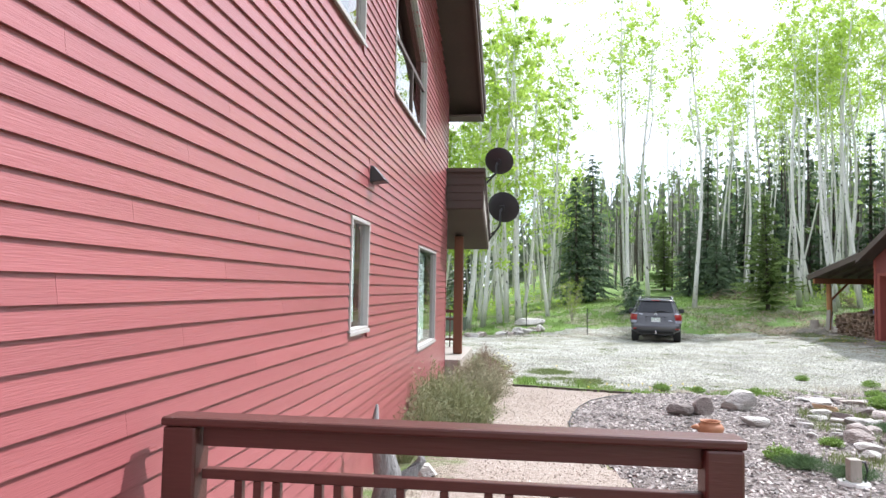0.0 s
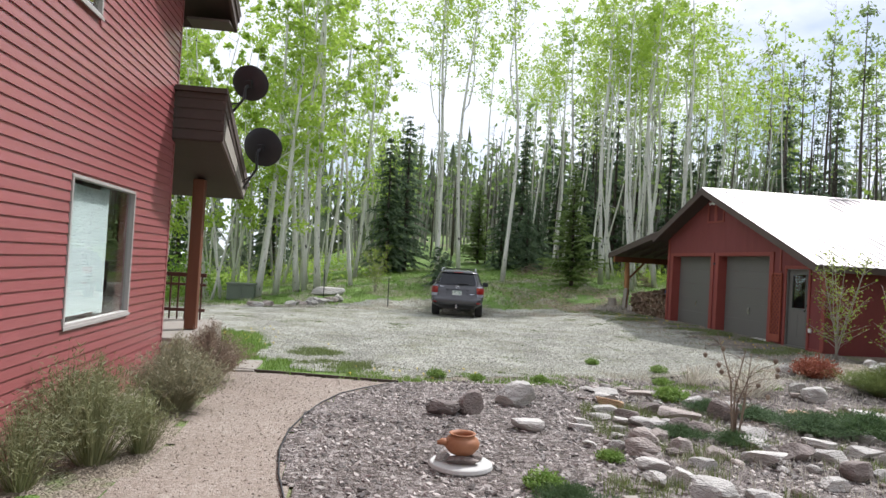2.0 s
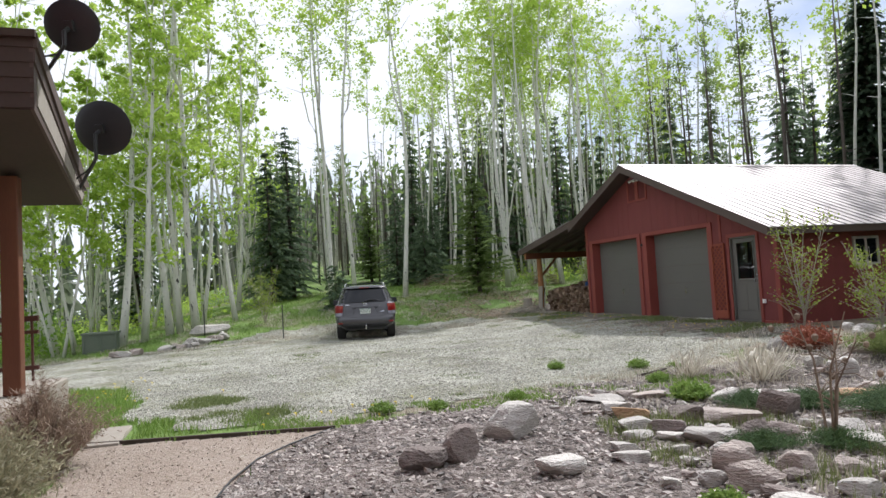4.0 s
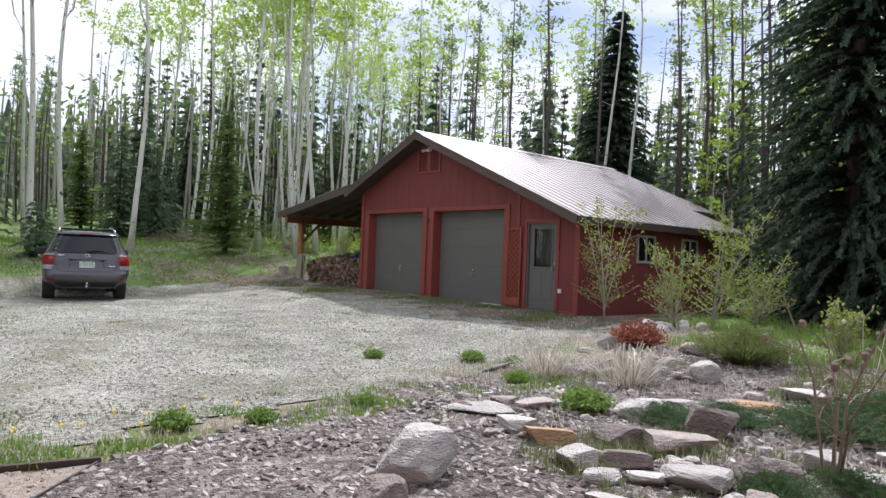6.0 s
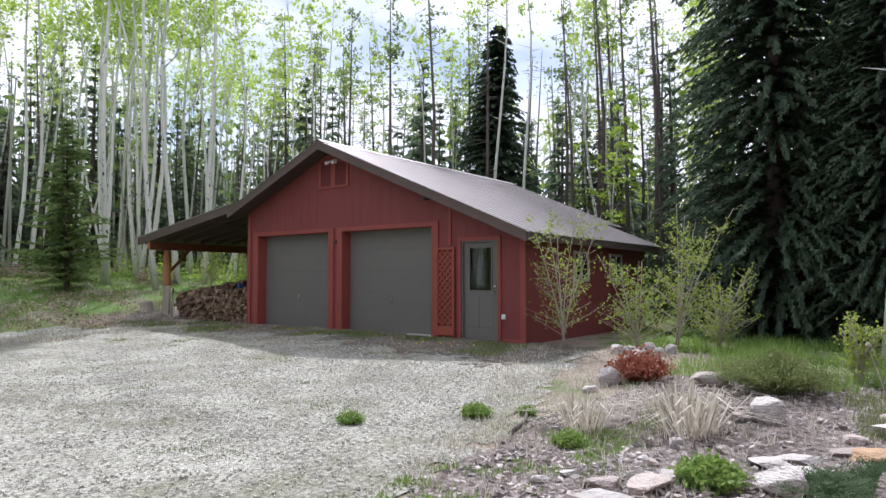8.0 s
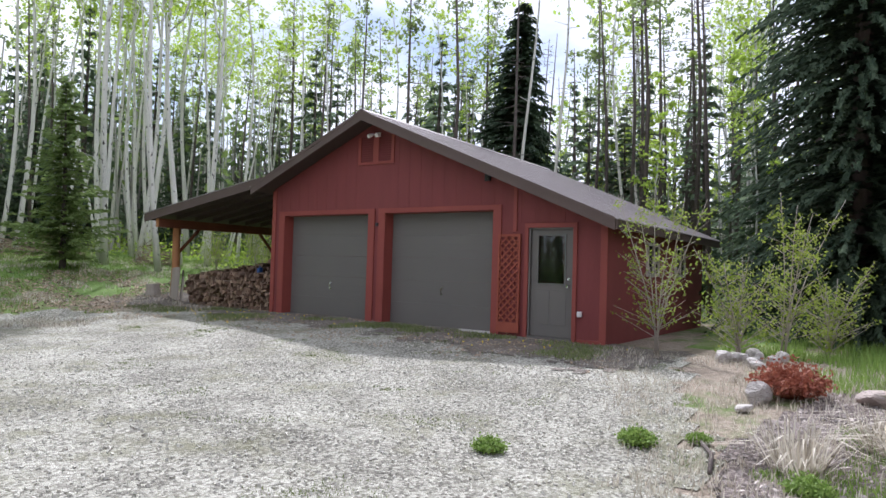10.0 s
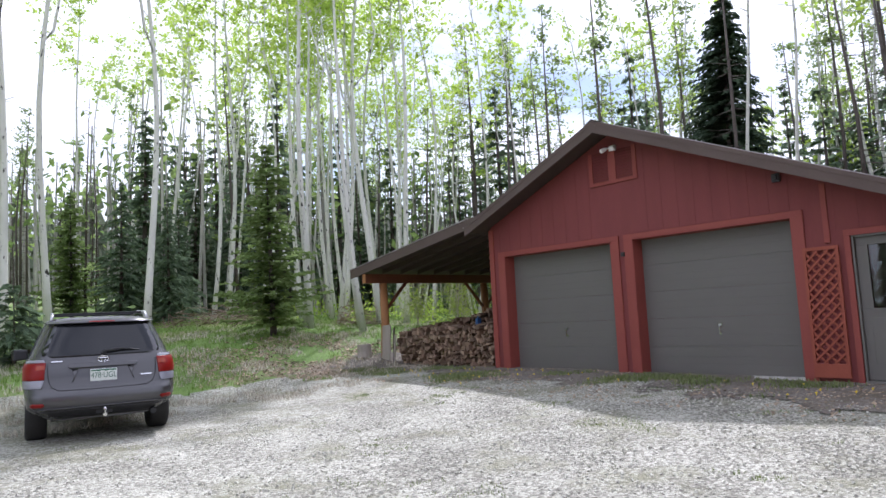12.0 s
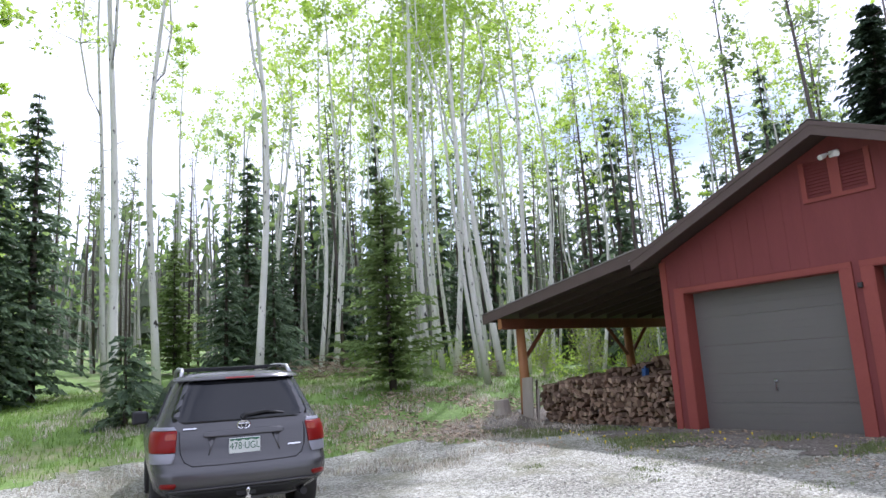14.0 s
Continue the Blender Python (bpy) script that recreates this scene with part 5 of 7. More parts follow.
# ---- trees ----
def aspen_proto(seed, tall, girth, crown_from, leaves, lean=0.3, fork=False, leaf_size=0.235, leafmat="leaf"):
    """A slender aspen: a slightly bent white trunk, short limbs high up and an open crown of small leaf clumps."""
    rng = random.Random(seed)
    tr, lf = Mesh(), Mesh()
    bend = [(rng.uniform(-1, 1) * lean, rng.uniform(-1, 1) * lean) for _ in range(3)]
    def axis(t):
        return Vector((bend[0][0] * t + bend[1][0] * math.sin(3.1 * t) * 0.75 + 0.22 * math.sin(8 * t + seed) * t, bend[0][1] * t + bend[1][1] * math.sin(2.7 * t) * 0.75 + 0.20 * math.sin(7 * t + 2 * seed) * t, tall * t))
    steps = [i / 10 for i in range(11)]
    rad = [girth * (1 - 0.86 * t) * (1.2 if t == 0 else 1.0) for t in steps]
    tr.tube([axis(t) for t in steps], rad, 6)
    tips = []
    if fork:
        # a second stem that parts from the trunk and sweeps up beside it
        t0, a = rng.uniform(0.48, 0.6), rng.uniform(0, 6.283)
        out = Vector((math.cos(a), math.sin(a), 0))
        p, r0 = axis(t0), girth * (1 - 0.86 * t0) * 0.75
        stem = [p, p + out * 0.55 + Vector((0, 0, tall * 0.035)), p + out * 0.95 + Vector((0, 0, tall * 0.12)), p + out * 0.9 + Vector((0.15, 0, tall * 0.22)), p + out * 1.2 + Vector((0, 0.2, tall * 0.33))]
        tr.tube(stem, [r0, r0 * 0.9, r0 * 0.7, r0 * 0.45, 0.012], 5, cap=False)
        for q in stem[2:]:
            for _ in range(4):
                d = Vector((rng.gauss(0, 1), rng.gauss(0, 1), rng.uniform(0, 0.8))).normalized() * rng.uniform(0.6, 1.2)
                tr.tube([q, q + d], [0.02, 0.005], 4, cap=False)
                tips += [(q + d, 0.5), (q + d * 0.6, 0.45)]
    n = int(13 + tall * 0.6)
    for i in range(n):
        t = crown_from + (1 - crown_from) * (i + rng.random()) / n
        a, length = rng.uniform(0, 6.283), tall * rng.uniform(0.055, 0.115) * (1.15 - 0.75 * (t - crown_from) / (1 - crown_from))
        if fork and i == 3:
            length *= 2.3
        p0 = axis(t)
        up = rng.uniform(0.25, 0.9)
        d = Vector((math.cos(a), math.sin(a), up)).normalized()
        p1 = p0 + d * length * 0.55 + Vector((0, 0, -0.03 * length))
        p2 = p0 + d * length + Vector((rng.uniform(-0.2, 0.2), rng.uniform(-0.2, 0.2), 0.18 * length))
        r0 = max(0.012, girth * (1 - 0.86 * t) * 0.42)
        tr.tube([p0, p1, p2], [r0, r0 * 0.65, 0.006], 4, cap=False)
        tips += [(p1, length * 0.34), (p2, length * 0.40), ((p1 + p2) / 2, length * 0.36)]
    # a few bare stubs below the crown
    for i in range(5):
        t = rng.uniform(0.25, crown_from)
        a = rng.uniform(0, 6.283)
        p0 = axis(t)
        tr.tube([p0, p0 + Vector((math.cos(a), math.sin(a), 0.35)) * rng.uniform(0.25, 0.8)], [0.02, 0.005], 4, cap=False)
    clumps = []
    for p, r in tips:
        if rng.random() < 0.52:
            clumps.append((p + Vector((rng.gauss(0, 1), rng.gauss(0, 1), rng.gauss(0, 0.7))) * r * 0.8, r * rng.uniform(0.5, 1.05)))
    for i in range(leaves):
        p, r = clumps[rng.randrange(len(clumps))]
        q = p + Vector((rng.gauss(0, 1), rng.gauss(0, 1), rng.gauss(0, 0.7))) * r * 0.6
        lf.leaf(q, leaf_size, rng)
    trunk = obj("aspen_tree", tr, "bark", smooth=True)
    obj("foliage", lf, leafmat, trunk)
    return tagged(trunk, "tall white-barked aspen with fresh green leaves", "aspen tree", "aspens of the grove")


def conifer_proto(seed, tall, spread, whorls, per, low=0.06, mat="needle", frond=1.0, name="spruce_tree", label="dark green spruce with drooping boughs", droop=0.28, ragged_by=0.25, group="spruces", taper=0.85):
    """A conifer: a straight trunk and whorls of boughs, each bough a spray of small twigs with gaps between."""
    rng = random.Random(seed)
    tr, nd = Mesh(), Mesh()
    tr.tube([(0, 0, 0), (0.02, 0, tall * 0.5), (0, 0.02, tall)], [tall * 0.014 + 0.03, tall * 0.009, 0.008], 7)
    for w in range(whorls):
        t = low + (1 - low) * (w + rng.uniform(-0.3, 0.3)) / whorls
        if t > 0.995:
            continue
        reach = spread * (1 - t) ** taper * (1 if t > 0.16 or taper < 0.6 else 0.72 + t * 1.7) + 0.12
        for b in range(max(4, int(per * (1 - 0.5 * t)))):
            a = rng.uniform(0, 6.283)
            L = reach * rng.uniform(1 - ragged_by * 1.6, 1 + ragged_by)
            rise = rng.uniform(-0.05, 0.2)
            d, side = Vector((math.cos(a), math.sin(a), 0)), Vector((-math.sin(a), math.cos(a), 0))
            base = Vector((0, 0, tall * t))
            n = max(2, int(L / (0.30 * frond)))
            for s in range(n):
                u0 = (s + 0.25) / n
                p = base + d * L * u0 + Vector((0, 0, L * (rise * u0 - droop * u0 * u0)))
                wid = 0.30 * frond * (1.15 - 0.65 * u0) * rng.uniform(0.7, 1.3)
                ln = L / n * rng.uniform(1.0, 1.6)
                slope = rise - 2 * droop * u0
                dv = (d + Vector((0, 0, slope))).normalized()
                for sg in (-1, 1):
                    k = len(nd.v)
                    tip = p + dv * ln * 0.85 + side * sg * wid + Vector((0, 0, -0.10 * frond * rng.uniform(0.3, 1.6)))
                    nd.v += [tuple(p - dv * ln * 0.25), tuple(p + dv * ln * 0.8), tuple(tip)]
                    nd.f.append((k, k + 1, k + 2))
                    if rng.random() < 0.7:
                        k = len(nd.v)
                        q = p + Vector((rng.uniform(-0.1, 0.1), rng.uniform(-0.1, 0.1), rng.uniform(-0.04, 0.10))) * frond
                        nd.v += [tuple(q), tuple(q + side * sg * wid * 0.7 + dv * ln * 0.5 + Vector((0, 0, 0.07 * frond))), tuple(q + side * sg * wid * 0.2 + dv * ln + Vector((0, 0, -0.16 * frond)))]
                        nd.f.append((k, k + 1, k + 2))
    trunk = obj(name, tr, "dark_bark", smooth=True)
    obj("boughs", nd, mat, trunk)
    return tagged(trunk, label, name.replace("_", " "), group)


def pole_proto(seed, tall, live):
    """A thin dark lodgepole pine with a bare stem, dead twigs and a meagre top."""
    rng = random.Random(seed)
    tr, nd = Mesh(), Mesh()
    tr.tube([(0, 0, 0), (rng.uniform(-0.2, 0.2), rng.uniform(-0.2, 0.2), tall * 0.5), (rng.uniform(-0.4, 0.4), rng.uniform(-0.4, 0.4), tall)], [0.095, 0.065, 0.015], 6)
    for i in range(78):
        t = rng.uniform(0.16, 0.98)
        a, L = rng.uniform(0, 6.283), rng.uniform(0.4, 1.3) * (1.25 - t * 0.8)
        p0 = Vector((0, 0, tall * t))
        p1 = p0 + Vector((math.cos(a), math.sin(a), rng.uniform(-0.25, 0.25))) * L
        tr.tube([p0, p1], [0.018, 0.004], 3, cap=False)
        if t > 1 - live:
            for _ in range(9):
                q = p0.lerp(p1, rng.uniform(0.3, 1.05))
                nd.leaf(q + Vector((rng.gauss(0, 0.14), rng.gauss(0, 0.14), rng.gauss(0, 0.1))), 0.21, rng)
    trunk = obj("pine_tree", tr, "dark_bark", smooth=True)
    obj("needles", nd, "pine_needle", trunk)
    return tagged(trunk, "thin dark lodgepole pine with dead lower twigs", "pine tree", "lodgepole pines of the wood")


def plant(proto_list, spots, first=None):
    """Stands copies of the prototypes at (x, y, scale) spots, each turned its own way; the prototypes take the first spots."""
    rng = random.Random(len(spots) * 7 + 1)
    for i, spot in enumerate(spots):
        x, y, s = spot[:3]
        src = proto_list[i % len(proto_list)]
        turn = spot[3] if len(spot) > 3 else rng.uniform(0, 360)
        m = pose(x, y, ground_z(x, y) - 0.05, rng.uniform(-1.2, 1.2), rng.uniform(-1.2, 1.2), turn) @ Matrix.Diagonal((s, s, s, 1))
        if i < len(proto_list):
            src.matrix_basis = m
        else:
            keep = src.scale.copy()
            src.scale = (1, 1, 1)
            copy_thing(src, m)
            src.scale = keep


def scatter(n, box, gap, seed, ok):
    """n spots in a box, at least gap apart, where ok(x, y) holds."""
    rng, got, tries = random.Random(seed), [], 0
    while len(got) < n and tries < n * 60:
        tries += 1
        x, y = rng.uniform(box[0], box[1]), rng.uniform(box[2], box[3])
        if ok(x, y) and all((x - a) ** 2 + (y - b) ** 2 > gap * gap for a, b, *_ in got):
            got.append((x, y, rng.uniform(0.86, 1.12)))
    return got


big = [aspen_proto(11, 17.5, 0.125, 0.70, 1000, 1.1, True, 0.2), aspen_proto(12, 16.5, 0.10, 0.70, 950, 1.3, True, 0.2), aspen_proto(13, 16.0, 0.095, 0.66, 880, 1.0, False, 0.2)]
MAIN_ASPENS = [
    (8.85, 36.2, 1.0, 40), (13.35, 40.8, 0.95), (12.7, 40.6, 0.95), (13.95, 35.9, 0.97), (15.0, 34.4, 1.0), (20.2, 38.9, 1.0),
    (17.75, 39.5, 1.0), (18.6, 41.6, 0.95), (9.7, 49.0, 1.0), (22.5, 43.5, 0.98), (6.1, 41.3, 1.0), (19.0, 44.5, 1.05), (6.95, 38.6, 1.0),
    (1.4, 38.3, 1.0), (0.0, 34.6, 1.0), (-0.8, 33.4, 1.0), (14.1, 36.5, 0.9), (17.4, 40.0, 1.05), (16.9, 36.0, 1.0), (19.6, 42.3, 1.0), (16.2, 37.6, 1.0), (18.4, 36.4, 1.0), (15.6, 39.2, 1.0),
    (14.2, 12.0, 0.95), (5.6, 37.2, 1.02), (21.5, 41.0, 1.0)]
plant(big, MAIN_ASPENS)

slim = [aspen_proto(21, 15.0, 0.085, 0.45, 700, 0.9), aspen_proto(22, 14.0, 0.075, 0.38, 700, 1.1), aspen_proto(23, 13.0, 0.07, 0.30, 700, 1.2), aspen_proto(24, 15.5, 0.085, 0.50, 680, 0.8), aspen_proto(25, 12.0, 0.06, 0.32, 720, 1.5)]


def clear_of_main(x, y):
    return all((x - a[0]) ** 2 + (y - a[1]) ** 2 > 1.2 for a in MAIN_ASPENS)


left_wood = scatter(66, (-20, 2.6, 31, 50), 0.8, 5, lambda x, y: clear_of_main(x, y) and y > 33 - 0.25 * x and y > 32.0)
mid_wood = scatter(6, (11, 15, 44, 60), 1.1, 6, lambda x, y: clear_of_main(x, y) and not (7.5 < x < 11.5))
right_wood = scatter(56, (14.5, 34, 34, 58), 1.1, 7, lambda x, y: clear_of_main(x, y) and y > 35)
east_wood = scatter(46, (23, 44, 6, 36), 1.7, 8, lambda x, y: (x - 28.3) ** 2 + (y - 28.3) ** 2 > 7)
plant(slim, left_wood)
leafy_low = [aspen_proto(51, 15.5, 0.15, 0.26, 2000, 0.9, True, 0.2), aspen_proto(52, 14.0, 0.12, 0.20, 1900, 1.1, True, 0.2), aspen_proto(53, 11.0, 0.06, 0.25, 1700, 1.4, False, 0.2)]
plant(leafy_low, [(-2.65, 32.0, 1.0), (-1.95, 32.4, 1.0), (-4.35, 31.2, 0.9), (-1.15, 33.4, 0.95), (-4.9, 33.0, 0.95), (-4.7, 31.5, 0.85), (-0.2, 33.2, 1.0), (-6.8, 32.2, 0.9), (-4.05, 31.4, 0.9), (-8.5, 34.5, 1.0), (1.25, 34.4, 0.85), (-3.3, 33.8, 1.0), (-6.0, 36.0, 0.95), (-2.3, 35.5, 0.95), (-0.9, 36.8, 1.0)])
slim_high = [aspen_proto(26, 15.5, 0.085, 0.70, 330, 1.1, False, 0.21), aspen_proto(27, 14.5, 0.075, 0.66, 360, 1.4, True, 0.21), aspen_proto(28, 16.0, 0.085, 0.72, 320, 1.0, False, 0.21), aspen_proto(29, 13.5, 0.065, 0.64, 320, 1.7, False, 0.21)]
plant(slim_high, right_wood + mid_wood + east_wood)
behind_garage = scatter(26, (23.5, 42, 17, 40), 1.6, 41, lambda x, y: (x - 28.4) ** 2 + (y - 28.3) ** 2 > 9)
plant(slim[2:], [(q.location.x, q.location.y, q.scale.x) for q in slim[2:]] + [(a, b, c * 0.72) for a, b, c in behind_garage])
# unseen aspens at the back, added only to reflect in the house windows
behind = scatter(8, (-6, 34, -22, -6), 3.0, 9, lambda x, y: True) + scatter(5, (15, 32, -6, 6), 3.0, 10, lambda x, y: True)
plant(slim[:1], [(slim[0].location.x, slim[0].location.y, slim[0].scale.x)] + behind)

spruce = [conifer_proto(31, 9.5, 1.75, 40, 11, 0.05, frond=0.6), conifer_proto(32, 12.0, 2.1, 44, 11, 0.04, frond=0.65), conifer_proto(33, 7.5, 1.5, 34, 11, 0.04, frond=0.55)]
plant(spruce, [(3.1, 39.6, 0.80), (4.15, 40.6, 0.74), (10.1, 42.6, 0.72), (11.4, 41.4, 0.50), (12.6, 43.6, 0.40), (24.5, 47, 1.1), (14.8, 47.5, 0.80), (12.0, 46.0, 0.75), (16.6, 47.0, 0.9), (17.5, 49.0, 0.75), (-4.0, 48.0, 0.9), (25.0, 17.5, 0.8), (32.0, 15.0, 1.1), (34.0, 25.0, 0.8), (24.5, 34.0, 0.9), (30.0, 34.0, 1.1), (-9.0, 44.0, 0.8)])
little = conifer_proto(34, 2.0, 0.75, 12, 8, 0.05, frond=0.5, label="small young spruce in the grass")
plant([little], [(5.35, 34.3, 1.0), (5.9, 35.6, 0.8), (11.9, 43.4, 1.8)])
pine = conifer_proto(35, 6.6, 1.5, 44, 12, 0.06, "pine_needle", 0.55, "pine_tree", "loose green young pine in the meadow", 0.02, 0.5, "young pines")
plant([pine], [(12.0, 34.7, 0.88), (9.4, 46.5, 0.8), (3.3, 50.0, 1.0)])
tall_spruce = conifer_proto(36, 13.6, 2.9, 80, 22, 0.03, "dark_needle", frond=0.6, ragged_by=0.16, taper=0.72, label="tall dense dark spruce behind the garage")
plant([tall_spruce], [(28.4, 28.3, 1.0)])
near_spruce = conifer_proto(37, 18.0, 2.9, 104, 18, 0.01, "dark_needle", 0.46, label="large dense dark spruce beside the garden", droop=0.36, ragged_by=0.2, taper=0.55)
plant([near_spruce], [(19.3, 14.5, 1.0), (19.6, 9.6, 0.95), (24.2, 12.0, 1.0), (18.3, 12.1, 0.7)])

dim = [conifer_proto(61, 12.0, 1.25, 26, 7, 0.10, frond=1.0, ragged_by=0.4), conifer_proto(62, 9.5, 1.2, 22, 7, 0.06, frond=0.95, ragged_by=0.4)]
plant(dim, scatter(30, (16, 40, 45, 64), 1.8, 19, clear_of_main) + scatter(10, (24, 42, 36, 46), 1.8, 20, clear_of_main) + scatter(52, (27, 48, 6, 38), 1.7, 23, lambda x, y: clear_of_main(x, y) and (x - 28.4) ** 2 + (y - 28.3) ** 2 > 10))
poles = [pole_proto(41, 15.0, 0.30), pole_proto(42, 14.0, 0.45), pole_proto(43, 13.0, 0.12), pole_proto(44, 14.5, 0.0), pole_proto(45, 13.5, 0.25)]
plant(poles, [(a, b, c * 0.76) for a, b, c in scatter(56, (14, 40, 41, 62), 1.5, 12, clear_of_main)] + [(a, b, c * 0.62) for a, b, c in scatter(26, (3, 15, 46, 66), 1.5, 14, clear_of_main)] + scatter(96, (22.5, 44, 4, 42), 1.3, 13, lambda x, y: (x - 28.3) ** 2 + (y - 28.3) ** 2 > 12))

# low leafy undergrowth below the aspens
def undergrowth(name, n, box, seed, ok, label, tall=1.0, leaf_size=0.15, mat="leaf"):
    rng, mb = random.Random(seed), Mesh()
    for _ in range(n):
        x, y = rng.uniform(box[0], box[1]), rng.uniform(box[2], box[3])
        bump = noise.noise(Vector((x * 0.55, y * 0.55, seed)))
        if bump < -0.05 or not ok(x, y):
            continue
        z = ground_z(x, y)
        for _ in range(8):
            mb.leaf((x + rng.gauss(0, 0.25), y + rng.gauss(0, 0.25), z + abs(rng.gauss(0, 0.5)) * (0.6 + 2.2 * bump) * tall), leaf_size, rng)
    return tagged(obj(name, mb, mat), label, "undergrowth", kind="stuff")


undergrowth("undergrowth", 2000, (-24, 3, 35, 58), 3, lambda x, y: y > 36 + 0.3 * x, "low green leafy undergrowth among the aspens")
undergrowth("undergrowth", 1600, (14, 36, 33.5, 52), 4, lambda x, y: y > 34 and x > 16.5, "low green leafy undergrowth behind the garage")
undergrowth("undergrowth", 1500, (22.5, 40, 8, 36), 5, lambda x, y: True, "tall green leafy undergrowth beyond the garage", 2.4, 0.17)

undergrowth("undergrowth", 1300, (-34, -1, 44, 66), 6, lambda x, y: True, "tall green leafy thicket among the far aspens")
undergrowth("thicket", 2400, (-17, -4.6, 27.5, 37), 8, lambda x, y: y > 28.6 + 0.5 * noise.noise(Vector((x, y, 1))) and not (x > -6 and y < 31.5), "dense green leafy bushes beyond the drive", 2.0, 0.17, "hedge_leaf")
thin, crown, rng_t = Mesh(), Mesh(), random.Random(9)
for i in range(520):
    x, y = rng_t.uniform(-30, 48), rng_t.uniform(44, 72)
    if (y < 50 and 3 < x < 12) or (x < 1 and i % 3):
        continue
    z, h = ground_z(x, y) - 0.2, rng_t.uniform(5, 8.5) if x < 12 else rng_t.uniform(6, 11)
    thin.tube([(x, y, z), (x + rng_t.gauss(0, 0.4), y, z + h)], [0.085, 0.03], 4, cap=False)
    tops = min(14, int(1.6 * h))
    for k in range(tops):
        crown.leaf((x + rng_t.gauss(0, 0.75), y + rng_t.gauss(0, 0.75), z + h * rng_t.uniform(0.55, 1.08)), 0.55, rng_t)
tagged(obj("far_trunks", thin, "far_trunk"), "thin grey trunks deep in the wood", "woods", kind="stuff")
tagged(obj("far_foliage", crown, "far_green"), "loose green leaves of the deep wood", "woods", kind="stuff")

# the far woods: one mass of dark trees that closes the distance all round
far, rng_far = Mesh(), random.Random(77)
for i in range(1500):
    a = rng_far.uniform(0, 6.283) if i < 500 else rng_far.uniform(-0.5, 2.1)
    d = rng_far.uniform(62, 105) if i < 900 else rng_far.uniform(46, 66)
    if i >= 900 and 1.25 < a < 1.72:
        d += 25
    x, y = 8 + d * math.cos(a), 22 + d * math.sin(a)
    if x < 3 and y > 30 and (i >= 900 or i % 3):
        continue
    z, tall = ground_z(x, y) - 0.3, rng_far.uniform(8, 14) if i < 900 else rng_far.uniform(5, 10)
    wid = tall * rng_far.uniform(0.11, 0.17)
    for w in range(7):
        t = w / 7
        r = wid * (1 - t) + 0.15
        for s in range(5):
            an = rng_far.uniform(0, 6.283)
            k = len(far.v)
            far.v += [(x, y, z + tall * (t + 0.20)), (x + r * math.cos(an), y + r * math.sin(an), z + tall * (t + rng_far.uniform(0.0, 0.05))), (x + r * math.cos(an + 1.2), y + r * math.sin(an + 1.2), z + tall * (t + rng_far.uniform(0.0, 0.05)))]
            far.f.append((k, k + 1, k + 2))
tagged(obj("far_woods", far, "far_leaf"), "dark distant conifer woods round the clearing", "woods", kind="stuff")


# ---- rocks ----
def rock(name, x, y, wide, deep, tall, mat, seed, turn=None, label="", group="", slabby=False, sink=0.25, worn=0.0):
    """An angular, faceted boulder or slab, cut by random planes out of a lumpy ball."""
    rng = random.Random(seed)
    bm = bmesh.new()
    bmesh.ops.create_icosphere(bm, subdivisions=3 if wide > 0.3 else 2, radius=1.0)
    cuts = [(Vector((rng.gauss(0, 1), rng.gauss(0, 1), rng.gauss(0, 0.8))).normalized(), rng.uniform(0.42 + worn, 0.80 + worn * 0.6)) for _ in range(11)]
    cuts.append((Vector((rng.uniform(-0.25, 0.25), rng.uniform(-0.25, 0.25), 1)).normalized(), 0.42 if slabby else 0.72))
    for v in bm.verts:
        c = v.co.copy()
        for nrm, d in cuts:
            over = c.dot(nrm) - d
            if over > 0:
                c -= nrm * over * 0.97
        c += c.normalized() * 0.03 * noise.noise(c * 5.1 + Vector((seed, 0, 0)))
        v.co = c
    lo, hi = min(v.co.z for v in bm.verts), max(v.co.z for v in bm.verts)
    wx = max(abs(v.co.x) for v in bm.verts)
    wy = max(abs(v.co.y) for v in bm.verts)
    full = tall * 0.88 / (1 - sink)
    for v in bm.verts:
        v.co = Vector((v.co.x / wx * wide / 2, v.co.y / wy * deep / 2, (v.co.z - lo) / (hi - lo) * full - full * sink))
    me = bpy.data.meshes.new(name)
    bm.to_mesh(me)
    bm.free()
    me.materials.append(M[mat])
    ob = new(name, me)
    ob.matrix_basis = pose(x, y, ground_z(x, y) + 0.02, 0, 0, rng.uniform(-40, 40) - 40 if turn is None else turn)
    return tagged(ob, label, "rock", group)


PALE = [(5.6, 13.31, 0.80, 0.09), (5.88, 13.86, 0.2, 0.07), (5.36, 12.62, 0.44, 0.14), (6.69, 12.25, 0.41, 0.23), (7.1, 12.18, 0.35, 0.14), (9.11, 11.62, 0.79, 0.14), (10.08, 15.05, 0.45, 0.29), (9.59, 15.1, 0.26, 0.08),
        (9.23, 13.41, 0.31, 0.23), (6.6, 13.05, 0.34, 0.07), (7.75, 11.41, 0.36, 0.06), (5.0, 11.62, 0.5, 0.14), (4.84, 11.28, 0.33, 0.09), (5.06, 11.08, 0.29, 0.09), (5.28, 10.81, 0.52, 0.16), (4.33, 10.64, 0.35, 0.09), (4.84, 10.64, 0.26, 0.09), (6.47, 10.43, 0.49, 0.17)]
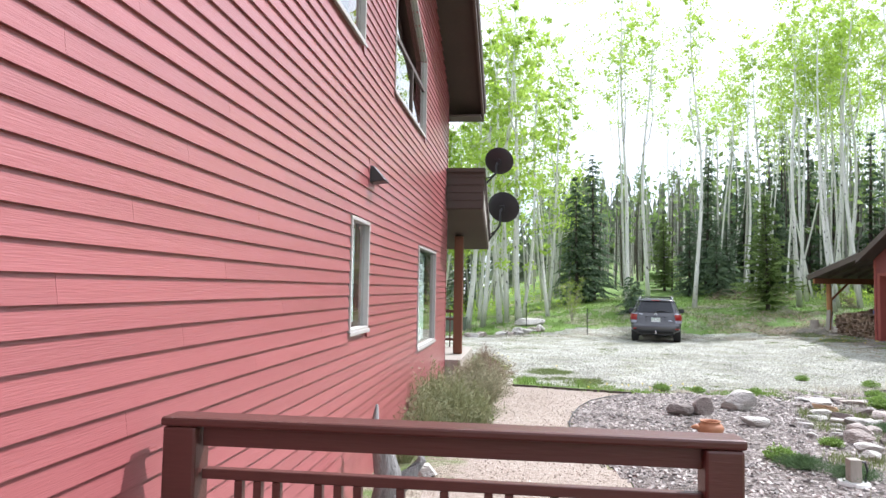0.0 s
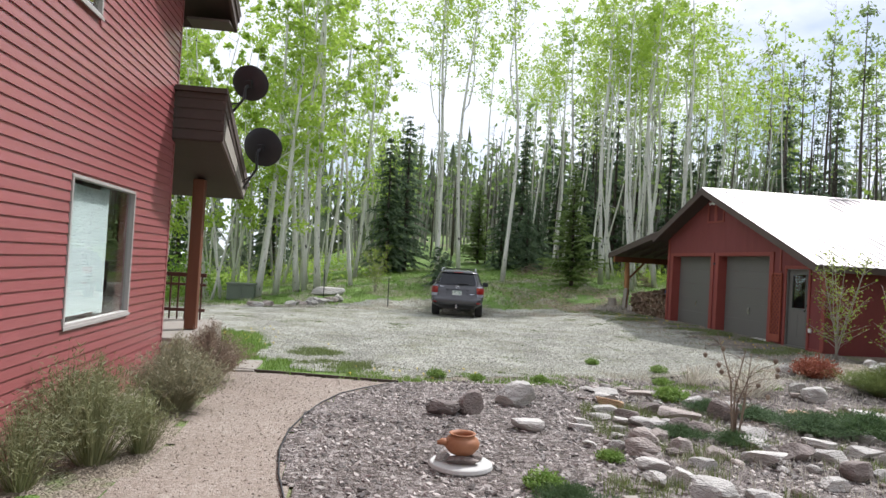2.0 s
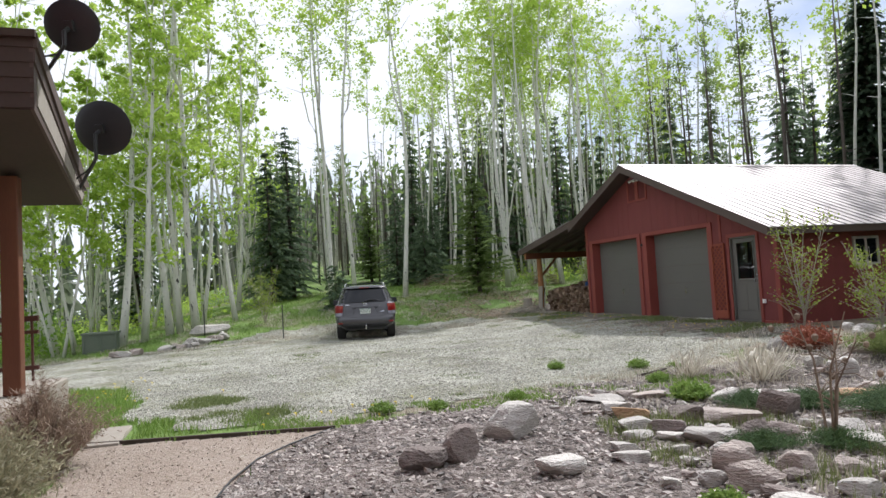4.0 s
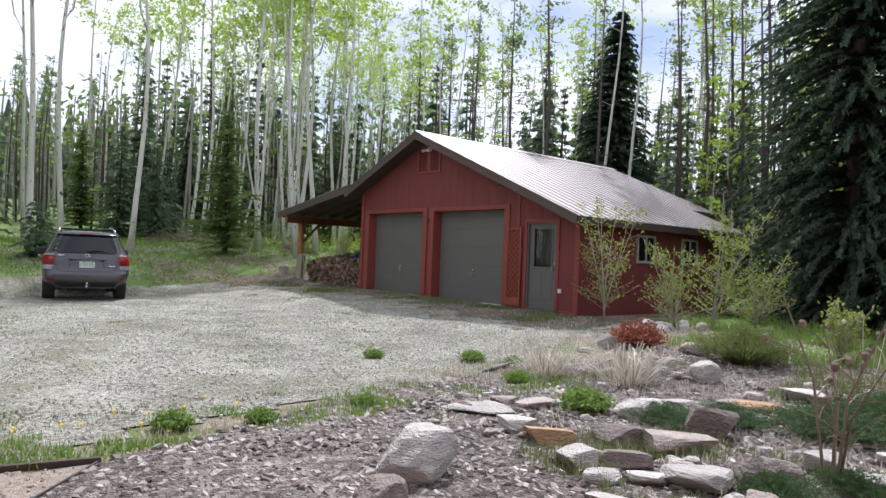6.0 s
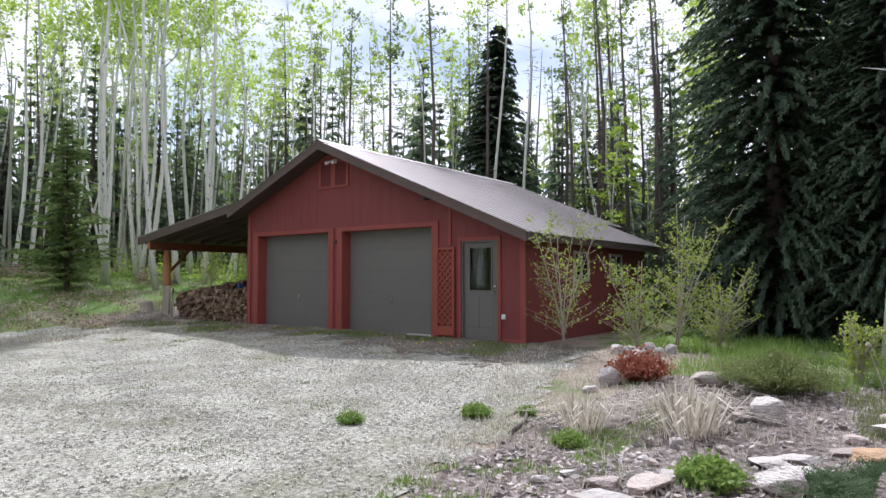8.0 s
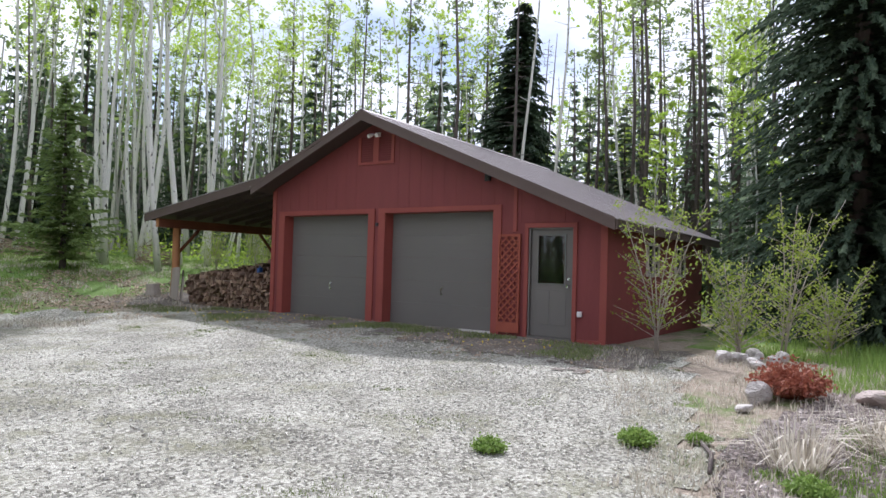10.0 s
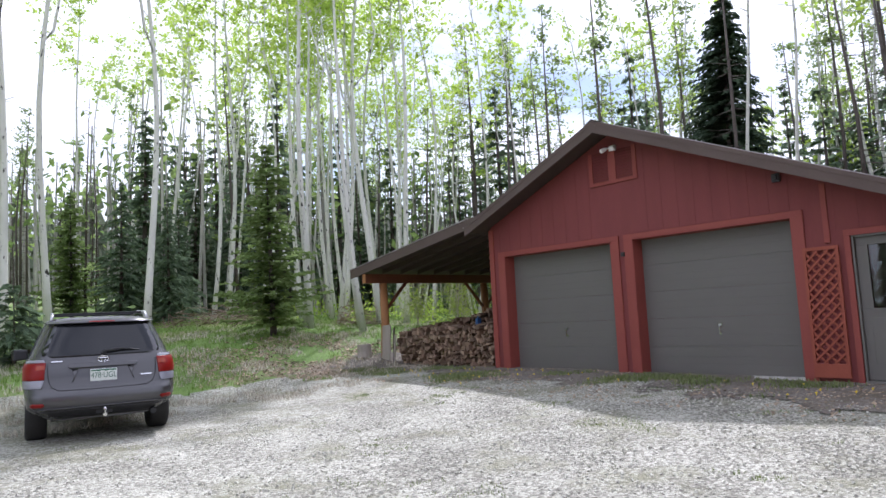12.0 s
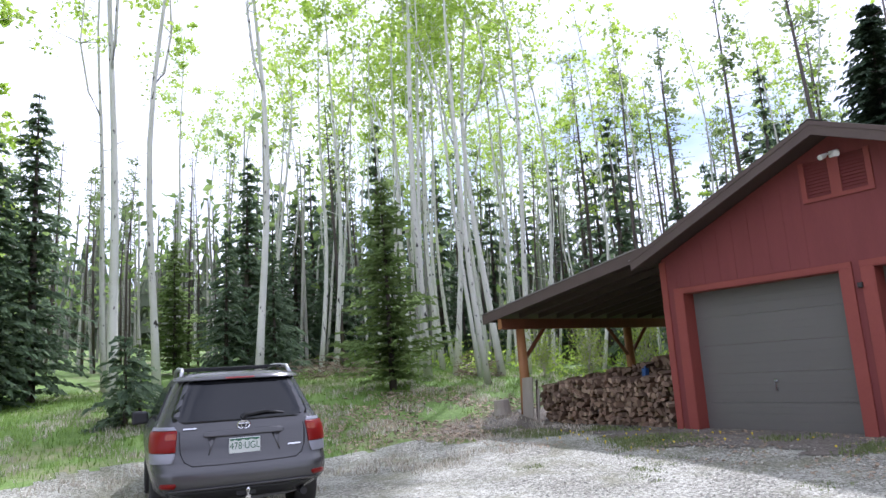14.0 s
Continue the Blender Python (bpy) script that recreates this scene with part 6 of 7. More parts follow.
PALE_NEAR = [(4.45, 10.95, 0.33, 0.10), (4.66, 10.31, 0.21, 0.08), (4.42, 9.74, 0.27, 0.14), (4.55, 9.02, 0.37, 0.13), (4.37, 8.53, 0.34, 0.13), (4.68, 8.58, 0.32, 0.17), (4.67, 8.06, 0.5, 0.24), (5.12, 9.07, 0.32, 0.13),
             (6.28, 9.99, 0.45, 0.13), (5.98, 9.32, 0.49, 0.17), (7.23, 10.06, 0.52, 0.11), (6.92, 9.47, 0.45, 0.16), (7.45, 9.68, 0.47, 0.14), (7.5, 9.3, 0.23, 0.2), (5.21, 8.16, 0.41, 0.11), (6.16, 8.47, 0.32, 0.15), (7.08, 8.85, 0.29, 0.11), (8.1, 10.4, 0.5, 0.14), (8.6, 9.6, 0.5, 0.16)]
PINK = [(6.02, 13.4, 0.33, 0.1), (6.2, 13.12, 0.49, 0.1), (6.05, 11.38, 0.66, 0.17), (8.63, 11.98, 0.24, 0.09), (10.7, 13.88, 0.54, 0.2), (5.24, 10.34, 0.36, 0.12), (4.89, 10.03, 0.39, 0.23), (4.66, 9.55, 0.4, 0.22), (5.2, 9.69, 0.38, 0.21), (5.53, 9.56, 0.34, 0.13)]
DARK = [(6.71, 11.5, 0.5, 0.32), (5.63, 10.62, 0.34, 0.24), (5.86, 10.54, 0.36, 0.2), (5.42, 9.94, 0.22, 0.11), (6.53, 9.61, 0.44, 0.2), (6.69, 8.78, 0.38, 0.24), (5.26, 11.38, 0.46, 0.15), (5.78, 11.81, 0.42, 0.17)]
seed = 100
for rows, mat, lab in ((PALE + PALE_NEAR, "stone_pale", "pale sandstone slab in the rock garden"), (PINK, "stone_pink", "pinkish sandstone rock in the rock garden"), (DARK, "stone_dark", "brown weathered boulder in the rock garden")):
    for x, y, wide, tall in rows:
        seed += 1
        rock("garden_rock", x, y, wide, wide * random.Random(seed).uniform(0.6, 0.85), tall, mat, seed, None, lab, "rock garden stones", slabby=tall < 0.35 * wide)
rock("boulder", 3.86, 12.1, 0.66, 0.56, 0.38, "stone_pale", 7, -20, "pale pinkish boulder on the shale bed", "shale bed boulders", sink=0.12)
rock("boulder", 2.66, 11.3, 0.50, 0.32, 0.23, "stone_dark", 8, 20, "brown boulder on the shale bed", "shale bed boulders", sink=0.12, worn=0.2)
rock("boulder", 3.03, 11.42, 0.38, 0.36, 0.36, "stone_dark", 9, 0, "brown boulder on the shale bed", "shale bed boulders", sink=0.12, worn=0.2)
rock("boulder", 3.66, 10.62, 0.52, 0.42, 0.16, "stone_pale", 10, 10, "flat pale rock on the shale bed", "shale bed boulders", slabby=True, sink=0.12)
rock("boulder", 9.14, 12.85, 0.42, 0.40, 0.28, "stone_pale", 16, 0, "round pale boulder in the rock garden", "shale bed boulders", worn=0.25)
rock("flagstone", 8.19, 11.76, 0.60, 0.42, 0.10, "stone_orange", 17, -40, "orange sandstone flag in the rock garden", "flagstones", slabby=True)
rock("garden_rock", 5.26, 12.16, 0.50, 0.34, 0.16, "stone_orange", 18, -40, "orange sandstone rock in the rock garden", "rock garden stones")
for i, (x, y, w) in enumerate(((7.7, 12.32, 0.55), (8.15, 12.0, 0.5), (8.5, 11.35, 0.5), (8.85, 11.1, 0.55), (7.45, 12.5, 0.35))):
    rock("flagstone", x, y, w, 0.28, 0.07, "stone_pink" if i % 2 else "stone_pale", 60 + i, -50, "thin sandstone flag laid as an edge", "flagstones", slabby=True)
for i in range(26):
    r = random.Random(900 + i)
    x = -0.9 + r.uniform(-1.4, 1.7)
    y = 29.2 + 1.15 * (x + 0.9) + r.uniform(-0.45, 0.45)
    rock("field_stone", x, y, r.uniform(0.3, 0.65), r.uniform(0.25, 0.45), r.uniform(0.1, 0.25), "stone_pale" if i % 3 else "stone_pink", 300 + i, None, "grey field stone at the drive edge", "drive edge stones")
for i in range(12):
    r = random.Random(1300 + i)
    rock("field_stone", 12.9 + r.uniform(-0.7, 0.8), 15.6 + r.uniform(-0.5, 0.5), r.uniform(0.16, 0.34), r.uniform(0.14, 0.26), r.uniform(0.1, 0.2), "stone_pale", 340 + i, None, "pale round stone beside the garage corner", "garage corner stones", worn=0.2)
rock("boulder", 0.3, 32.4, 1.5, 0.9, 0.34, "stone_pale", 44, 10, "long flat grey boulder in the meadow", "meadow boulders", slabby=True)
rock("boulder", -1.2, 10.05, 0.34, 0.3, 0.2, "stone_pale", 45, 10, "pale rock beside the house wall", "wall bed stones")
rock("boulder", -1.0, 6.9, 0.3, 0.26, 0.14, "stone_pale", 46, 10, "pale rock beside the house wall", "wall bed stones")

rng_s = random.Random(12)
for i in range(120):
    x = rng_s.uniform(4.0, 10.5)
    y = rng_s.uniform(8.0, 13.8)
    if not 3.9 + 0.12 * (y - 8) < x < 8.5 + 0.4 * (y - 8):
        continue
    w = rng_s.uniform(0.08, 0.22)
    rock("garden_rock", x, y, w, w * rng_s.uniform(0.6, 0.9), w * rng_s.uniform(0.25, 0.55), rng_s.choice(("stone_pale", "stone_pale", "stone_pink", "stone_dark")), 500 + i, None, "small sandstone piece between larger rocks", "rock garden stones", slabby=i % 2 == 0)


# ---- plants ----
def tuft_mesh(name, seed, blades, tall, spread, wide, mat, droop=0.5, arch=0.3):
    """A clump of thin curved blades."""
    rng, mb = random.Random(seed), Mesh()
    for _ in range(blades):
        a, r = rng.uniform(0, 6.283), spread * math.sqrt(rng.random()) * 0.5
        b = a + rng.gauss(0, 0.6)
        h, lean_by = tall * rng.uniform(0.5, 1.1), spread * rng.uniform(0.1, 1.0) * droop * 2
        p0 = Vector((r * math.cos(a), r * math.sin(a), -0.01))
        d, s = Vector((math.cos(b), math.sin(b), 0)), Vector((-math.sin(b), math.cos(b), 0)) * wide
        p1, p2 = p0 + d * lean_by * 0.4 + Vector((0, 0, h * 0.7)), p0 + d * lean_by + Vector((0, 0, h * (1 - arch)))
        k = len(mb.v)
        mb.v += [tuple(p0 - s), tuple(p0 + s), tuple(p1 + s * 0.8), tuple(p1 - s * 0.8), tuple(p2)]
        mb.f += [(k, k + 1, k + 2, k + 3), (k + 3, k + 2, k + 4)]
    return mb.mesh(name, mat)


def shrub_mesh(name, seed, sprays, rx, ry, tall, leaf, mat, fine=2):
    """A bushy mound of thin leafy sprays with a ragged outline."""
    rng, mb = random.Random(seed), Mesh()
    for _ in range(sprays):
        a, u = rng.uniform(0, 6.283), math.sqrt(rng.random())
        top = tall * (1 - 0.55 * u * u) * rng.uniform(0.65, 1.12)
        p0 = Vector((rx * 0.3 * u * math.cos(a), ry * 0.3 * u * math.sin(a), 0))
        p1 = Vector((rx * u * math.cos(a), ry * u * math.sin(a), top))
        side = Vector((-math.sin(a), math.cos(a), 0)) * 0.004
        k = len(mb.v)
        mb.v += [tuple(p0 - side), tuple(p0 + side), tuple(p1)]
        mb.f.append((k, k + 1, k + 2))
        for i in range(fine):
            mb.leaf(p0.lerp(p1, rng.uniform(0.45, 1.02)) + Vector((rng.gauss(0, 1), rng.gauss(0, 1), rng.gauss(0, 1))) * leaf * 0.5, leaf, rng)
    return mb.mesh(name, mat)


def wispy_mesh(name, seed, stems, reach, tall, mat):
    """A loose shrub of thin arching stems, each feathered with tiny leaves."""
    rng, mb = random.Random(seed), Mesh()
    for _ in range(stems):
        a, u = rng.uniform(0, 6.283), rng.random() ** 0.7
        h = tall * (1.05 - 0.5 * u) * rng.uniform(0.6, 1.2)
        p0 = Vector((reach * 0.25 * u * math.cos(a), reach * 0.25 * u * math.sin(a), 0))
        p2 = Vector((reach * u * math.cos(a) * rng.uniform(0.7, 1.25), reach * u * math.sin(a) * rng.uniform(0.7, 1.25), h))
        p1 = p0.lerp(p2, 0.55) + Vector((0, 0, h * 0.14))
        s = Vector((-math.sin(a), math.cos(a), 0)) * 0.0035
        k = len(mb.v)
        mb.v += [tuple(p0 - s), tuple(p0 + s), tuple(p1 + s * 0.8), tuple(p1 - s * 0.8), tuple(p2)]
        mb.f += [(k, k + 1, k + 2, k + 3), (k + 3, k + 2, k + 4)]
        for i in range(5):
            t = rng.uniform(0.35, 1.0)
            q = p0.lerp(p1, t * 2) if t < 0.5 else p1.lerp(p2, t * 2 - 1)
            d = Vector((rng.gauss(0, 1), rng.gauss(0, 1), rng.uniform(0.2, 1.2))).normalized() * rng.uniform(0.04, 0.085)
            w = d.orthogonal().normalized() * 0.005
            k = len(mb.v)
            mb.v += [tuple(q - w), tuple(q + w), tuple(q + d)]
            mb.f.append((k, k + 1, k + 2))
    return mb.mesh(name, mat)


def put(name, mesh, x, y, scale=1.0, label="", category="", group="", turn=None):
    ob = new(name, mesh)
    t = (x * 137 + y * 71) % 360 if turn is None else turn
    ob.matrix_basis = pose(x, y, ground_z(x, y) + 0.015, 0, 0, t) @ Matrix.Diagonal((scale, scale, scale, 1))
    return tagged(ob, label, category, group)


sage_a = wispy_mesh("sage_shrub", 1, 1500, 0.70, 0.85, "sage")
sage_b = wispy_mesh("sage_shrub", 2, 1300, 0.66, 0.75, "brown_twig")
put("sage_shrub", sage_a, -0.74, 11.15, 1.0, "grey-green bushy shrub beside the house wall", "shrub", "wall shrubs", 150)
put("sage_shrub", sage_b, -0.75, 13.1, 1.1, "brownish twiggy shrub beside the house wall", "shrub", "wall shrubs", 200)
herb = wispy_mesh("herb_clump", 3, 330, 0.55, 0.78, "herb")
for x, y, s in ((-0.9, 8.9, 1.15), (-1.2, 8.2, 0.95), (-0.6, 9.3, 0.85), (-1.3, 9.35, 1.2), (-1.3, 10.1, 1.0), (-1.35, 7.4, 0.7)):
    put("herb_clump", herb, x, y, s, "green leafy clump beside the house wall", "plant", "wall herbs")

dry = tuft_mesh("dry_grass", 4, 120, 0.66, 0.55, 0.010, "dry_grass", 1.0, 0.40)
for x, y, s in ((8.2, 13.4, 1.0), (7.75, 14.35, 0.75), (8.75, 13.75, 0.7)):
    put("dry_grass", dry, x, y, s, "clump of pale dry grass in the rock garden", "grass clump", "dry grass clumps")
red = shrub_mesh("red_shrub", 5, 800, 0.5, 0.5, 0.45, 0.06, "red_shrub", 2)
put("red_shrub", red, 10.55, 14.75, 1.0, "low rust-red shrub in the rock garden", "shrub")
mound = wispy_mesh("green_shrub", 6, 1700, 0.85, 0.5, "juniper_pale")
put("green_shrub", mound, 10.6, 13.0, 1.0, "olive-green rounded shrub in the rock garden", "shrub")
jun = wispy_mesh("juniper", 7, 620, 0.60, 0.26, "juniper")
for x, y, s in ((6.75, 11.95, 0.75), (7.25, 11.55, 0.8), (7.62, 10.75, 1.1), (8.35, 10.6, 1.2), (9.1, 10.5, 1.2), (5.55, 10.4, 0.62), (6.1, 10.1, 0.62), (7.9, 11.0, 0.8), (3.3, 8.0, 0.6), (3.7, 7.6, 0.6)):
    put("juniper", jun, x, y, s, "low dark green creeping juniper", "shrub", "creeping junipers")
green = shrub_mesh("green_clump", 8, 300, 0.26, 0.26, 0.22, 0.05, "grass", 4)
for x, y, s in ((6.55, 12.75, 1.1), (6.62, 16.6, 0.62), (7.7, 15.65, 0.75), (8.1, 15.2, 0.5), (3.2, 8.35, 0.8), (7.1, 14.2, 0.7), (4.2, 9.3, 0.6), (4.75, 14.1, 0.6), (2.9, 14.2, 0.7), (3.6, 14.0, 0.6)):
    put("green_clump", green, x, y, s, "small bright green weed clump", "weed", "weed clumps")
stick_rng = random.Random(3)
st = Mesh()
for i in range(5):
    a, h = stick_rng.uniform(0, 6.283), (1.35, 1.1, 0.95, 0.8, 1.2)[i]
    p0 = Vector((0.05 * math.cos(a), 0.05 * math.sin(a), 0))
    p1 = p0 + Vector((0.10 * math.cos(a), 0.10 * math.sin(a), h * 0.55))
    p2 = p1 + Vector((0.22 * math.cos(a + 0.6), 0.22 * math.sin(a + 0.6), h * 0.45))
    st.tube([p0, p1, p2], [0.013, 0.010, 0.005], 6)
    for k in range(6):
        t, b = stick_rng.uniform(0.25, 0.95), stick_rng.uniform(0, 6.283)
        p = p0.lerp(p1, t * 2) if t < 0.5 else p1.lerp(p2, t * 2 - 1)
        q = p + Vector((math.cos(b), math.sin(b), stick_rng.uniform(-0.2, 0.7))) * stick_rng.uniform(0.12, 0.38)
        st.tube([p, p.lerp(q, 0.5) + Vector((0, 0, 0.03)), q], [0.006, 0.005, 0.003], 4, cap=False)
        if k < 2:
            st.tube([q, q + Vector((0, 0, 0.02)), q + Vector((0, 0, 0.05)), q + Vector((0, 0, 0.065))], [0.008, 0.027, 0.027, 0.010], 7)
tagged(obj("dead_stalk", st, "brown_twig", at=pose(6.2, 10.3, ground_z(6.2, 10.3))), "tall dry branched thistle with seed heads", "dead stalk")
thistle = Mesh()
for i in range(7):
    a = stick_rng.uniform(0, 6.283)
    p = Vector((0.25 * math.cos(a), 0.25 * math.sin(a), 0))
    q = p * 1.8 + Vector((0, 0, stick_rng.uniform(0.5, 0.9)))
    thistle.tube([p, p.lerp(q, 0.5), q], [0.008, 0.006, 0.005], 4)
    thistle.tube([q, q + Vector((0, 0, 0.03)), q + Vector((0, 0, 0.06))], [0.012, 0.03, 0.014], 6)
tagged(obj("thistle", thistle, "dry_grass", at=pose(11.0, 11.6, ground_z(11, 11.6))), "dry brown seed heads on thin stalks", "dead stalk")


def sapling(x, y, tall, stems, leaves, seed, spread, lean_x=0.0, lean_y=0.0, low=0.12):
    rng = random.Random(seed)
    tr, lf = Mesh(), Mesh()
    for s in range(stems):
        a = 6.283 * s / stems + rng.uniform(-0.5, 0.5)
        top = Vector((math.cos(a) * spread * rng.uniform(0.3, 0.8) + lean_x, math.sin(a) * spread * rng.uniform(0.3, 0.8) + lean_y, tall * rng.uniform(0.75, 1.0)))
        def at(t):
            return Vector((top.x * t ** 1.3, top.y * t ** 1.3, top.z * t)) + Vector((0.04 * math.sin(5 * t + s), 0.04 * math.cos(4 * t + s), 0))
        tr.tube([at(i / 6) for i in range(7)], [0.013 * (1 - 0.85 * i / 6) + 0.002 for i in range(7)], 5)
        for i in range(20):
            t = rng.uniform(low, 0.92)
            b = rng.uniform(0, 6.283)
            L = spread * rng.uniform(0.35, 0.8) * (1.15 - t)
            p, q = at(t), at(t) + Vector((math.cos(b), math.sin(b), rng.uniform(0.3, 0.9))) * L
            tr.tube([p, q], [0.007, 0.003], 3, cap=False)
            for _ in range(int(leaves / stems / 20)):
                lf.leaf(p.lerp(q, rng.uniform(0.25, 1.08)) + Vector((rng.gauss(0, 0.05), rng.gauss(0, 0.05), rng.gauss(0, 0.05))), 0.062, rng)
    ob = obj("sapling", tr, "grey_wood", at=pose(x, y, ground_z(x, y) - 0.02), smooth=True)
    obj("foliage", lf, "young_leaf", ob)
    return tagged(ob, "young aspen sapling with small yellow-green leaves", "sapling", "saplings by the garage")


sapling(12.72, 17.0, 3.3, 6, 1150, 1, 0.95, low=0.10)
sapling(14.0, 15.3, 3.0, 5, 1500, 2, 1.15, 0.5, -0.4, 0.10)
sapling(13.6, 15.9, 1.9, 6, 1100, 3, 1.0, -0.1, 0.2, 0.06)
sapling(14.6, 14.7, 1.7, 6, 1100, 6, 0.9, 0.2, -0.2, 0.06)
sapling(11.9, 12.2, 1.0, 6, 800, 4, 0.5)
sapling(2.35, 33.0, 2.3, 5, 1400, 5, 0.9)
for i, (x, y) in enumerate(((19.5, 32.2), (20.5, 33.2), (18.6, 33.8), (21.8, 32.6), (20.0, 35.0), (17.6, 34.8))):
    sapling(x, y, 2.4, 5, 1400, 20 + i, 0.9, low=0.06)

# brush heaps and litter at the wood's edge
for i, (x, y, r) in enumerate(((11.8, 38.8, 1.8), (13.4, 39.6, 1.7), (16.0, 36.2, 0.9))):
    br, rg = Mesh(), random.Random(50 + i)
    for _ in range(150):
        a, u = rg.uniform(0, 6.283), math.sqrt(rg.random())
        p = Vector((r * u * math.cos(a), r * 0.6 * u * math.sin(a), rg.uniform(0, 0.95) * (1 - u * u)))
        d = Vector((rg.gauss(0, 1), rg.gauss(0, 1), rg.gauss(0, 0.35))).normalized() * rg.uniform(0.3, 0.8)
        br.tube([p - d * 0.5, p + d * 0.5], [0.016, 0.006], 3, cap=False)
    tagged(obj("brush_heap", br, "brown_twig", at=pose(x, y, ground_z(x, y))), "heap of dead brown branches in the meadow", "brush heap", "brush heaps")

# ---- small garden things ----
pot = empty("clay_pot", pose(2.52, 8.95, ground_z(2.5, 8.95) + 0.03) @ Matrix.Diagonal((1.0, 1.0, 0.85, 1)))
mb = Mesh()
mb.lathe([(0.001, 0.0), (0.30, 0.0), (0.315, 0.02), (0.31, 0.055), (0.30, 0.065), (0.001, 0.065)], 32)
obj("round_paver", mb, "concrete", pot, smooth=False)
mb = Mesh()
mb.lathe([(0.08, 0.15), (0.12, 0.17), (0.165, 0.23), (0.175, 0.29), (0.15, 0.34), (0.115, 0.365), (0.13, 0.385), (0.135, 0.395), (0.115, 0.395), (0.095, 0.36), (0.13, 0.29), (0.10, 0.19)], 28)
obj("bowl", mb, "terracotta", pot, smooth=True)
mb = Mesh()
mb.tube([(-0.15, -0.02, 0.29), (-0.20, -0.03, 0.30), (-0.25, -0.04, 0.29)], [0.05, 0.04, 0.02], 8)
obj("spout", mb, "terracotta", pot, smooth=True)
for i, (x, y, w, d, h, mt) in enumerate(((0.0, -0.10, 0.34, 0.18, 0.12, "stone_dark"), (-0.18, 0.04, 0.16, 0.14, 0.13, "stone_pale"), (0.14, 0.06, 0.2, 0.16, 0.11, "stone_dark"))):
    rk = rock("prop_stone", 0, 0, w, d, h, mt, 70 + i, 0, sink=0.02)
    rk.parent = pot
    rk.matrix_basis = pose(x, y, 0.06)
    for key in list(rk.keys()):
        del rk[key]
tagged(pot, "terracotta pot on stones and a round paver", "pot")

dw = Mesh()
dw.tube([(0, 0, 0.0), (0.03, 0.05, 0.18), (-0.04, 0.0, 0.42), (-0.12, -0.04, 0.62), (-0.10, -0.05, 0.80)], [0.15, 0.14, 0.10, 0.045, 0.014], 8)
dw.tube([(0.02, 0.03, 0.12), (0.22, 0.10, 0.20), (0.34, 0.12, 0.34), (0.30, 0.14, 0.46)], [0.10, 0.08, 0.045, 0.012], 7)
dw.tube([(0.0, 0.0, 0.05), (0.16, -0.12, 0.04), (0.40, -0.2, 0.02)], [0.08, 0.06, 0.03], 7)
tagged(obj("driftwood", dw, "driftwood", smooth=True, at=pose(-1.26, 5.85, ground_z(-1.3, 5.85), 0, 0, 10) @ Matrix.Diagonal((1.0, 1.0, 1.2, 1))), "silvery twisted driftwood root beside the wall", "driftwood")

lp = empty("power_post", pose(3.6, 7.35, ground_z(3.6, 7.35)))
mb = Mesh()
mb.lathe([(0.001, 0.0), (0.16, 0.0), (0.165, 0.03), (0.15, 0.06), (0.001, 0.06)], 24)
obj("base", mb, "concrete", lp)
mb = Mesh()
mb.box(-0.06, 0.06, -0.06, 0.06, 0.061, 0.30)
obj("stub", mb, "grey_wood", lp, bevel=0.006)
mb = Mesh()
mb.tube([(0.06, 0, 0.26), (0.12, 0.01, 0.27), (0.15, 0.02, 0.18), (0.12, 0.0, 0.08), (0.10, -0.03, 0.05)], [0.012] * 5, 6)
obj("cord", mb, "black", lp, smooth=True)
tagged(lp, "short grey wooden power stub with a black cord", "post")

for pts, lab in (([(-0.55, 14.22), (0.8, 13.9), (2.2, 13.56)], "weathered timber edging board along the path"),):
    mb = Mesh()
    for (ax, ay), (bx, by) in zip(pts, pts[1:]):
        n = Vector((by - ay, ax - bx, 0)).normalized() * 0.02
        za, zb = ground_z(ax, ay), ground_z(bx, by)
        mb.hexa([(ax - n.x, ay - n.y, za - 0.05), (ax + n.x, ay + n.y, za - 0.05), (bx + n.x, by + n.y, zb - 0.05), (bx - n.x, by - n.y, zb - 0.05)],
                [(ax - n.x, ay - n.y, za + 0.05), (ax + n.x, ay + n.y, za + 0.05), (bx + n.x, by + n.y, zb + 0.05), (bx - n.x, by - n.y, zb + 0.05)])
    tagged(obj("timber_edging", mb, "soffit"), lab, "edging")
mb = Mesh()
edge = [(0.98, 7.6), (0.80, 8.6), (0.72, 9.4), (0.74, 10.2), (0.86, 11.0), (1.02, 11.7), (1.27, 12.4), (1.62, 12.9), (2.16, 13.5)]
mb.tube([(x, y, ground_z(x, y) + 0.035) for x, y in edge], [0.010] * len(edge), 6)
tagged(obj("lawn_edging", mb, "black", smooth=True), "thin dark edging strip of the shale bed", "edging")
mb = Mesh()
mb.tube([(7.2, 14.9, ground_z(7.2, 14.9) + 0.03), (7.7, 15.0, ground_z(7.7, 15) + 0.05), (8.2, 15.25, ground_z(8.2, 15.2) + 0.06)], [0.02, 0.022, 0.014], 6)
tagged(obj("fallen_branch", mb, "dark_bark", smooth=True), "thin dark fallen branch on the ground", "branch")
for x, y in ((2.8, 29.9), (0.15, 31.6)):
    mb = Mesh()
    mb.box(-0.02, 0.02, -0.004, 0.004, -0.1, 1.2)
    mb.box(-0.004, 0.004, -0.03, 0.004, -0.1, 1.2)
    tagged(obj("fence_post", mb, "black", at=pose(x, y, ground_z(x, y), 1.5, -1, 20)), "thin dark metal fence post in the grass", "fence post", "fence posts")


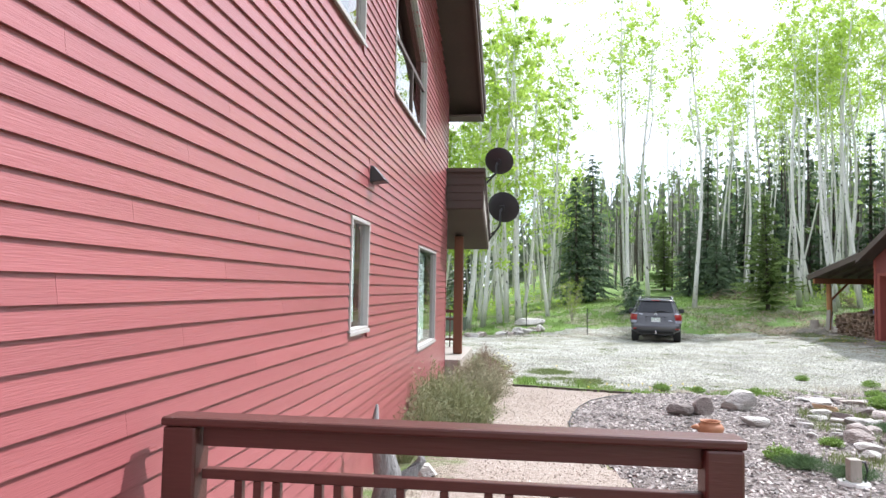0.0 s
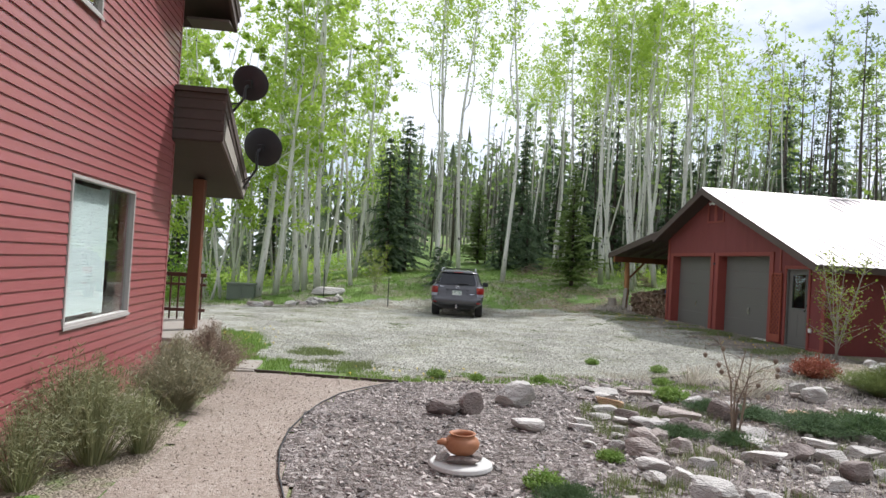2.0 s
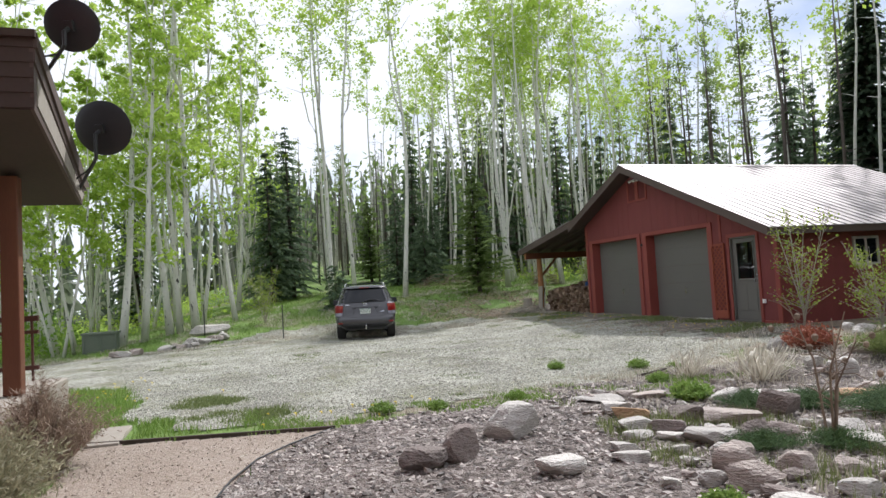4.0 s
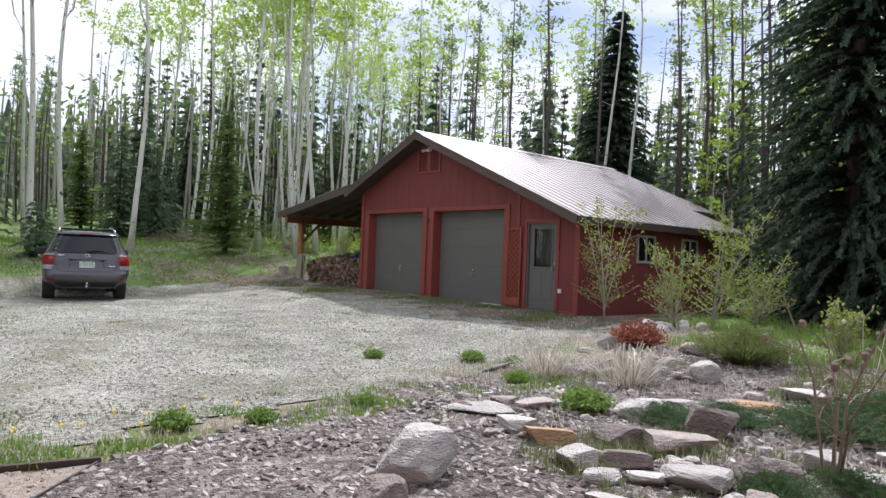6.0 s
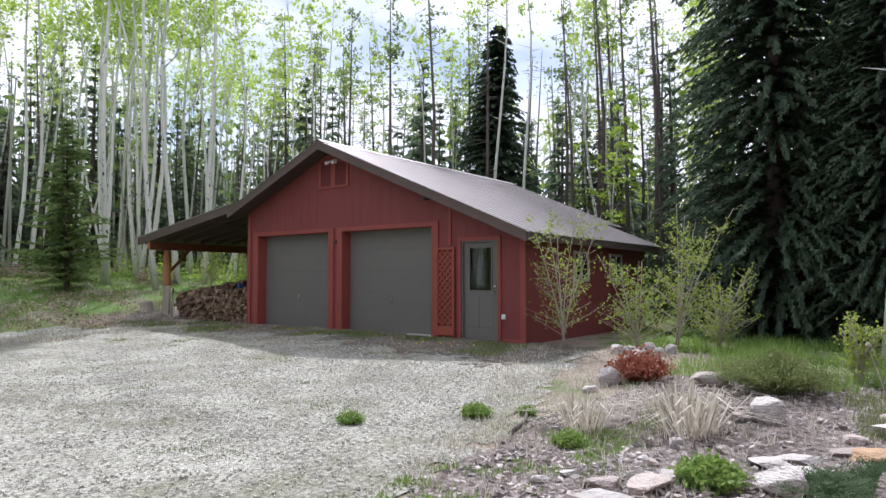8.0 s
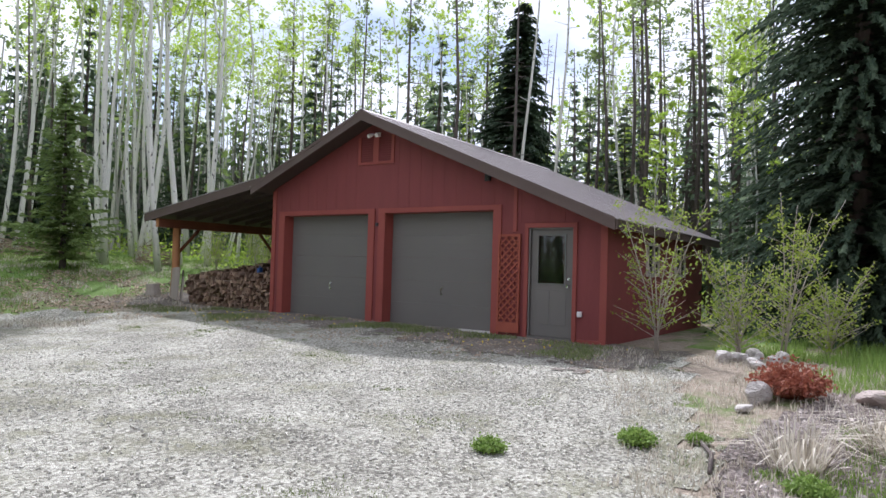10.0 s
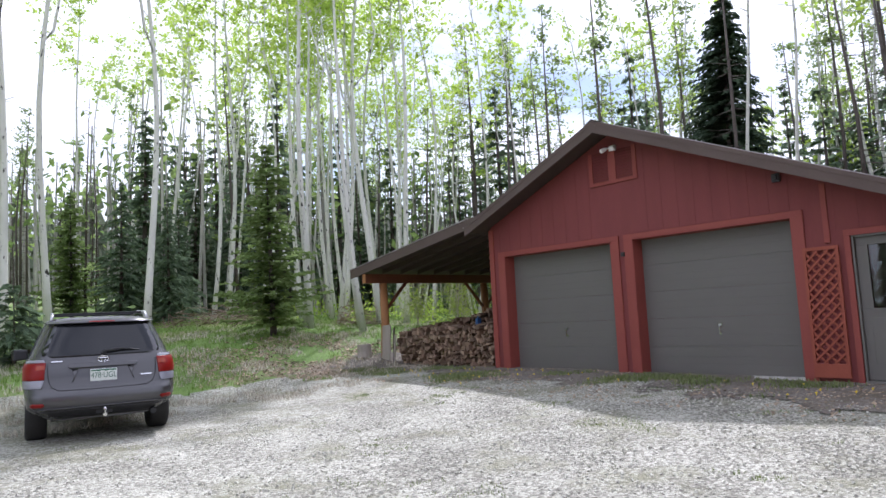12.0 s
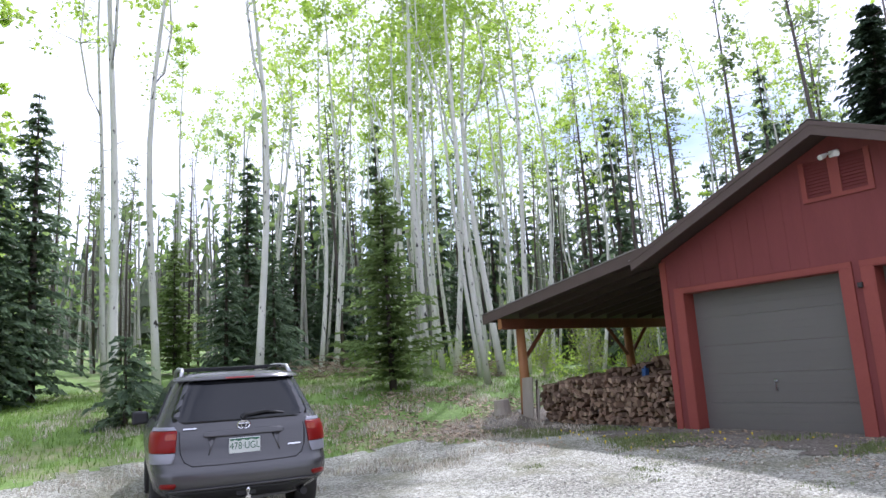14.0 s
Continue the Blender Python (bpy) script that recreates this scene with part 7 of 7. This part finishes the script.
# ---- grass, chips and pebbles ----
def strew_blades(name, n, box, ok, tall, wide, mat, seed, label, clumpy=0.0, zlift=0.0, bunch=3, spread=0.05):
    rng, mb = random.Random(seed), Mesh()
    made = 0
    while made < n:
        x, y = rng.uniform(box[0], box[1]), rng.uniform(box[2], box[3])
        if clumpy and noise.noise(Vector((x * 0.9, y * 0.9, seed))) + 0.5 * noise.noise(Vector((x * 3, y * 3, seed))) < clumpy:
            made += 0.02
            continue
        if not ok(x, y):
            made += 0.02
            continue
        z = ground_z(x, y) + zlift
        for _ in range(bunch):
            a = rng.uniform(0, 6.283)
            h, l = tall * rng.uniform(0.5, 1.2), tall * rng.uniform(0.1, 0.8)
            px, py = x + rng.gauss(0, spread), y + rng.gauss(0, spread)
            k = len(mb.v)
            mb.v += [(px - wide * math.sin(a), py + wide * math.cos(a), z - 0.01), (px + wide * math.sin(a), py - wide * math.cos(a), z - 0.01), (px + l * math.cos(a), py + l * math.sin(a), z + h)]
            mb.f.append((k, k + 1, k + 2))
        made += 1
    return tagged(obj(name, mb, mat), label, "grass", kind="stuff")


drive_in = ragged(DRIVE, 0.45)
bed_in = ragged(BED, 0.07)
strew_blades("meadow_grass", 20000, (-9, 22, 27.5, 42), lambda x, y: not drive_in(x, y) and not (12.6 < x < 21 and y < 31.4) and not inside([(3.8, 26), (6.9, 26), (8, 31.5), (4.8, 31.8)], x, y) and not (x > 9.5 and y < 33.2 and noise.noise(Vector((x, y, 2))) > -0.25), 0.11, 0.010, "grass", 1, "green spring meadow grass")
strew_blades("meadow_litter", 9000, (-6, 20, 27.8, 37), lambda x, y: not (13.0 < x < 21 and y < 31.2), 0.10, 0.012, "dry_grass", 2, "dry straw and litter in the meadow", 0.12)
def near_patch(x, y):
    """The two grassy patches of the drive beside the porch."""
    wob = 0.8 * noise.noise(Vector((x * 1.7, y * 1.7, 3.0))) + 0.5 * noise.noise(Vector((x * 5, y * 5, 8.0)))
    return ((x - 0.95) / 0.95) ** 2 + ((y - 15.9) / 1.5) ** 2 < 0.9 + wob


strew_blades("drive_patch_grass", 1500, (-0.4, 2.6, 14.2, 18.0), near_patch, 0.055, 0.008, "weed", 21, "patches of grass in the gravel", 0.06, 0.014, 4, 0.09)
flowers, rng_fl = Mesh(), random.Random(31)
for cx, cy, sx, sy, n in ((-1.3, 18.3, 0.7, 1.2, 46), (3.0, 14.6, 1.0, 0.3, 12), (12.0, 26.5, 0.5, 1.6, 34), (12.1, 20.5, 0.4, 1.4, 16)):
    for _ in range(n):
        x, y = rng_fl.gauss(cx, sx), rng_fl.gauss(cy, sy)
        z = ground_z(x, y) + rng_fl.uniform(0.035, 0.065)
        k = len(flowers.v)
        flowers.v += [(x + 0.022 * math.cos(j * 1.047), y + 0.022 * math.sin(j * 1.047), z) for j in range(6)] + [(x, y, z + 0.015), (x, y, z - 0.07)]
        flowers.f += [(k + j, k + (j + 1) % 6, k + 6) for j in range(6)] + [(k, k + 1, k + 7)]
tagged(obj("dandelions", flowers, "yellow"), "small yellow dandelions in the grass", "flowers", kind="stuff")
crate = Mesh()
cz = ground_z(-3.2, 31.2)
crate.box(-3.72, -2.66, 30.9, 31.6, cz - 0.05, cz + 0.58)
crate.box(-3.76, -2.62, 30.86, 31.64, cz + 0.58, cz + 0.66)
for x in (-3.72, -3.2, -2.74):
    crate.box(x, x + 0.08, 30.875, 30.9, cz, cz + 0.58)
tagged(obj("utility_box", crate, "utility_paint", bevel=0.012), "low grey-green box below the aspens", "box")
strew_blades("drive_weeds", 2200, (-4, 13.1, 14.0, 30), lambda x, y: drive_in(x, y), 0.028, 0.007, "weed", 3, "low green weeds in the gravel", 0.47, 0.012, 8, 0.04)
strew_blades("drive_edge_grass", 2200, (-2, 9.5, 13.7, 15.8), lambda x, y: not (x < 0.4 and y < 14.2) and y < 14.5 + 0.05 * x + 1.0 * (x < 1.4), 0.06, 0.009, "grass", 4, "grass along the gravel edge", 0.22, 0.012)
strew_blades("drive_straw", 1300, (1.5, 13, 13.9, 19.5), lambda x, y: y < 14.2 + 0.45 * max(0, x - 4), 0.09, 0.008, "dry_grass", 5, "dry straw along the gravel edge", -0.05, 0.012)
strew_blades("garage_weeds", 2100, (10.6, 12.98, 17.5, 30.2), lambda x, y: x > 11.3 + 1.3 * noise.noise(Vector((y * 0.7, 2.0, 6.0))), 0.055, 0.009, "weed", 6, "weeds along the garage front", 0.16, 0.034, 4, 0.12)
strew_blades("rock_garden_grass", 3600, (3.2, 13.5, 6.5, 13.6), lambda x, y: bed_in(x, y) and x > 3.2 + 0.25 * (y - 6), 0.13, 0.0045, "juniper_pale", 7, "grass between the garden rocks", 0.3, 0.02)
strew_blades("rock_garden_straw", 1300, (4.5, 13, 8, 15.5), lambda x, y: x > 4.0 + 0.25 * (y - 6), 0.12, 0.007, "dry_grass", 8, "dry straw between the garden rocks", 0.0, 0.02)
strew_blades("east_grass", 7500, (11.0, 20, 4, 16.4), lambda x, y: not (y > 14.6 and x < 13.6), 0.20, 0.011, "grass", 9, "green grass below the spruces", -0.1)
strew_blades("north_lawn", 4200, (-5, 1.2, 14.3, 20), lambda x, y: not drive_in(x, y) and not (x < -1.2 and y < 17.1) and not (x < -0.1 and y < 15.4), 0.11, 0.010, "grass", 10, "grass by the porch")


def strew_stones(name, n, box, ok, size, flat, mat, seed, label, lift):
    rng, mb, made = random.Random(seed), Mesh(), 0
    while made < n:
        x, y = rng.uniform(box[0], box[1]), rng.uniform(box[2], box[3])
        made += 1
        if not ok(x, y):
            continue
        s = size * rng.uniform(0.5, 1.5)
        a, tilt = rng.uniform(0, 6.283), rng.uniform(-0.65, 0.65)
        c, z = Vector((x, y, ground_z(x, y) + lift + s * flat * 0.4)), None
        u = Vector((math.cos(a), math.sin(a), tilt)).normalized() * s
        v = Vector((-math.sin(a), math.cos(a), rng.uniform(-0.4, 0.4))).normalized() * s * rng.uniform(0.4, 0.8)
        w = u.cross(v).normalized() * s * flat
        k = len(mb.v)
        mb.v += [tuple(c + q) for q in (u - w, v - w, -u - w, -v - w, u * 0.7 + v * 0.1 + w, v * 0.75 + w, -u * 0.8 + w, -v * 0.7 + w)]
        mb.f += [(k + 4, k + 5, k + 6, k + 7), (k, k + 1, k + 5, k + 4), (k + 1, k + 2, k + 6, k + 5), (k + 2, k + 3, k + 7, k + 6), (k + 3, k, k + 4, k + 7)]
    return tagged(obj(name, mb, mat), label, "loose stones", kind="stuff")


strew_stones("shale_chips", 9000, (0.7, 7.2, 6.2, 14.6), bed_in, 0.038, 0.2, "chip", 11, "grey and brown flat shale chips", 0.022)
strew_stones("shale_chips", 3000, (5.5, 12.5, 7.5, 15.0), bed_in, 0.04, 0.25, "chip", 12, "grey and brown flat shale chips", 0.022)
rng_p = random.Random(4)
strew_stones("gravel_pebbles", 20000, (-1.0, 12.0, 14.0, 26), lambda x, y: drive_in(x, y) and rng_p.random() < 1.1 - (y - 14) / 14, 0.0165, 0.5, "pebble", 13, "pale loose gravel pebbles", 0.018)
strew_stones("garage_litter", 2600, (10.4, 13.3, 17.2, 31.2), lambda x, y: noise.noise(Vector((x * 0.9, y * 0.9, 14.0))) > -0.05, 0.027, 0.1, "litter", 16, "dead brown leaves along the garage front", 0.036)
strew_stones("leaf_litter", 4200, (8.2, 14.5, 29.8, 34.4), lambda x, y: noise.noise(Vector((x * 0.8, y * 0.8, 4.0))) > -0.2 and not drive_in(x, y), 0.05, 0.08, "litter", 15, "dead brown leaves and bark litter", 0.01)
path_in = ragged(PATHWAY, 0.05)
strew_stones("path_pebbles", 3200, (-0.6, 2.3, 6.5, 14.2), path_in, 0.011, 0.5, "path_stone", 14, "tan loose gravel pebbles", 0.015)

# ---- boards of the wall and deck ----
LAP, BOARD = 0.1117, 3.66


def lap_board(y0, y1, z, ca, cb, parent=None, into=None):
    """One lapped board from y0 to y1 with its lower edge at z; ca, cb: its upper corners where the roof cuts it."""
    pts = [(WX + 0.001, y0, z), (WX + 0.027, y0, z), (WX + 0.027, y1, z), (WX + 0.001, y1, z), (WX + 0.001, y0, ca), (WX + 0.009, y0, ca), (WX + 0.009, y1, cb), (WX + 0.001, y1, cb)]
    mb = into or Mesh()
    mb.add(pts, [(0, 1, 2, 3), (1, 5, 6, 2), (4, 7, 6, 5), (0, 4, 5, 1), (3, 2, 6, 7), (0, 3, 7, 4)])
    if into is None:
        obj("siding_board", mb, "siding", parent)


high = Mesh()
row, made = 0, 0
z = -0.710
while z < 9.6:
    spans = [(HOUSE_Y0 + 0.02, HOUSE_Y1)]
    for nm, w in WINDOWS.items():
        t = max(win_top(nm, w[0]), win_top(nm, w[1]))
        if z + LAP > w[2] + 0.01 and z < t - 0.02:
            lo, hi = w[0], w[1]
            if w[3] is None and z + LAP > win_top(nm, w[1]):
                hi = min(hi, max(lo, w[1] - (z + LAP * 0.5 - win_top(nm, w[1])) / RAKE))
            spans = [s for a, b in spans for s in ((a, min(b, lo)), (max(a, hi), b)) if s[1] - s[0] > 0.02]
    for a, b in spans:
        cuts = [a]
        y = HOUSE_Y0 + (row * 1.37) % BOARD
        while y < b:
            if y > a + 0.05 and y < b - 0.05:
                cuts.append(y)
            y += BOARD
        cuts.append(b)
        for y0, y1 in zip(cuts, cuts[1:]):
            t0, t1 = rake_z(y0), rake_z(y1)
            ca, cb = min(z + LAP + 0.012, t0 - 0.01), min(z + LAP + 0.012, t1 - 0.01)
            if max(ca, cb) < z + 0.03 or min(ca, cb) < z:
                if max(t0, t1) < z + 0.05:
                    continue
                ca, cb = max(ca, z + 0.005), max(cb, z + 0.005)
            near_by = y1 > -1.0 and z < 4.9 and made < 300
            lap_board(y0 + 0.0006, y1 - 0.0006, z, ca, cb, wall_east, None if near_by else high)
            made += near_by
    row += 1
    z += LAP
tagged(obj("upper_boards", high, "siding", wall_east), kind="stuff")
cm = Mesh()
cm.box(WX - 0.01, WX + 0.03, HOUSE_Y1 - 0.03, HOUSE_Y1 + 0.025, -0.7, EAVE_Z - 0.05)
tagged(obj("corner_board", cm, "siding"), "red corner board of the house", "trim", kind="structure")
plank_mesh = Mesh()
plank_mesh.box(-1.6, 2.9, 0, 0.136, -0.04, 0)
pm = plank_mesh.mesh("deck_plank", "stain")
for i in range(49):
    o = new("deck_plank", pm)
    o.parent = deck_ob
    o.matrix_basis = pose(0, -4.6 + i * 0.1405, DECK_Z)
# grooves of the plywood front
for y in np.arange(GY0 + 0.2, GY1 - 0.1, 0.305):
    y = float(y)
    lo = next((h[2] + 0.1 for h in HOLES if h[0] - 0.18 < y < h[1] + 0.18), GZ)
    if 22.85 < y < 23.98:
        continue
    bt = Mesh()
    bt.box(GX - 0.005, GX - 0.001, y, y + 0.301, lo, min(roof_z(y), roof_z(y + 0.286)) - 0.2)
    if min(roof_z(y), roof_z(y + 0.286)) - 0.25 > lo and not any(h[0] - 0.18 < y + 0.286 < h[1] + 0.18 and lo < h[2] for h in HOLES):
        obj("panel", bt, "garage_wall", garage_front)
